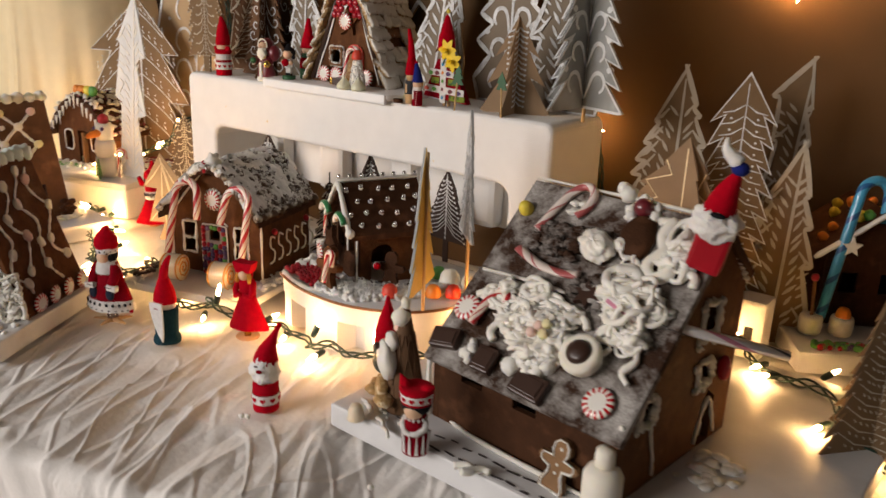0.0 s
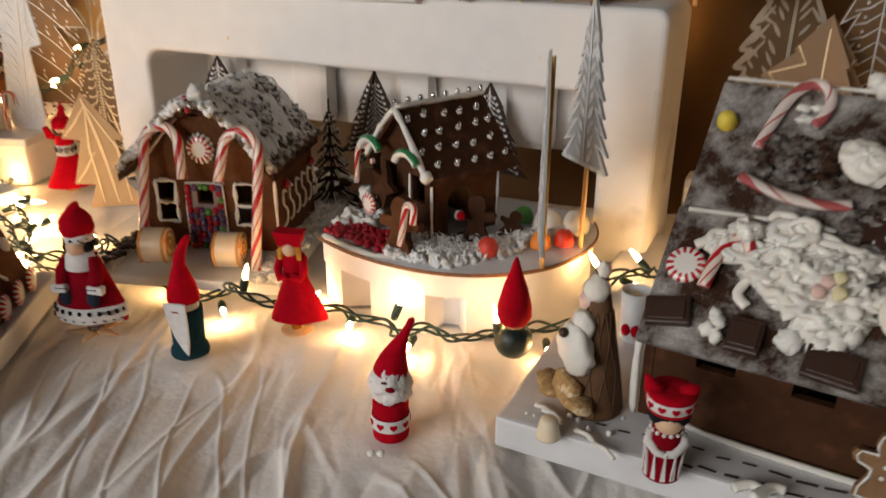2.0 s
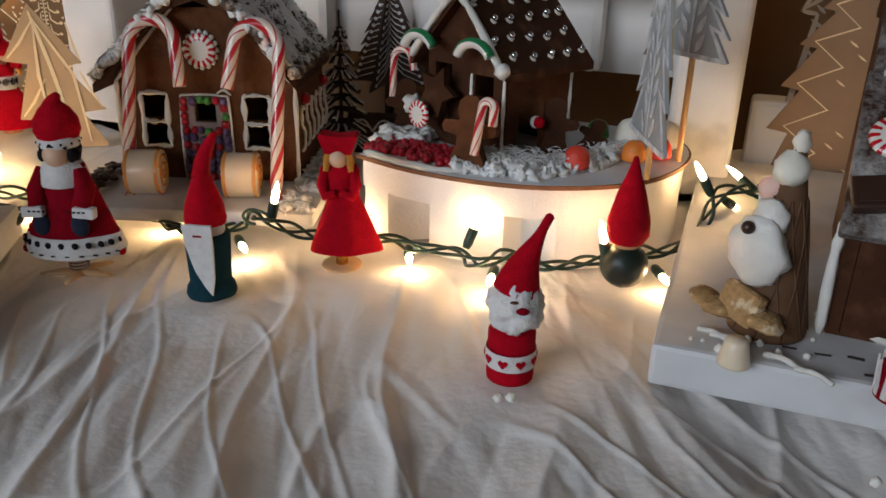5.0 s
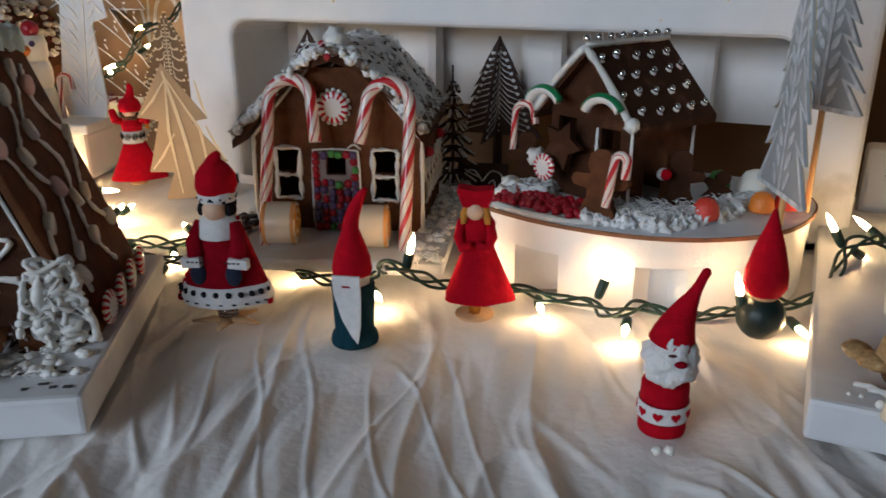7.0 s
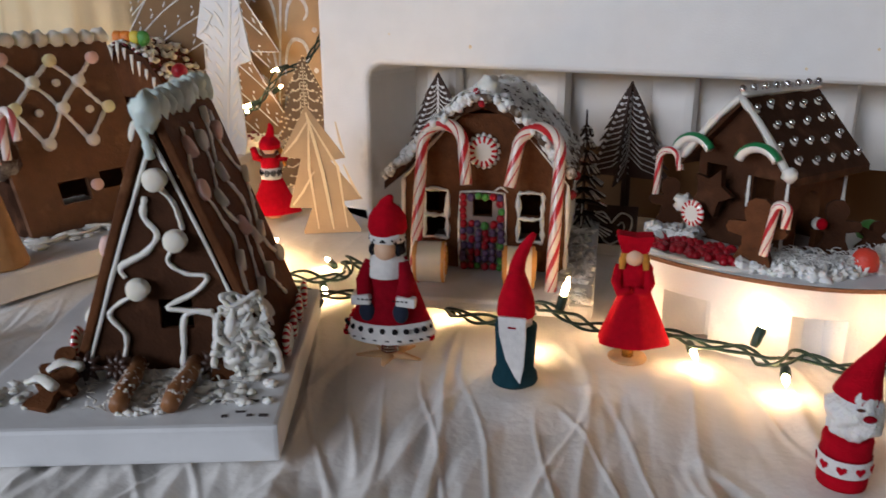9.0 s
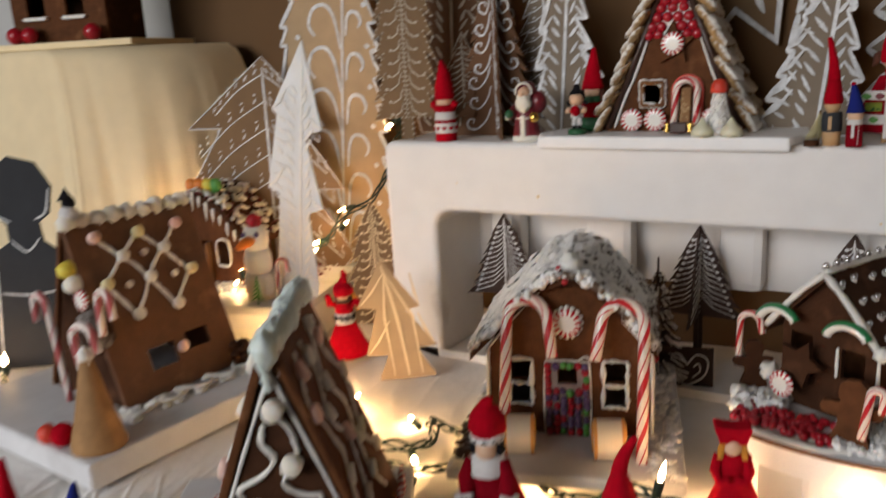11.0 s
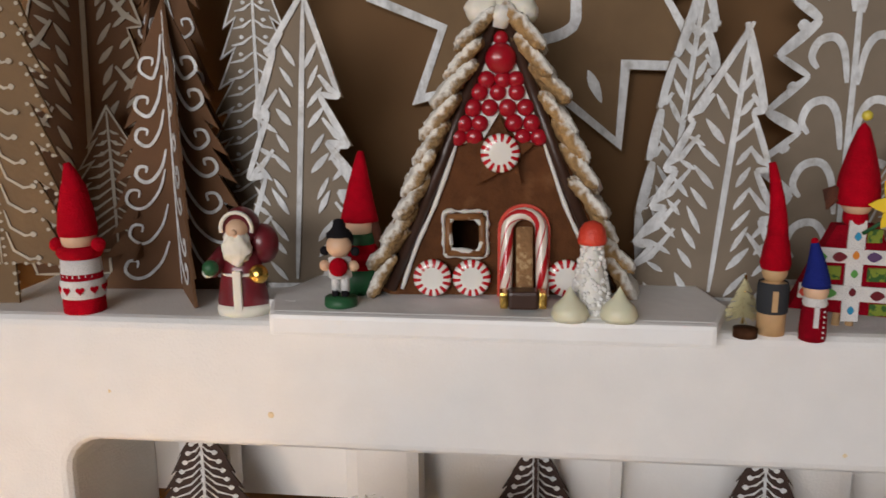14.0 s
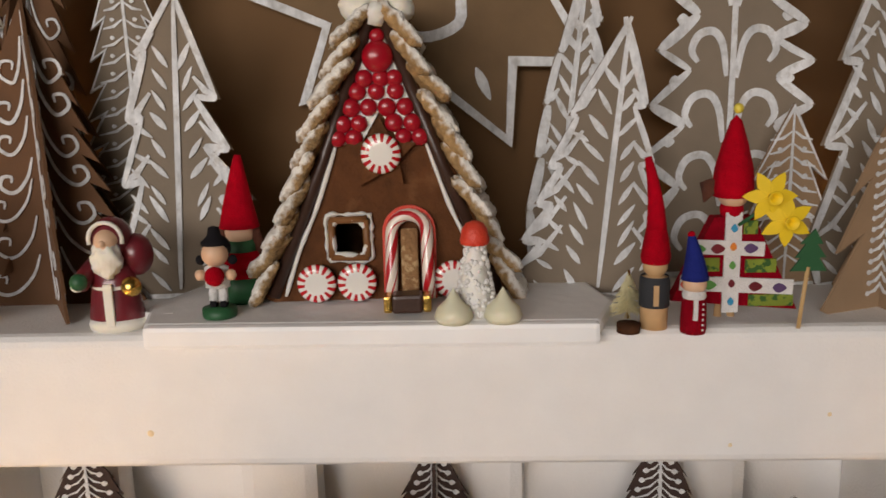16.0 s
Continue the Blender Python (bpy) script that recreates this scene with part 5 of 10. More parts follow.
    tangle(0.163, 0.100, 0.036, 0.032, 14, 0.0022, 0.0044, 0.020)
    tangle(0.172, 0.128, 0.022, 0.024, 6, 0.0016, 0.0032, 0.012)
    tangle(0.080, 0.120, 0.026, 0.016, 7, 0.0018, 0.0032, 0.010)
    tangle(0.070, 0.150, 0.024, 0.026, 8, 0.0019, 0.0036, 0.013)
    tangle(0.040, 0.140, 0.026, 0.014, 5, 0.0018, 0.0032, 0.008)
    tangle(0.106, 0.150, 0.034, 0.032, 8, 0.0019, 0.0036, 0.012)
    tangle(0.185, 0.040, 0.018, 0.034, 8, 0.0017, 0.0034, 0.010)
    tangle(0.140, 0.060, 0.012, 0.014, 3, 0.0014, 0.0024, 0.006)
    cream(spline([R(x, q, 0.005) for x, q in ((0.165, 0.012), (0.160, 0.030), (0.168, 0.045), (0.160, 0.060), (0.170, 0.072), (0.182, 0.064), (0.176, 0.050))], 4), 0.0052)
    cream(spline([R(x, q, 0.004) for x, q in ((0.150, 0.016), (0.172, 0.014), (0.190, 0.022), (0.196, 0.040), (0.190, 0.056), (0.204, 0.060), (0.207, 0.070))], 4), 0.0042)
    cream(spline([R(x, q, 0.004) for x, q in ((0.182, 0.130), (0.194, 0.146), (0.188, 0.160), (0.197, 0.168))], 4), 0.0030)
    cream(spline([R(x, q, 0.004) for x, q in ((0.016, 0.140), (0.030, 0.132), (0.050, 0.138), (0.058, 0.150), (0.052, 0.168), (0.060, 0.176))], 4), 0.0036)
    cream(spline([R(x, q, 0.004) for x, q in ((0.070, 0.122), (0.100, 0.120), (0.130, 0.126), (0.140, 0.136))], 4), 0.0034)
    cream(spline([R(x, q, 0.004) for x, q in ((0.120, 0.112), (0.128, 0.100), (0.140, 0.092), (0.146, 0.080))], 4), 0.0040)
    # cream flower of slices with a pale middle
    s = Shape()
    for i in range(8):
        a = 2 * math.pi * i / 8
        blob(rng, rng.uniform(0.010, 0.014), R(0.104 + 0.019 * math.cos(a), 0.155 + 0.017 * math.sin(a), 0.006), s, amp=0.95, flat=0.55, seg=22, rings=15, freq=2.4)
    for _ in range(6):
        blob(rng, 0.008, R(0.104 + rng.uniform(-.008, .008), 0.155 + rng.uniform(-.008, .008), 0.008), s, amp=0.4, flat=0.7)
    part("cream_flower", s, M_CREAM_ICING, h)
    for x, q, kk in ((0.104, 0.152, 2), (0.110, 0.148, 1), (0.100, 0.160, 2), (0.112, 0.158, 1)):
        marsh(h, onr(x, q, 0.014), 0.8, kk)
    s = Shape()
    for _ in range(26):
        blob(rng, rng.uniform(0.004, 0.008), R(rng.uniform(0.085, 0.125), rng.uniform(0.176, 0.196), 0.003), s, amp=0.5, seg=9, rings=6)
    for _ in range(10):
        blob(rng, rng.uniform(0.003, 0.006), R(0.043 + rng.uniform(-.004, .004), rng.uniform(0.184, 0.202), 0.004), s, amp=0.5, seg=9, rings=6)
    tagged(part("cream_lump", s, M_ICING, h), kind="stuff")
    # chocolate pieces
    for x, q, w, l, sp in ((0.012, 0.192, 0.030, 0.020, 12), (0.064, 0.196, 0.022, 0.024, 0), (0.118, 0.202, 0.034, 0.022, -4)):
        ch = part("chocolate_piece", Shape().box((0, 0, 0.004), (w, l, 0.008), bevel=0.0015), M_CHOC, h, "", onr(x, q, 0.0, sp))
        part("inlay", Shape().box((0, 0, 0.0085), (w * 0.8, l * 0.7, 0.0016), bevel=0.0007), M_CHOC, ch)
    part("chocolate_star", Shape().prism(star_outline(0.014, 0.5, 6), -0.003, 0.003, Matrix.Rotation(radians(90), 4, "X")), M_CHOC, h, "", onr(0.124, 0.106, 0.006, 20))
    # marshmallow cup with a chocolate button
    cup = part("marshmallow_cup", Shape().lathe([(1e-5, 0), (0.013, 0), (0.0165, 0.006), (0.0185, 0.014), (0.0178, 0.019), (0.014, 0.020), (1e-5, 0.019)], 26), M_MARSH, h, "", onr(0.153, 0.162, 0.0))
    part("chocolate_button", Shape().lathe([(1e-5, 0.0195), (0.0112, 0.0195), (0.0105, 0.0225), (0.006, 0.0245), (1e-5, 0.025)], 22), M_CHOC, cup)
    mint(h, onr(0.182, 0.191, 0.0), 1.15)
    # twisted stick poking out
    tip = F.inverted() @ Vector((0.7214, -0.178, 0.1435))
    part("candy_stick", Shape().tube([R(0.150, 0.108, 0.014), R(0.184, 0.112, 0.009), tip], 0.0046, 12), M_STICK_PK, h, "white candy stick with pink and black stripes")
    # iced frames on the end wall
    for y0, zz0, y1, zz1 in ((-0.022, 0.140, 0.004, 0.172), (-0.018, 0.094, 0.006, 0.116), (-0.112, 0.090, -0.092, 0.112)):
        s = Shape()
        q = [(LX + 0.001, y0, zz0), (LX + 0.002, (y0 + y1) / 2, zz0 - 0.001), (LX + 0.001, y1, zz0), (LX + 0.002, y1 + 0.001, (zz0 + zz1) / 2), (LX + 0.001, y1, zz1), (LX + 0.001, (y0 + y1) / 2, zz1 + 0.001), (LX + 0.001, y0, zz1), (LX + 0.001, y0, zz0)]
        rough_line(q, 0.0034, rng, shape=s, wob=0.45)
        for _ in range(14):
            p = rng.choice(q)
            blob(rng, rng.uniform(0.002, 0.0045), (p[0], p[1] + rng.uniform(-.005, .005), p[2] + rng.uniform(-.005, .005)), s, seg=8, rings=6, amp=0.6)
        tagged(part("window_icing", s, M_ICING, h), kind="stuff")
    part("icing_drip", rough_line([(LX + 0.001, -0.096, 0.090), (LX + 0.001, -0.090, 0.068), (LX + 0.001, -0.084, 0.050), (LX + 0.001, -0.082, 0.032)], 0.002, rng), M_ICING, h)
    part("icing_drip", rough_line([(LX + 0.002, -0.01, 0.034), (LX + 0.001, 0.0, 0.060), (LX + 0.001, 0.012, 0.074), (LX + 0.001, 0.024, 0.05), (LX + 0.001, 0.03, 0.032)], 0.0022, rng), M_ICING, h)
    part("candy_bead", BEAD_RED, M_REDCANDY, h, m=pose(LX + 0.006, 0.024, 0.102) @ Matrix.Diagonal((2.2, 2.2, 4.4, 1)))
    s = Shape()
    for i in range(9):
        k2 = i / 8
        blob(rng, 0.0035, (LX + 0.002, 0.004 + 0.046 * k2, 0.236 - 0.052 * k2), s, amp=0.5, seg=7, rings=5)
        blob(rng, 0.003, (LX + 0.002, -0.006 - 0.05 * k2, 0.232 - 0.05 * k2), s, amp=0.5, seg=7, rings=5)
    tagged(part("verge_icing", s, M_ICING, h), kind="stuff")
    s = Shape()
    for _ in range(30):
        blob(rng, rng.uniform(0.003, 0.008), (LX + rng.uniform(0.012, 0.055), rng.uniform(-0.06, 0.0), z0 + 0.001), s, amp=0.6, flat=0.4, seg=8, rings=6)
    tagged(part("icing_spill", s, M_ICING, h, "spilled icing on the board"), kind="stuff")
    ginger_man("gingerbread_man", "brown iced gingerbread figure leaning on the front wall", F @ pose(0.156, -0.156, z0 - 0.0005, -12, 6, 0), 0.047, material=M_GINGER_P, iced=True)


house_cream()

# ---- the steep house with white squiggles ----
def house_squiggle():
    rng = random.Random(41)
    F = pose(-0.145, -0.481, 0.0, 0, 0, 31)
    b = board("white wrapped board under the steep squiggle house", F, 0.20, 0.235, 0.025, M_BOARD, (-0.012, 0.042), 0.003)
    scribble(b, 0.044, -0.042, 0.0254, 0.036, 5, rng, size=0.015)
    scribble(b, 0.052, -0.060, 0.0254, 0.030, 4, rng, size=0.015)
    z0 = 0.0255
    h = thing("gingerbread_house", "steep dark gingerbread house with white icing squiggles and marshmallows", "gingerbread house", F @ pose(0.008, 0, z0))
    a, L, H, t = 0.062, 0.128, 0.170, 0.005

    def tri(k=1.0):
        return [(-a * k, 0), (a * k, 0), (0.0, H * k)]
    part("front_wall", wall_plate(tri(0.97), [rect(-0.008, 0.030, 0.014, 0.051)], t, 0.003), M_GINGER_D, h)
    part("back_wall", wall_plate(tri(0.97), [], t, L - 0.008), M_GINGER_D, h)
    ang = math.degrees(math.atan2(H, a))
    SL = math.hypot(a, H)
    mats = {}
    for sx in (-1, 1):
        M = Matrix.Translation((0, 0, H)) @ Matrix.Rotation(radians(sx * ang), 4, "Y") @ (Matrix() if sx > 0 else Matrix.Rotation(radians(180), 4, "Z"))
        mats[sx] = M
        sh = Shape().box((SL / 2 + 0.002, sx * L / 2, 0.004), (SL + 0.006, L, 0.006), bevel=0.0015)
        part("roof_slope", sh, M_GINGER, h, "", M)

    def fx(cx, cy):
        px, py = cx / 1.33, 60 + cy / 1.33
        z = (612 - py) * 0.000395
        return ((px - (233 - 48 * z / H)) * 0.00037, 0.001, max(0.002, z))
    for q in ([(235, 325), (232, 370), (262, 410), (235, 450), (178, 482), (188, 508)], [(222, 540), (150, 590), (188, 645), (184, 700)],
              [(262, 300), (300, 340), (322, 400)], [(310, 425), (286, 470), (330, 500), (380, 508), (350, 545), (286, 578), (340, 588), (396, 590)],
              [(330, 770), (326, 680), (330, 598), (395, 600), (400, 650), (405, 690)]):
        part("icing_squiggle", rough_line([fx(*p) for p in q], 0.0021, rng), M_ICING, h)
    for c in ((262, 285), (308, 420), (222, 530)):
        x, y, z = fx(*c)
        marsh(h, pose(x, 0.001, z, 90), 1.35)
    for sx in (-1, 1):
        part("verge_icing", rough_line([(0, 0.001, H - 0.012), (sx * a * 0.47, 0.001, H * 0.5), (sx * a * 0.93, 0.001, 0.006)], 0.0014, rng), M_ICING, h)
    # ridge of fat pale dabs
    for i in range(9):
        y = -0.003 + i * 0.0160
        part("ridge_dab", blob(rng, rng.uniform(0.0088, 0.0100), (rng.uniform(-.0015, .0015), y, H + 0.006), amp=0.35, flat=1.25, seg=14, rings=10), M_ICING_B, h)
    part("ridge_dab", rough_line([(-0.006, -0.004, H + 0.004), (-0.002, -0.003, H - 0.012), (-0.001, -0.002, H - 0.024)], 0.0030, rng), M_ICING_B, h)
    # sweets and squiggles on both slopes
    for sx in (1, -1):
        M = mats[sx]
        for col in range(4):
            y = sx * (0.018 + col * 0.030)
            ph = rng.uniform(0, 6)
            P = [(0.012 + 0.0135 * i, y + sx * (0.0095 * math.sin(i * 1.15 + ph) + rng.uniform(-.004, .004)), 0.0075) for i in range(12 - 2 * (col % 2))]
            part("icing_squiggle", rough_line(P, 0.0018, rng, wob=0.4), M_ICING, h, "", M)
            for i in (0, 3, 6, 9):
                q = P[min(i + rng.randint(0, 1), len(P) - 1)]
                marsh(h, M @ pose(q[0], q[1], 0.0060, rng.uniform(-18, 18), rng.uniform(-18, 18)) @ Matrix.Diagonal((1.25, 0.95, 0.75, 1)), rng.uniform(0.95, 1.2), rng.choice([0, 0, 2]))
    for i in range(4):
        mint(h, pose(a + 0.008, 0.022 + i * 0.030, 0.012, 90, 0, 90 + rng.uniform(-8, 8)), 1.0)
        mint(h, pose(-a - 0.014, 0.022 + i * 0.030, 0.012, 90, 0, 90 + rng.uniform(-8, 8)), 1.0)
    # frosted figure leaning at the corner
    s = Shape()
    for _ in range(10):
        zq = rng.uniform(0.006, 0.046)
        blob(rng, rng.uniform(0.006, 0.010), (rng.uniform(-0.014, 0.014) * (1 - zq / 0.07), 0.0, zq), s, amp=0.8, flat=0.9, seg=14, rings=10)
    for _ in range(26):
        z1, x1 = rng.uniform(0.006, 0.050), rng.uniform(-0.018, 0.018)
        P = []
        for i in range(6):
            w = 0.023 * (1 - 0.45 * z1 / 0.055)
            P.append((max(-w, min(w, x1)), rng.uniform(-.007, .001), z1))
            x1, z1 = x1 + rng.uniform(-0.016, 0.016), max(0.003, min(0.056, z1 + rng.uniform(-0.015, 0.015)))
        rough_line(P, 0.0021, rng, shape=s, wob=0.6)
    f = thing("iced_biscuit", "brown biscuit covered with tangled white icing, leaning on the house", "biscuit", F @ pose(0.058, -0.012, z0, -14, 0, 18))
    part("biscuit", Shape().prism([(-0.024, 0), (0.024, 0), (0.018, 0.024), (0.008, 0.056), (-0.008, 0.056), (-0.018, 0.024)], 0.002, 0.008), M_GINGER, f)
    tagged(part("icing_tangle", s, M_ICING, f), kind="stuff")
    # pretzel rods as a path
    for x, r in ((-0.016, 5), (0.022, -2)):
        p = thing("pretzel_rod", "salted pretzel rod lying as a path edge before the door", "pretzel", F @ pose(x, -0.002, z0 + 0.006, 0, 0, r), "path of pretzel rods")
        part("rod", Shape().tube([(0, 0, 0.002), (0.001, -0.02, 0.001), (-0.001, -0.04, 0), (0.0005, -0.058, 0)], [0.0052, 0.006, 0.0062, 0.0056], 10), M_PRETZEL, p)
        s = Shape()
        for _ in range(60):
            an, y = rng.uniform(0, math.pi), -rng.random() * 0.056
            s.box((0.006 * math.cos(an), y, 0.006 * math.sin(an)), (0.0012, 0.0012, 0.0012), None)
        tagged(part("salt", s, M_ICING, p), kind="stuff")
    s = snow_bits(rng, 160, lambda: (rng.uniform(-0.012, 0.016), rng.uniform(-0.062, 0.0), z0 + 0.001), 0.001, 0.0034, amp=0.7)
    flakes(rng, 120, lambda: (rng.uniform(-0.05, 0.06), rng.uniform(-0.055, -0.004), z0 + 0.002), 0.004, 0.010, 0.0008, s)
    snow_bits(rng, 60, lambda: (rng.choice([rng.uniform(0.03, 0.08), rng.uniform(-0.10, -0.04)]), rng.uniform(-0.05, 0.0), z0 + 0.001), 0.002, 0.005, s, amp=0.7)
    solo("icing_path", s, M_ICING, "crumbled white icing strewn as snow on the board", "icing", F, kind="stuff")
    for i, (x, y, sp) in enumerate(((-0.058, -0.030, 10), (-0.064, -0.052, -20))):
        ginger_man("gingerbread_bear", "small brown gingerbread bear with white icing trim", F @ pose(x, y, z0, -62 - 10 * i, 0, sp), 0.036)
        part_s = rough_line([(-0.01, 0, 0), (0, 0.002, 0.004), (0.012, 0, 0.0)], 0.0035, rng)
        solo("icing_dab", part_s, M_ICING, "dab of white icing on a biscuit bear", "icing", F @ pose(x, y + 0.010, z0 + 0.012, 0, 0, sp), "icing dabs")
    for x, y in ((-0.046, -0.010), (-0.026, -0.010), (0.036, -0.006)):
        s = Shape()
        for i in range(8):
            an = 2 * math.pi * i / 8
            s.tube([(0, 0, 0.002), (0.005 * math.cos(an), 0.005 * math.sin(an), 0.005), (0.011 * math.cos(an), 0.011 * math.sin(an), 0.003)], [0.0012, 0.0026, 0.0006], 6)
        solo("star_anise", s.ball((0, 0, 0.003), 0.003, 8, 6), M_CHOC, "dark brown star anise propped by the wall", "spice", F @ pose(x, y, z0 + 0.008, 62), "star anise")


house_squiggle()


# ---- the steep house with an icing snowflake ----
def house_snowflake():
    rng = random.Random(51)
    F = pose(-0.563, -0.330, 0.0, 0, 0, -5)
    board("white wrapped board under the snowflake house", F, 0.285, 0.29, 0.028, M_BOARD, (0.006, 0.055), 0.004)
    z0 = 0.0285
    h = thing("gingerbread_house", "brown steep-roofed gingerbread house with an icing snowflake", "gingerbread house", F @ pose(0, 0, z0))
    a, L, H = 0.070, 0.158, 0.190
    part("front_wall", wall_plate([(-a * .95, 0), (a * .95, 0), (0, H * .95)], [rect(-0.012, 0.001, 0.012, 0.045)], 0.005, 0.003), M_GINGER_D, h)
    part("back_wall", wall_plate([(-a * .95, 0), (a * .95, 0), (0, H * .95)], [], 0.005, L - 0.008), M_GINGER_D, h)
    SL = math.hypot(a, H)
    ang = math.degrees(math.atan2(H, a))
    M = Matrix.Translation((0, 0, H)) @ Matrix.Rotation(radians(ang), 4, "Y")
    holes = [[(SL * 0.74, L * 0.28), (SL * 0.86, L * 0.28), (SL * 0.86, L * 0.50), (SL * 0.74, L * 0.50)], [(SL * 0.72, L * 0.60), (SL * 0.82, L * 0.60), (SL * 0.82, L * 0.80), (SL * 0.72, L * 0.80)]]
    rt = Matrix.Rotation(radians(-90), 4, "X")
    sh = Shape().plate([(0, 0), (SL, 0), (SL, L), (0, L)], holes, 0.0, 0.006, Matrix(((1, 0, 0, 0), (0, 0, 1, 0), (0, 1, 0, 0), (0, 0, 0, 1))))
    part("roof_slope", sh, M_GINGER_LIT, h, "", M)
    M2 = Matrix.Translation((0, 0, H)) @ Matrix.Rotation(radians(-ang), 4, "Y") @ Matrix.Rotation(radians(180), 4, "Z")
    part("roof_slope", Shape().box((SL / 2, -L / 2, 0.003), (SL, L, 0.006), bevel=0.0012), M_GINGER, h, "", M2)
    nodes = {"a": (.17, .08, 2), "b": (.50, .10, 1), "c": (.82, .10, 2), "d": (.33, .21, 0), "e": (.66, .22, 0), "f": (.15, .34, 1), "g": (.48, .36, 0), "i": (.82, .38, 1), "j": (.30, .54, 0), "k": (.62, .55, 0), "l": (.50, .22, 0), "n": (.68, .38, 0), "o": (.31, .37, 0)}

    def at(n, z=0.0065):
        u, v, _ = nodes[n]
        return (v * SL, u * L, z)
    for p in ("ad", "dg", "gk", "ce", "eg", "gj", "bd", "df", "fj", "be", "ei", "ik"):
        m = (Vector(at(p[0])) + Vector(at(p[1]))) / 2 + Vector((rng.uniform(-.002, .002), rng.uniform(-.002, .002), 0.001))
        part("icing_line", rough_line([at(p[0]), tuple(m), at(p[1])], 0.0024, rng), M_ICING, h, "", M)
    for n, (u, v, k) in nodes.items():
        small = n in "lno"
        marsh(h, M @ pose(v * SL, u * L, 0.0075), 0.75 if small else 1.25, k)
    marsh(h, M @ pose(0.79 * SL, 0.55 * L, 0.004), 1.2, 2)
    for i in range(9):
        part("ridge_dab", blob(rng, rng.uniform(0.0085, 0.011), (rng.uniform(-.003, .003), 0.006 + i * 0.0185, H + 0.006), amp=0.3), M_MARSH, h)
    # canes and sweets on the gable end
    cane(h, pose(-0.012, -0.014, 0, -6, -4, 180), 0.125, 0.013, 0.0042, M_CANE_PK)
    cane(h, pose(0.055, -0.020, 0.0, -6, 0, 150), 0.058, 0.008, 0.0030, M_CANE_PK)
    cane(h, pose(0.062, -0.006, 0.085, 0, 0, 0), 0.050, 0.011, 0.0042, M_CANE_PK)
    for x, z, mm in ((0.010, 0.150, M_GUM_Y), (0.018, 0.135, M_MARSH)):
        gum(h, pose(x, 0.000, z, 90), mm, 1.1)
    mint(h, pose(0.026, -0.001, 0.118, 90), 1.0)
    part("cereal_slab", blob(rng, 0.020, (0.040, -0.002, 0.085), amp=0.3, flat=1.2), M_DUSTED, h)
    s = snow_bits(rng, 90, lambda: (rng.uniform(0.06, 0.105), rng.uniform(-0.07, 0.17), 0.001), 0.003, 0.009, flat=0.35, amp=0.6)
    for i in range(5):
        rough_line([(0.08 + rng.uniform(-.01, .01), -0.02 + i * 0.04, 0.003), (0.10, 0.0 + i * 0.04, 0.004), (0.09, 0.03 + i * 0.035, 0.003)], 0.003, rng, shape=s)
    tagged(part("board_icing", s, M_ICING, h, "smeared icing round the house"), kind="stuff")
    c = thing("wafer_cone", "upturned wafer cone standing as a tree, a cane on its tip", "wafer cone", F @ pose(0.120, -0.060, z0))
    part("cone", Shape().lathe([(1e-5, 0.0), (0.026, 0), (0.0265, 0.004), (0.018, 0.035), (0.006, 0.088), (1e-5, 0.092)], 24), M_CONE_L, c)
    part("candy_cane", Shape().tube(cane_points(0.048, 0.011), 0.0042, 12), M_CANE_PK, c, "", pose(-0.008, 0, 0.072, 0, -8, 20))
    part("icing_tip", blob(rng, 0.008, (0, 0, 0.092), amp=0.6), M_ICING, c)
    for x, y, r, mm, lab in ((0.088, -0.078, 0.012, M_FELT, "dark red felt ball on the board"), (0.068, -0.083, 0.010, M_GUM, "orange-red crumpled sweet on the board")):
        solo("round_sweet", blob(random.Random(int(x * 1e4)), r, (0, 0, r * 0.9), amp=0.15), mm, lab, "sweet", F @ pose(x, y, z0))
    # penguin-like candy figure on the ridge: plain shapes
    s = Shape().use(M_WHITEFELT).ball((0, 0, 0.010), 0.010, 14, 9).use(M_BLACK).ball((0, 0.002, 0.022), 0.007, 12, 8).lathe([(1e-5, 0.04), (0.003, 0.034), (0.0085, 0.026), (1e-5, 0.026)], 14)
    solo("candy_figure", s, M_WHITEFELT, "small white candy figure with a black hat on the ridge", "figurine", F @ pose(0.0, 0.012, z0 + H + 0.006))
    m = snow_bits(rng, 24, lambda: (rng.uniform(-.014, .014), rng.uniform(-.01, .01), rng.uniform(0.004, 0.03)), 0.004, 0.008)
    solo("sweet_heap", m, M_GINGER_D, "heap of dark biscuits and icing at the board corner", "biscuit", F @ pose(0.088, 0.15, z0), kind="stuff")


house_snowflake()


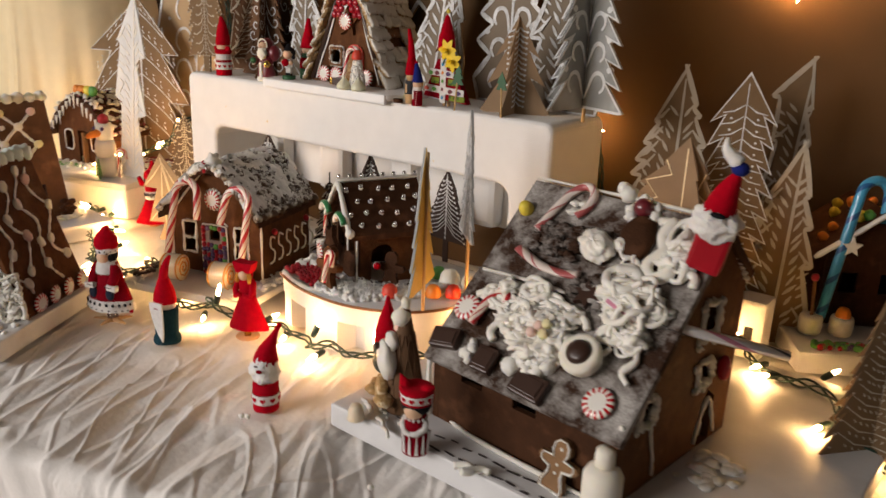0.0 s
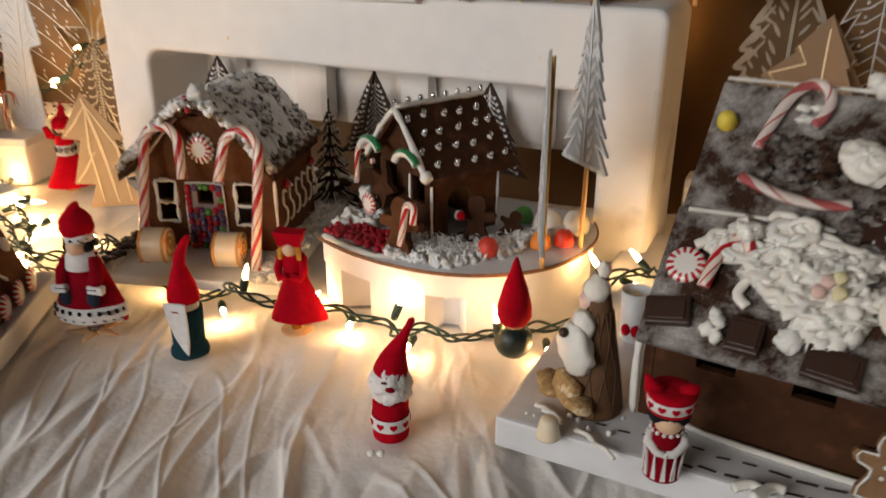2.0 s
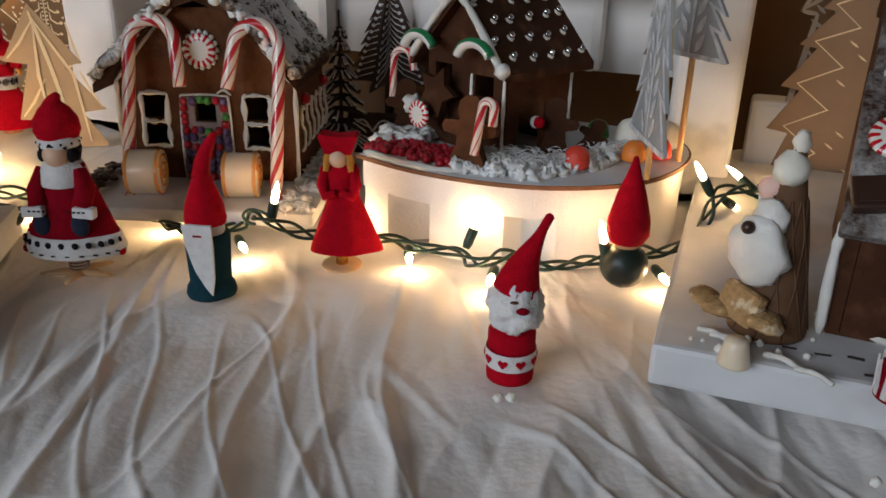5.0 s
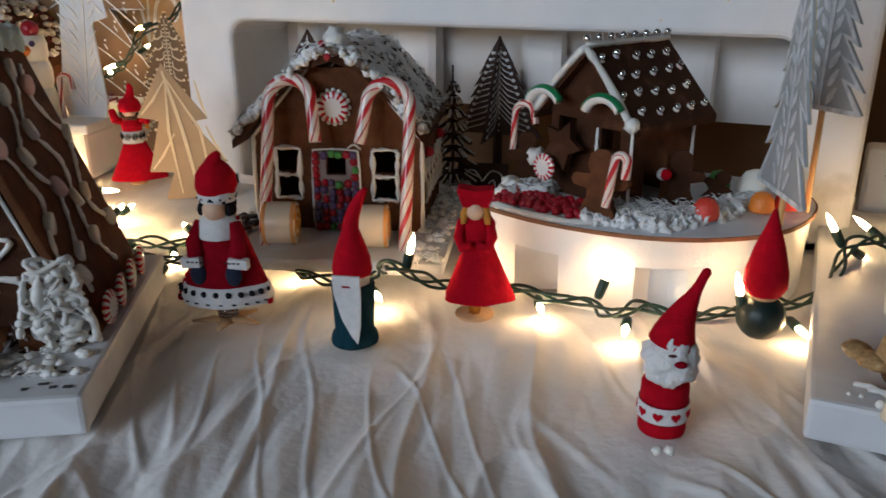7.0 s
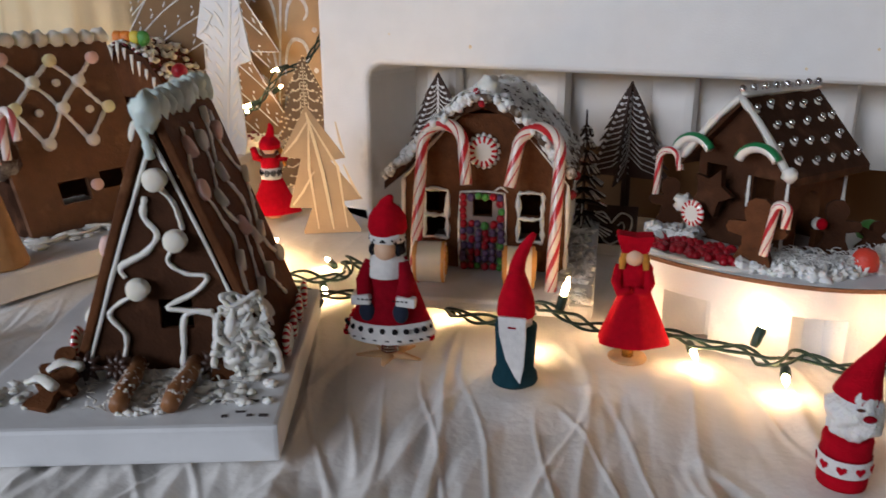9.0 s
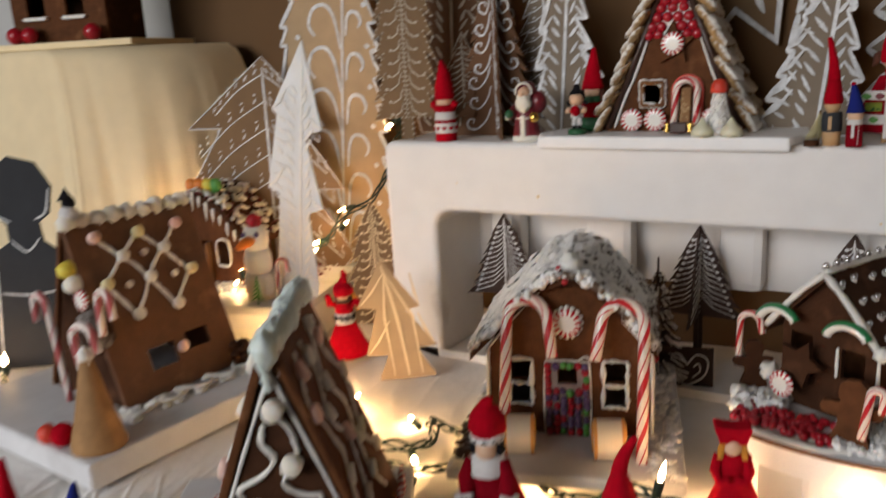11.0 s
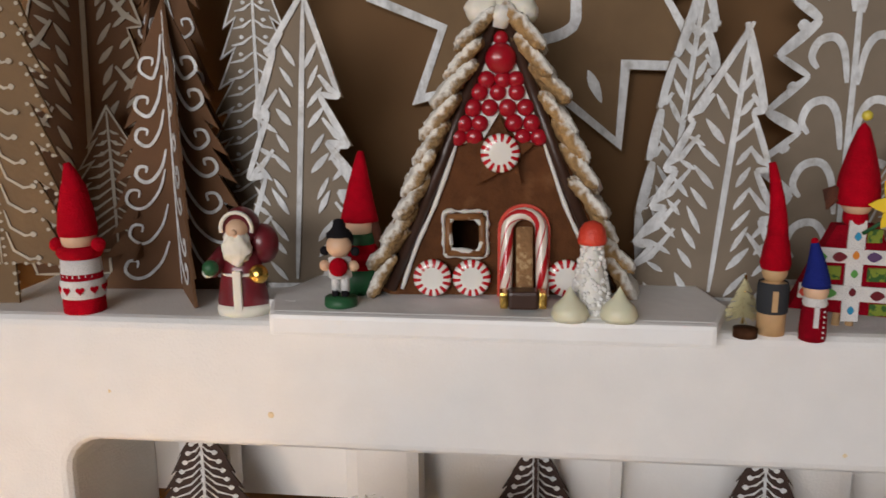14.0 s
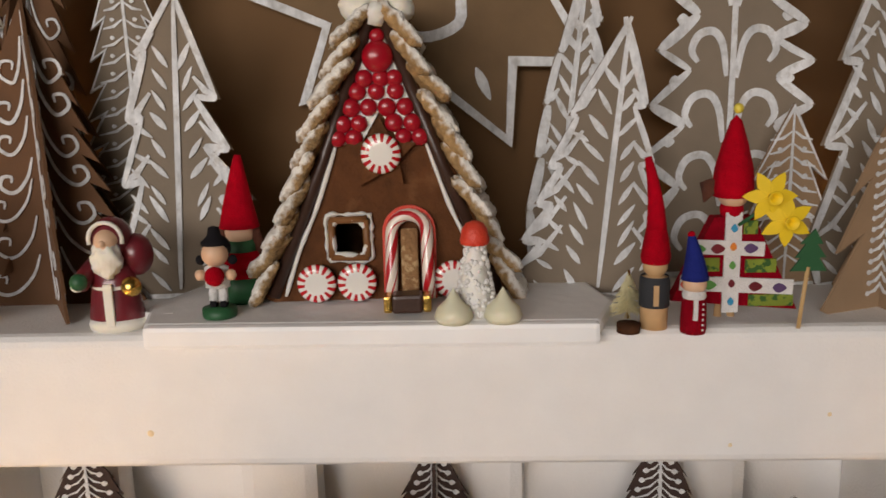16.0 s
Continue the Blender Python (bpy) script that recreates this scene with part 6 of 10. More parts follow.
# ---- the little house on the foam box, with its snowman ----
def house_box():
    rng = random.Random(61)
    F = pose(-0.455, -0.085, 0.0, 0, 0, 17)
    bx = thing("foam_box", "white foam box used as a plinth at the back", "foam box", F)
    part("box_body", Shape().box((-0.135, 0.115, 0.029), (0.25, 0.21, 0.060), bevel=0.006), M_FOAM, bx)
    part("box_lid", Shape().box((-0.135, 0.112, 0.0655), (0.275, 0.230, 0.012), bevel=0.003), M_BOARD, bx)
    z0 = 0.072
    H = F @ pose(-0.192, 0.100, z0) @ Matrix.Diagonal((1.13, 1.0, 1.40, 1.0))
    h = thing("gingerbread_house", "small gingerbread house with a snowy sprinkled roof and iced windows", "gingerbread house", H)
    a, L, hw, hr, t = 0.055, 0.090, 0.048, 0.098, 0.005
    gable = [(-a, 0), (a, 0), (a, hw), (0.03, 0.080), (0, hr - 0.006), (-0.03, 0.080), (-a, hw)]
    part("front_wall", wall_plate(gable, [rect(-0.010, 0.001, 0.008, 0.046), rect(-0.038, 0.020, -0.022, 0.044), rect(0.020, 0.020, 0.036, 0.044)], t), M_GINGER, h)
    part("back_wall", wall_plate(gable, [], t, L - t), M_GINGER, h)
    for sx in (-1, 1):
        part("side_wall", Shape().box((sx * (a - t / 2), L / 2, hw / 2), (t, L - 2 * t - .001, hw)), M_GINGER, h)
        o = [(0, hr), (sx * 0.034, 0.084), (sx * 0.070, 0.042), (sx * 0.070, 0.036), (sx * 0.032, 0.078), (0, hr - 0.006)]
        part("roof_slope", Shape().prism(o, -0.012, L + 0.01), M_GINGER_D, h)

        def on():
            k = rng.random()
            x, z = (0.034 * k / .4, hr - (hr - .084) * k / .4) if k < .4 else (0.034 + 0.036 * (k - .4) / .6, 0.084 - 0.042 * (k - .4) / .6)
            return (sx * x, rng.uniform(-0.012, L + 0.01), z + 0.002)
        tagged(part("roof_icing", snow_bits(rng, 120, on, 0.003, 0.006, amp=0.6), M_ICING, h), kind="stuff")
        tagged(part("red_sprinkle", snow_bits(rng, 150, on, 0.0012, 0.0028), M_MAROON, h, "dark red sprinkles"), kind="stuff")
        for i in range(9):
            k = i / 8
            x, z = 0.070 * k, hr - 0.056 * k ** 1.2
            part("icicle", Shape().tube([(sx * x, -0.013, z), (sx * x, -0.014, z - 0.006), (sx * x, -0.014, z - rng.uniform(0.010, 0.020))], [0.0024, 0.0020, 0.0005], 6), M_ICING, h)
    for x0, x1 in ((-0.038, -0.022), (0.020, 0.036)):
        part("window_icing", rough_line([(x0, -0.001, 0.020), (x1, -0.001, 0.020), (x1, -0.001, 0.044), (x0, -0.001, 0.044), (x0, -0.001, 0.021)], 0.0016, rng), M_ICING, h)
    part("door", Shape().box((0.010, -0.004, 0.023), (0.003, 0.018, 0.044)), M_CONE, h, "open wafer door")
    for x, mm in ((-0.016, M_GUM_O), (-0.005, M_GUM_O), (0.007, M_GUM_Y), (0.018, M_GUM_G)):
        gum(h, pose(x, 0.012, hr + 0.003, 0, 80, 0), mm, 0.85)
    s = snow_bits(rng, 150, lambda: (rng.uniform(-0.06, 0.15), rng.uniform(-0.045, 0.0) if rng.random() < .5 else rng.uniform(-0.04, 0.14), 0.001), 0.0015, 0.005, amp=0.6)
    tagged(part("strewn_icing", s, M_ICING, h), kind="stuff")
    s = snow_bits(rng, 90, lambda: (rng.uniform(0.05, 0.15), rng.uniform(-0.03, 0.12), 0.003), 0.001, 0.003)
    tagged(part("strewn_sprinkle", s, M_MAROON, h), kind="stuff")
    s = snow_bits(rng, 40, lambda: (rng.uniform(-0.06, 0.02), rng.uniform(-0.045, -0.02), 0.002), 0.0012, 0.0026)
    tagged(part("green_sprinkle", s, M_GUM_G, h), kind="stuff")
    # snowman of marshmallows: one plain mesh
    s = Shape().use(M_MARSH)
    for r, z, hh in ((0.0165, 0.0, 0.030), (0.0150, 0.028, 0.028), (0.0135, 0.055, 0.026)):
        s.lathe([(1e-5, z), (r * .85, z), (r, z + hh * .3), (r, z + hh * .7), (r * .85, z + hh), (1e-5, z + hh)], 18)
    s.use(M_GUM_O).tube([(0.0, -0.010, 0.068), (-0.004, -0.020, 0.066), (-0.008, -0.028, 0.063)], [0.006, 0.0055, 0.003], 10)
    s.use(M_REDCANDY).ball((0, 0, 0.087), 0.0085, 14, 9)
    s.use(M_GUM_P).ball((0.007, -0.011, 0.074), 0.003, 8, 6).ball((-0.008, -0.011, 0.074), 0.003, 8, 6)
    solo("snowman", s, M_MARSH, "marshmallow snowman with an orange nose and red cap", "snowman", F @ pose(-0.074, 0.036, z0) @ Matrix.Scale(1.22, 4))
    c = thing("candy_cane_ornament", "small red and white candy cane standing by the snowman", "candy cane", F @ pose(-0.050, 0.040, z0, 0, 0, 30), "small candy canes")
    part("stick", Shape().tube(cane_points(0.052, 0.007), 0.0028, 10), M_CANE, c)
    s = Shape()
    for i in range(5):
        s.tube([(0, 0, 0.012 + i * 0.005), (0.008 - i * 0.0012, -0.001, 0.006 + i * 0.006)], [0.0015, 0.0008], 5)
        s.tube([(0, 0, 0.012 + i * 0.005), (-0.008 + i * 0.0012, -0.001, 0.006 + i * 0.006)], [0.0015, 0.0008], 5)
    s.tube([(0, 0, 0), (0, 0, 0.038)], 0.0012, 6)
    solo("toy_tree", s, M_GUM_G, "tiny green candy tree beside the snowman", "tree ornament", F @ pose(-0.064, 0.006, z0))


house_box()


# ---- the A-frame house on the foam bridge ----
def house_aframe():
    rng = random.Random(71)
    F = pose(-0.016, 0.041, 0.0, 0, 0, 4)
    b = thing("house_board", "white paper-wrapped board on the foam bridge", "board", pose(-0.017, 0.0, SH_Z), "boards under the houses")
    bo = [(-0.136, -0.008), (0.128, -0.010), (0.142, 0.030), (0.125, 0.118), (-0.118, 0.122), (-0.148, 0.034)]
    vs = [(x, y, 0.0) for x, y in bo] + [(x, y, 0.0090) for x, y in bo]
    n = len(bo)
    sh = Shape().add(vs, [list(range(n - 1, -1, -1)), list(range(n, 2 * n))] + [(i, (i + 1) % n, n + (i + 1) % n, n + i) for i in range(n)])
    me = sh.mesh("slab")
    bm = bmesh.new()
    bm.from_mesh(me)
    bmesh.ops.bevel(bm, geom=bm.edges[:], offset=0.003, segments=2, profile=0.5, affect="EDGES")
    bm.to_mesh(me)
    bm.free()
    part("slab", me, M_PAPER, b)
    # the paper is rolled round the front edge and pinched to a point at one end
    part("wrapped_edge", Shape().box((-0.004, -0.0098, 0.0018), (0.262, 0.0075, 0.0140), pose(0, 0, 0, 0, 0, -0.4), bevel=0.0030), M_PAPER, b)
    part("paper_fold", Shape().prism([(-0.150, 0.0085), (-0.122, 0.0092), (-0.116, -0.002), (-0.128, -0.004)], -0.0150, -0.0125), M_PAPER, b, "", pose(-0.004, 0.004, 0, 0, 0, -12))
    z0 = SH_Z + 0.0092
    h = thing("gingerbread_house", "brown A-frame gingerbread house with frosted cereal roof and red candies", "gingerbread house", F @ pose(0, 0, z0, -1.5))
    a, H, L, t = 0.071, 0.175, 0.092, 0.006
    hole = rect(-0.030, 0.030, -0.013, 0.049)
    part("front_wall", wall_plate([(-a, 0), (a, 0), (0, H)], [hole], t), M_GINGER, h)
    part("back_wall", wall_plate([(-a, 0), (a, 0), (0, H)], [], t, L - t), M_GINGER, h)
    SL = math.hypot(a, H)
    ang = math.degrees(math.atan2(H, a))
    cer = []
    for k in range(6):
        # pillow of woven wheat: a rounded bar, ribbed lengthwise
        q = random.Random(k)
        s = Shape()
        nu, nv = 28, 22
        vs, fs = [], []
        for i in range(nv + 1):
            v = -1 + 2 * i / nv
            for j in range(nu):
                th = 2 * math.pi * j / nu
                e = (1 - abs(v) ** 7.0) ** 0.5 + 0.02
                rib = 1 + 0.34 * noise.noise(Vector((v * 3.0, math.cos(th) * 1.6, math.sin(th) * 1.6 + k * 5))) + 0.26 * noise.noise(Vector((v * 8.0, math.cos(th) * 4, math.sin(th) * 4 + k * 5))) + 0.22 * noise.noise(Vector((v * 15.0, math.cos(th) * 9, math.sin(th) * 9 + k * 7)))
                c, d = math.cos(th), math.sin(th)
                vs.append((0.0148 * v * (1 + 0.22 * noise.noise(Vector((math.cos(th) * 2, math.sin(th) * 2, k * 3.0)))), 0.0094 * math.copysign(abs(c) ** 0.40, c) * (0.55 + 0.45 * e) * (0.8 + 0.2 * rib), 0.0038 * math.copysign(abs(d) ** 0.65, d) * e * rib))
        for i in range(nv):
            for j in range(nu):
                a0, b0 = i * nu + j, i * nu + (j + 1) % nu
                fs.append((a0, b0, b0 + nu, a0 + nu))
        s.add(vs, fs, smooth=True)
        me2 = s.mesh("cereal_shingle")
        me2.materials.append(M_NUT)
        cer.append(me2)
    for sx in (-1, 1):
        M = Matrix.Translation((0, 0, H)) @ Matrix.Rotation(radians(sx * ang), 4, "Y") @ (Matrix() if sx > 0 else Matrix.Rotation(radians(180), 4, "Z"))
        part("roof_slope", Shape().box((SL / 2, sx * L / 2, 0.003), (SL, L, 0.006), bevel=0.001), M_GINGER, h, "", M)
        for i in range(10):
            for j in range(6):
                if sx > 0 and i in (5, 6) and j in (2, 3):
                    continue
                part("cereal_shingle", rng.choice(cer), M_NUT, h, m=M @ pose(0.014 + i * 0.0183 + rng.uniform(-.0015, .0015), sx * (-0.001 + j * 0.0183), 0.0100 + rng.uniform(-.0015, .0015), rng.uniform(-14, 14), -15 + rng.uniform(-12, 12), rng.uniform(-7, 7) * (4 if j == 0 else 1)) @ Matrix.Scale(rng.uniform(1.05, 1.28) if j == 0 else rng.uniform(0.97, 1.05), 4))
        if sx > 0:
            part("roof_window", Shape().box((0.10, 0.046, 0.0075), (0.028, 0.036, 0.004), bevel=0.001), M_PRETZEL, h, "", M)
        part("chocolate_stick", Shape().tube([(sx * 0.004, -0.002, H - 0.004), (sx * a * 0.5, -0.0025, H * 0.5), (sx * (a - 0.001), -0.002, 0.004)], 0.0038, 10), M_CHOC, h)
        part("stick_icing", rough_line([(sx * 0.0275, -0.002, H - 0.078), (sx * 0.0405, -0.0022, H * 0.34), (sx * 0.052, -0.002, 0.034), (sx * (a - 0.0085), -0.002, 0.004)], 0.0014, rng), M_ICING, h)
    # red candies on icing in the gable
    part("gable_icing", Shape().prism([(-0.031, 0.097), (-0.012, 0.097), (0.0, 0.117), (0.012, 0.097), (0.031, 0.097), (0.005, H - 0.012), (-0.005, H - 0.012)], -0.002, 0.0002), M_ICING, h)
    big = Shape().lathe([(1e-5, 0), (0.0035, 0), (0.0042, 0.001), (0.0038, 0.0024), (0.002, 0.0034), (1e-5, 0.0036)], 16).mesh("red_candy")
    big.materials.append(M_REDCANDY)
    for z, xs in ((0.1010, (-0.026, -0.0160, 0.0140, 0.0240)), (0.1095, (-0.0225, -0.0125, 0.0085, 0.0195)), (0.119, (-0.017, -0.0065, 0.0045, 0.0155)), (0.1285, (-0.013, -0.0015, 0.0100)), (0.1360, (-0.0085, 0.0015, 0.0095))):
        for x in xs:
            part("red_candy", big, M_REDCANDY, h, m=pose(x, -0.0018, z, 90 + rng.uniform(-8, 8), rng.uniform(-8, 8)) @ Matrix.Scale(rng.uniform(1.24, 1.38), 4))
    part("red_candy", big, M_REDCANDY, h, m=pose(0, -0.002, 0.1485, 90) @ Matrix.Scale(2.3, 4))
    part("red_candy", big, M_REDCANDY, h, m=pose(0, -0.002, 0.1605, 90) @ Matrix.Scale(1.1, 4))
    part("star_biscuit", Shape().prism(star_outline(0.0225, 0.50), -0.0055, -0.001), M_GINGER, h, "", pose(0, 0, 0.0905))
    mint(h, pose(0, -0.0055, 0.0915, 90), 1.0)
    for x in (-0.0425, -0.0175, 0.042):
        mint(h, pose(x, -0.004, 0.0125, 90), 1.0)
    # window of pretzel sticks
    for q in (((-0.033, 0.028), (-0.010, 0.0275)), ((-0.033, 0.051), (-0.010, 0.0515)), ((-0.0325, 0.028), (-0.032, 0.051)), ((-0.0105, 0.028), (-0.011, 0.051))):
        part("pretzel_stick", Shape().tube([(q[0][0], -0.003, q[0][1]), ((q[0][0] + q[1][0]) / 2, -0.0033, (q[0][1] + q[1][1]) / 2), (q[1][0], -0.003, q[1][1])], 0.0022, 8), M_PRETZEL, h)
    part("window_icing", rough_line([(-0.0305, -0.003, 0.0305), (-0.013, -0.003, 0.030), (-0.0128, -0.003, 0.0485), (-0.0305, -0.003, 0.0495), (-0.0306, -0.003, 0.031)], 0.0019, rng, wob=0.5), M_ICING, h)
    part("window_icing", rough_line([(-0.0352, -0.0015, 0.0262), (-0.022, -0.0015, 0.0252), (-0.0085, -0.0015, 0.0258), (-0.0080, -0.0015, 0.040), (-0.0086, -0.0015, 0.0535), (-0.022, -0.0015, 0.0542), (-0.0345, -0.0015, 0.0535), (-0.0352, -0.0015, 0.040), (-0.0352, -0.0015, 0.0266)], 0.0017, rng, wob=0.6), M_ICING, h)
    # arched door: red gummy arch, two canes, a biscuit bar
    dx = 0.0155
    part("gummy_arch", Shape().prism([(dx - 0.0165, 0)] + [(x, z) for x, z in arc(dx, 0.043, 0.0165, 180, 0, 14)] + [(dx + 0.0165, 0), (dx + 0.010, 0)] + [(x, z) for x, z in arc(dx, 0.043, 0.010, 0, 180, 12)] + [(dx - 0.010, 0)], -0.004, -0.001), M_GUM, h)
    P = [(dx - 0.0118, -0.016, 0.003), (dx - 0.0112, -0.011, 0.02), (dx - 0.0108, -0.007, 0.040)] + [(x, -0.006, z) for x, z in arc(dx, 0.043, 0.0108, 170, 10, 8)] + [(dx + 0.0108, -0.007, 0.040), (dx + 0.0110, -0.011, 0.02), (dx + 0.0112, -0.016, 0.003)]
    part("candy_cane", Shape().tube(P, 0.0040, 12), M_CANE, h)
    part("biscuit_bar", Shape().box((0, 0, 0.023), (0.0105, 0.006, 0.046), bevel=0.002), M_CRISP, h, "", pose(dx, -0.018, 0.001, -15))
    part("chocolate_step", Shape().box((dx - 0.002, -0.034, 0.006), (0.018, 0.015, 0.011), bevel=0.002), M_CHOC, h)
    for sx in (-1, 1):
        part("gold_end", Shape().box((dx - 0.002 + sx * 0.0115, -0.034, 0.006), (0.005, 0.014, 0.010), bevel=0.0015), M_GOLD, h)
    for x, y, z, r in ((0, 0.006, H + 0.012, 0.0125), (-0.0115, 0.004, H + 0.003, 0.0105), (0.0125, 0.004, H + 0.002, 0.0105), (0.001, 0.022, H + 0.010, 0.011), (0.0, 0.040, H + 0.008, 0.011), (0.0, 0.058, H + 0.008, 0.011), (0, 0.076, H + 0.008, 0.011)):
        part("ridge_marshmallow", blob(rng, r, (0, 0, 0), amp=0.22, flat=0.85, seg=16, rings=11), M_MARSH, h, "", pose(x, y, z))
    part("tip_icing", blob(rng, 0.007, (0, -0.004, H - 0.002), amp=0.5), M_ICING, h)
    # pearl tree with red gumdrop
    pt = thing("pearl_tree", "cone of white pearl sprinkles topped by a red gumdrop", "tree ornament", F @ pose(0.053, -0.040, z0))
    part("cone", Shape().lathe([(1e-5, 0), (0.012, 0), (0.010, 0.012), (0.006, 0.035), (1e-5, 0.046)], 16), M_ICING, pt)
    s = Shape()
    for _ in range(240):
        k = rng.random() ** 1.3
        an = rng.uniform(0, 6.28)
        r = 0.0125 * (1 - k * 0.62)
        s.ball((r * math.cos(an), r * math.sin(an), 0.002 + 0.042 * k), rng.uniform(0.0011, 0.0018), 6, 4)
    tagged(part("sprinkle", s, M_PEARL, pt, "white pearl sprinkles"), kind="stuff")
    gum(pt, pose(0, 0, 0.042), M_GUM, 0.95)
    for x, y in ((0.0395, -0.0535), (0.0675, -0.0545)):
        k = thing("kiss_candy", "pale speckled kiss-shaped candy at the foot of the tree", "candy", F @ pose(x, y, z0), "kiss candies")
        part("kiss", Shape().lathe([(1e-5, 0), (0.0095, 0), (0.0112, 0.003), (0.0095, 0.008), (0.0048, 0.0125), (0.0018, 0.0172), (1e-5, 0.0200)], 20), M_KISS, k)


M_KISS = mat("white_chocolate", (0.72, 0.70, 0.52), 0.4, 0.06, 60, 0.1, 200, spot=((0.12, 0.10, 0.08), 0.70, 0.73, 170), sss=0.2)
house_aframe()


# ---- the house with the blue cane, far right ----
def house_blue():
    rng = random.Random(81)
    F = pose(0.683, 0.197, 0.0, 0, 0, 33)
    b = board("white foam board under the house with the blue cane", F, 0.22, 0.20, 0.028, M_BOARD, (0.055, 0.045), 0.004)
    z0 = 0.0285
    h = thing("gingerbread_house", "dark gingerbread house with colourful sweets and a blue cane", "gingerbread house", F @ pose(0.055, 0.045, z0))
    a, L, hw, hr, t = 0.060, 0.10, 0.108, 0.150, 0.006
    gable = [(-a, 0), (a, 0), (a, hw), (0, hr), (-a, hw)]
    part("front_wall", wall_plate(gable, [rect(-0.038, 0.044, -0.016, 0.072), rect(0.012, 0.044, 0.034, 0.072)], t), M_GINGER_D, h)
    part("back_wall", wall_plate(gable, [], t, L - t), M_GINGER_D, h)
    for sx in (-1, 1):
        part("side_wall", Shape().box((sx * (a - t / 2), L / 2, hw / 2), (t, L - 2 * t - .001, hw)), M_GINGER_D, h)
        o = [(0, hr + 0.007), (sx * 0.080, hw - 0.012), (sx * 0.080, hw - 0.019), (0, hr)]
        part("roof_slope", Shape().prism(o, -0.014, L + 0.01), M_GINGER_D, h)
        part("verge_icing", rough_line([(0, -0.015, hr + 0.006), (sx * 0.04, -0.016, (hr + hw) / 2 - 0.004), (sx * 0.08, -0.015, hw - 0.014)], 0.004, rng), M_ICING, h)
        for i in range(9):
            k = 0.1 + 0.85 * rng.random()
            mm = rng.choice([M_GUM, M_GUM_G, M_GUM_Y, M_GUM_O])
            gum(h, pose(sx * 0.08 * k, rng.uniform(-0.012, L), hr + 0.007 - 0.061 * k, 0, sx * 37, 0), mm, rng.uniform(0.6, 0.9))
    part("marshmallow_star", Shape().prism(star_outline(0.013), -0.004, 0.002), M_MARSH, h, "", pose(-0.040, -0.020, 0.112))
    part("candy_cane", Shape().tube(cane_points(0.182, 0.019, drop=0.03), 0.0064, 14), M_CANE_B, h, "large blue striped candy cane", pose(-0.066, -0.030, 0.020, -6, 12, 10))
    for x, y, k in ((-0.078, -0.035, 0), (-0.040, -0.035, 1)):
        p = thing("marshmallow_pot", "toasted marshmallow pot holding a sweet on the board", "marshmallow", F @ pose(0.055 + x, 0.045 + y, z0), "marshmallow pots")
        part("pot", marsh_shape(0.0145, 0.024), M_MARSH, p)
        if k:
            gum(p, pose(0, 0, 0.022), M_GUM_O, 1.05)
        else:
            part("pretzel_stick", Shape().tube([(0, 0, 0.02), (-0.004, 0, 0.072)], 0.0024, 8), M_PRETZEL, p)
            part("red_candy", blob(rng, 0.005, (-0.004, 0, 0.074), amp=0.2), M_REDCANDY, p)
    for mm, nn in ((M_GUM_G, 60), (M_REDCANDY, 14), (M_GUM_P, 14)):
        s = Shape()
        for _ in range(nn):
            s.ball((rng.uniform(-0.035, 0.065), rng.uniform(-0.045, -0.028), z0 + 0.003), rng.uniform(0.003, 0.0045), 8, 6)
        solo("candy_gravel", s, mm, "small round sweets strewn along the board edge", "sweets", F, "strewn sweets", "stuff")


house_blue()

# ---- card trees ----
def tree_outline(h, w, tiers, notch=0.55, trunk=0.0, trunk_w=0.01, droop=0.3, top_w=0.0, rng=None, top=0.16, taper=0.90):
    """The right half of a saw-edged tree, from the top down."""
    R = [(top_w, h)]
    zb = trunk
    for i in range(tiers):
        k0, k1 = top + (1 - top) * i / tiers, top + (1 - top) * (i + 1) / tiers
        tip = w * (1 - taper + taper * (k0 + (k1 - k0) * 0.85)) * (1 + (rng.uniform(-.06, .06) if rng else 0))
        zt = h - (h - zb) * k1
        step = (h - zb) * (1 - top) / tiers
        R.append((tip, zt + step * 0.08))
        if i < tiers - 1:
            R.append((tip * notch + w * 0.03, zt + step * (0.10 + droop)))
    R.append((max(trunk_w * 1.3, w * 0.55), zb + (h - zb) * 0.02))
    if trunk > 0:
        R += [(trunk_w, zb + (h - zb) * 0.02), (trunk_w, 0.0)]
    else:
        R[-1] = (w * 0.9, 0.0)
    return R


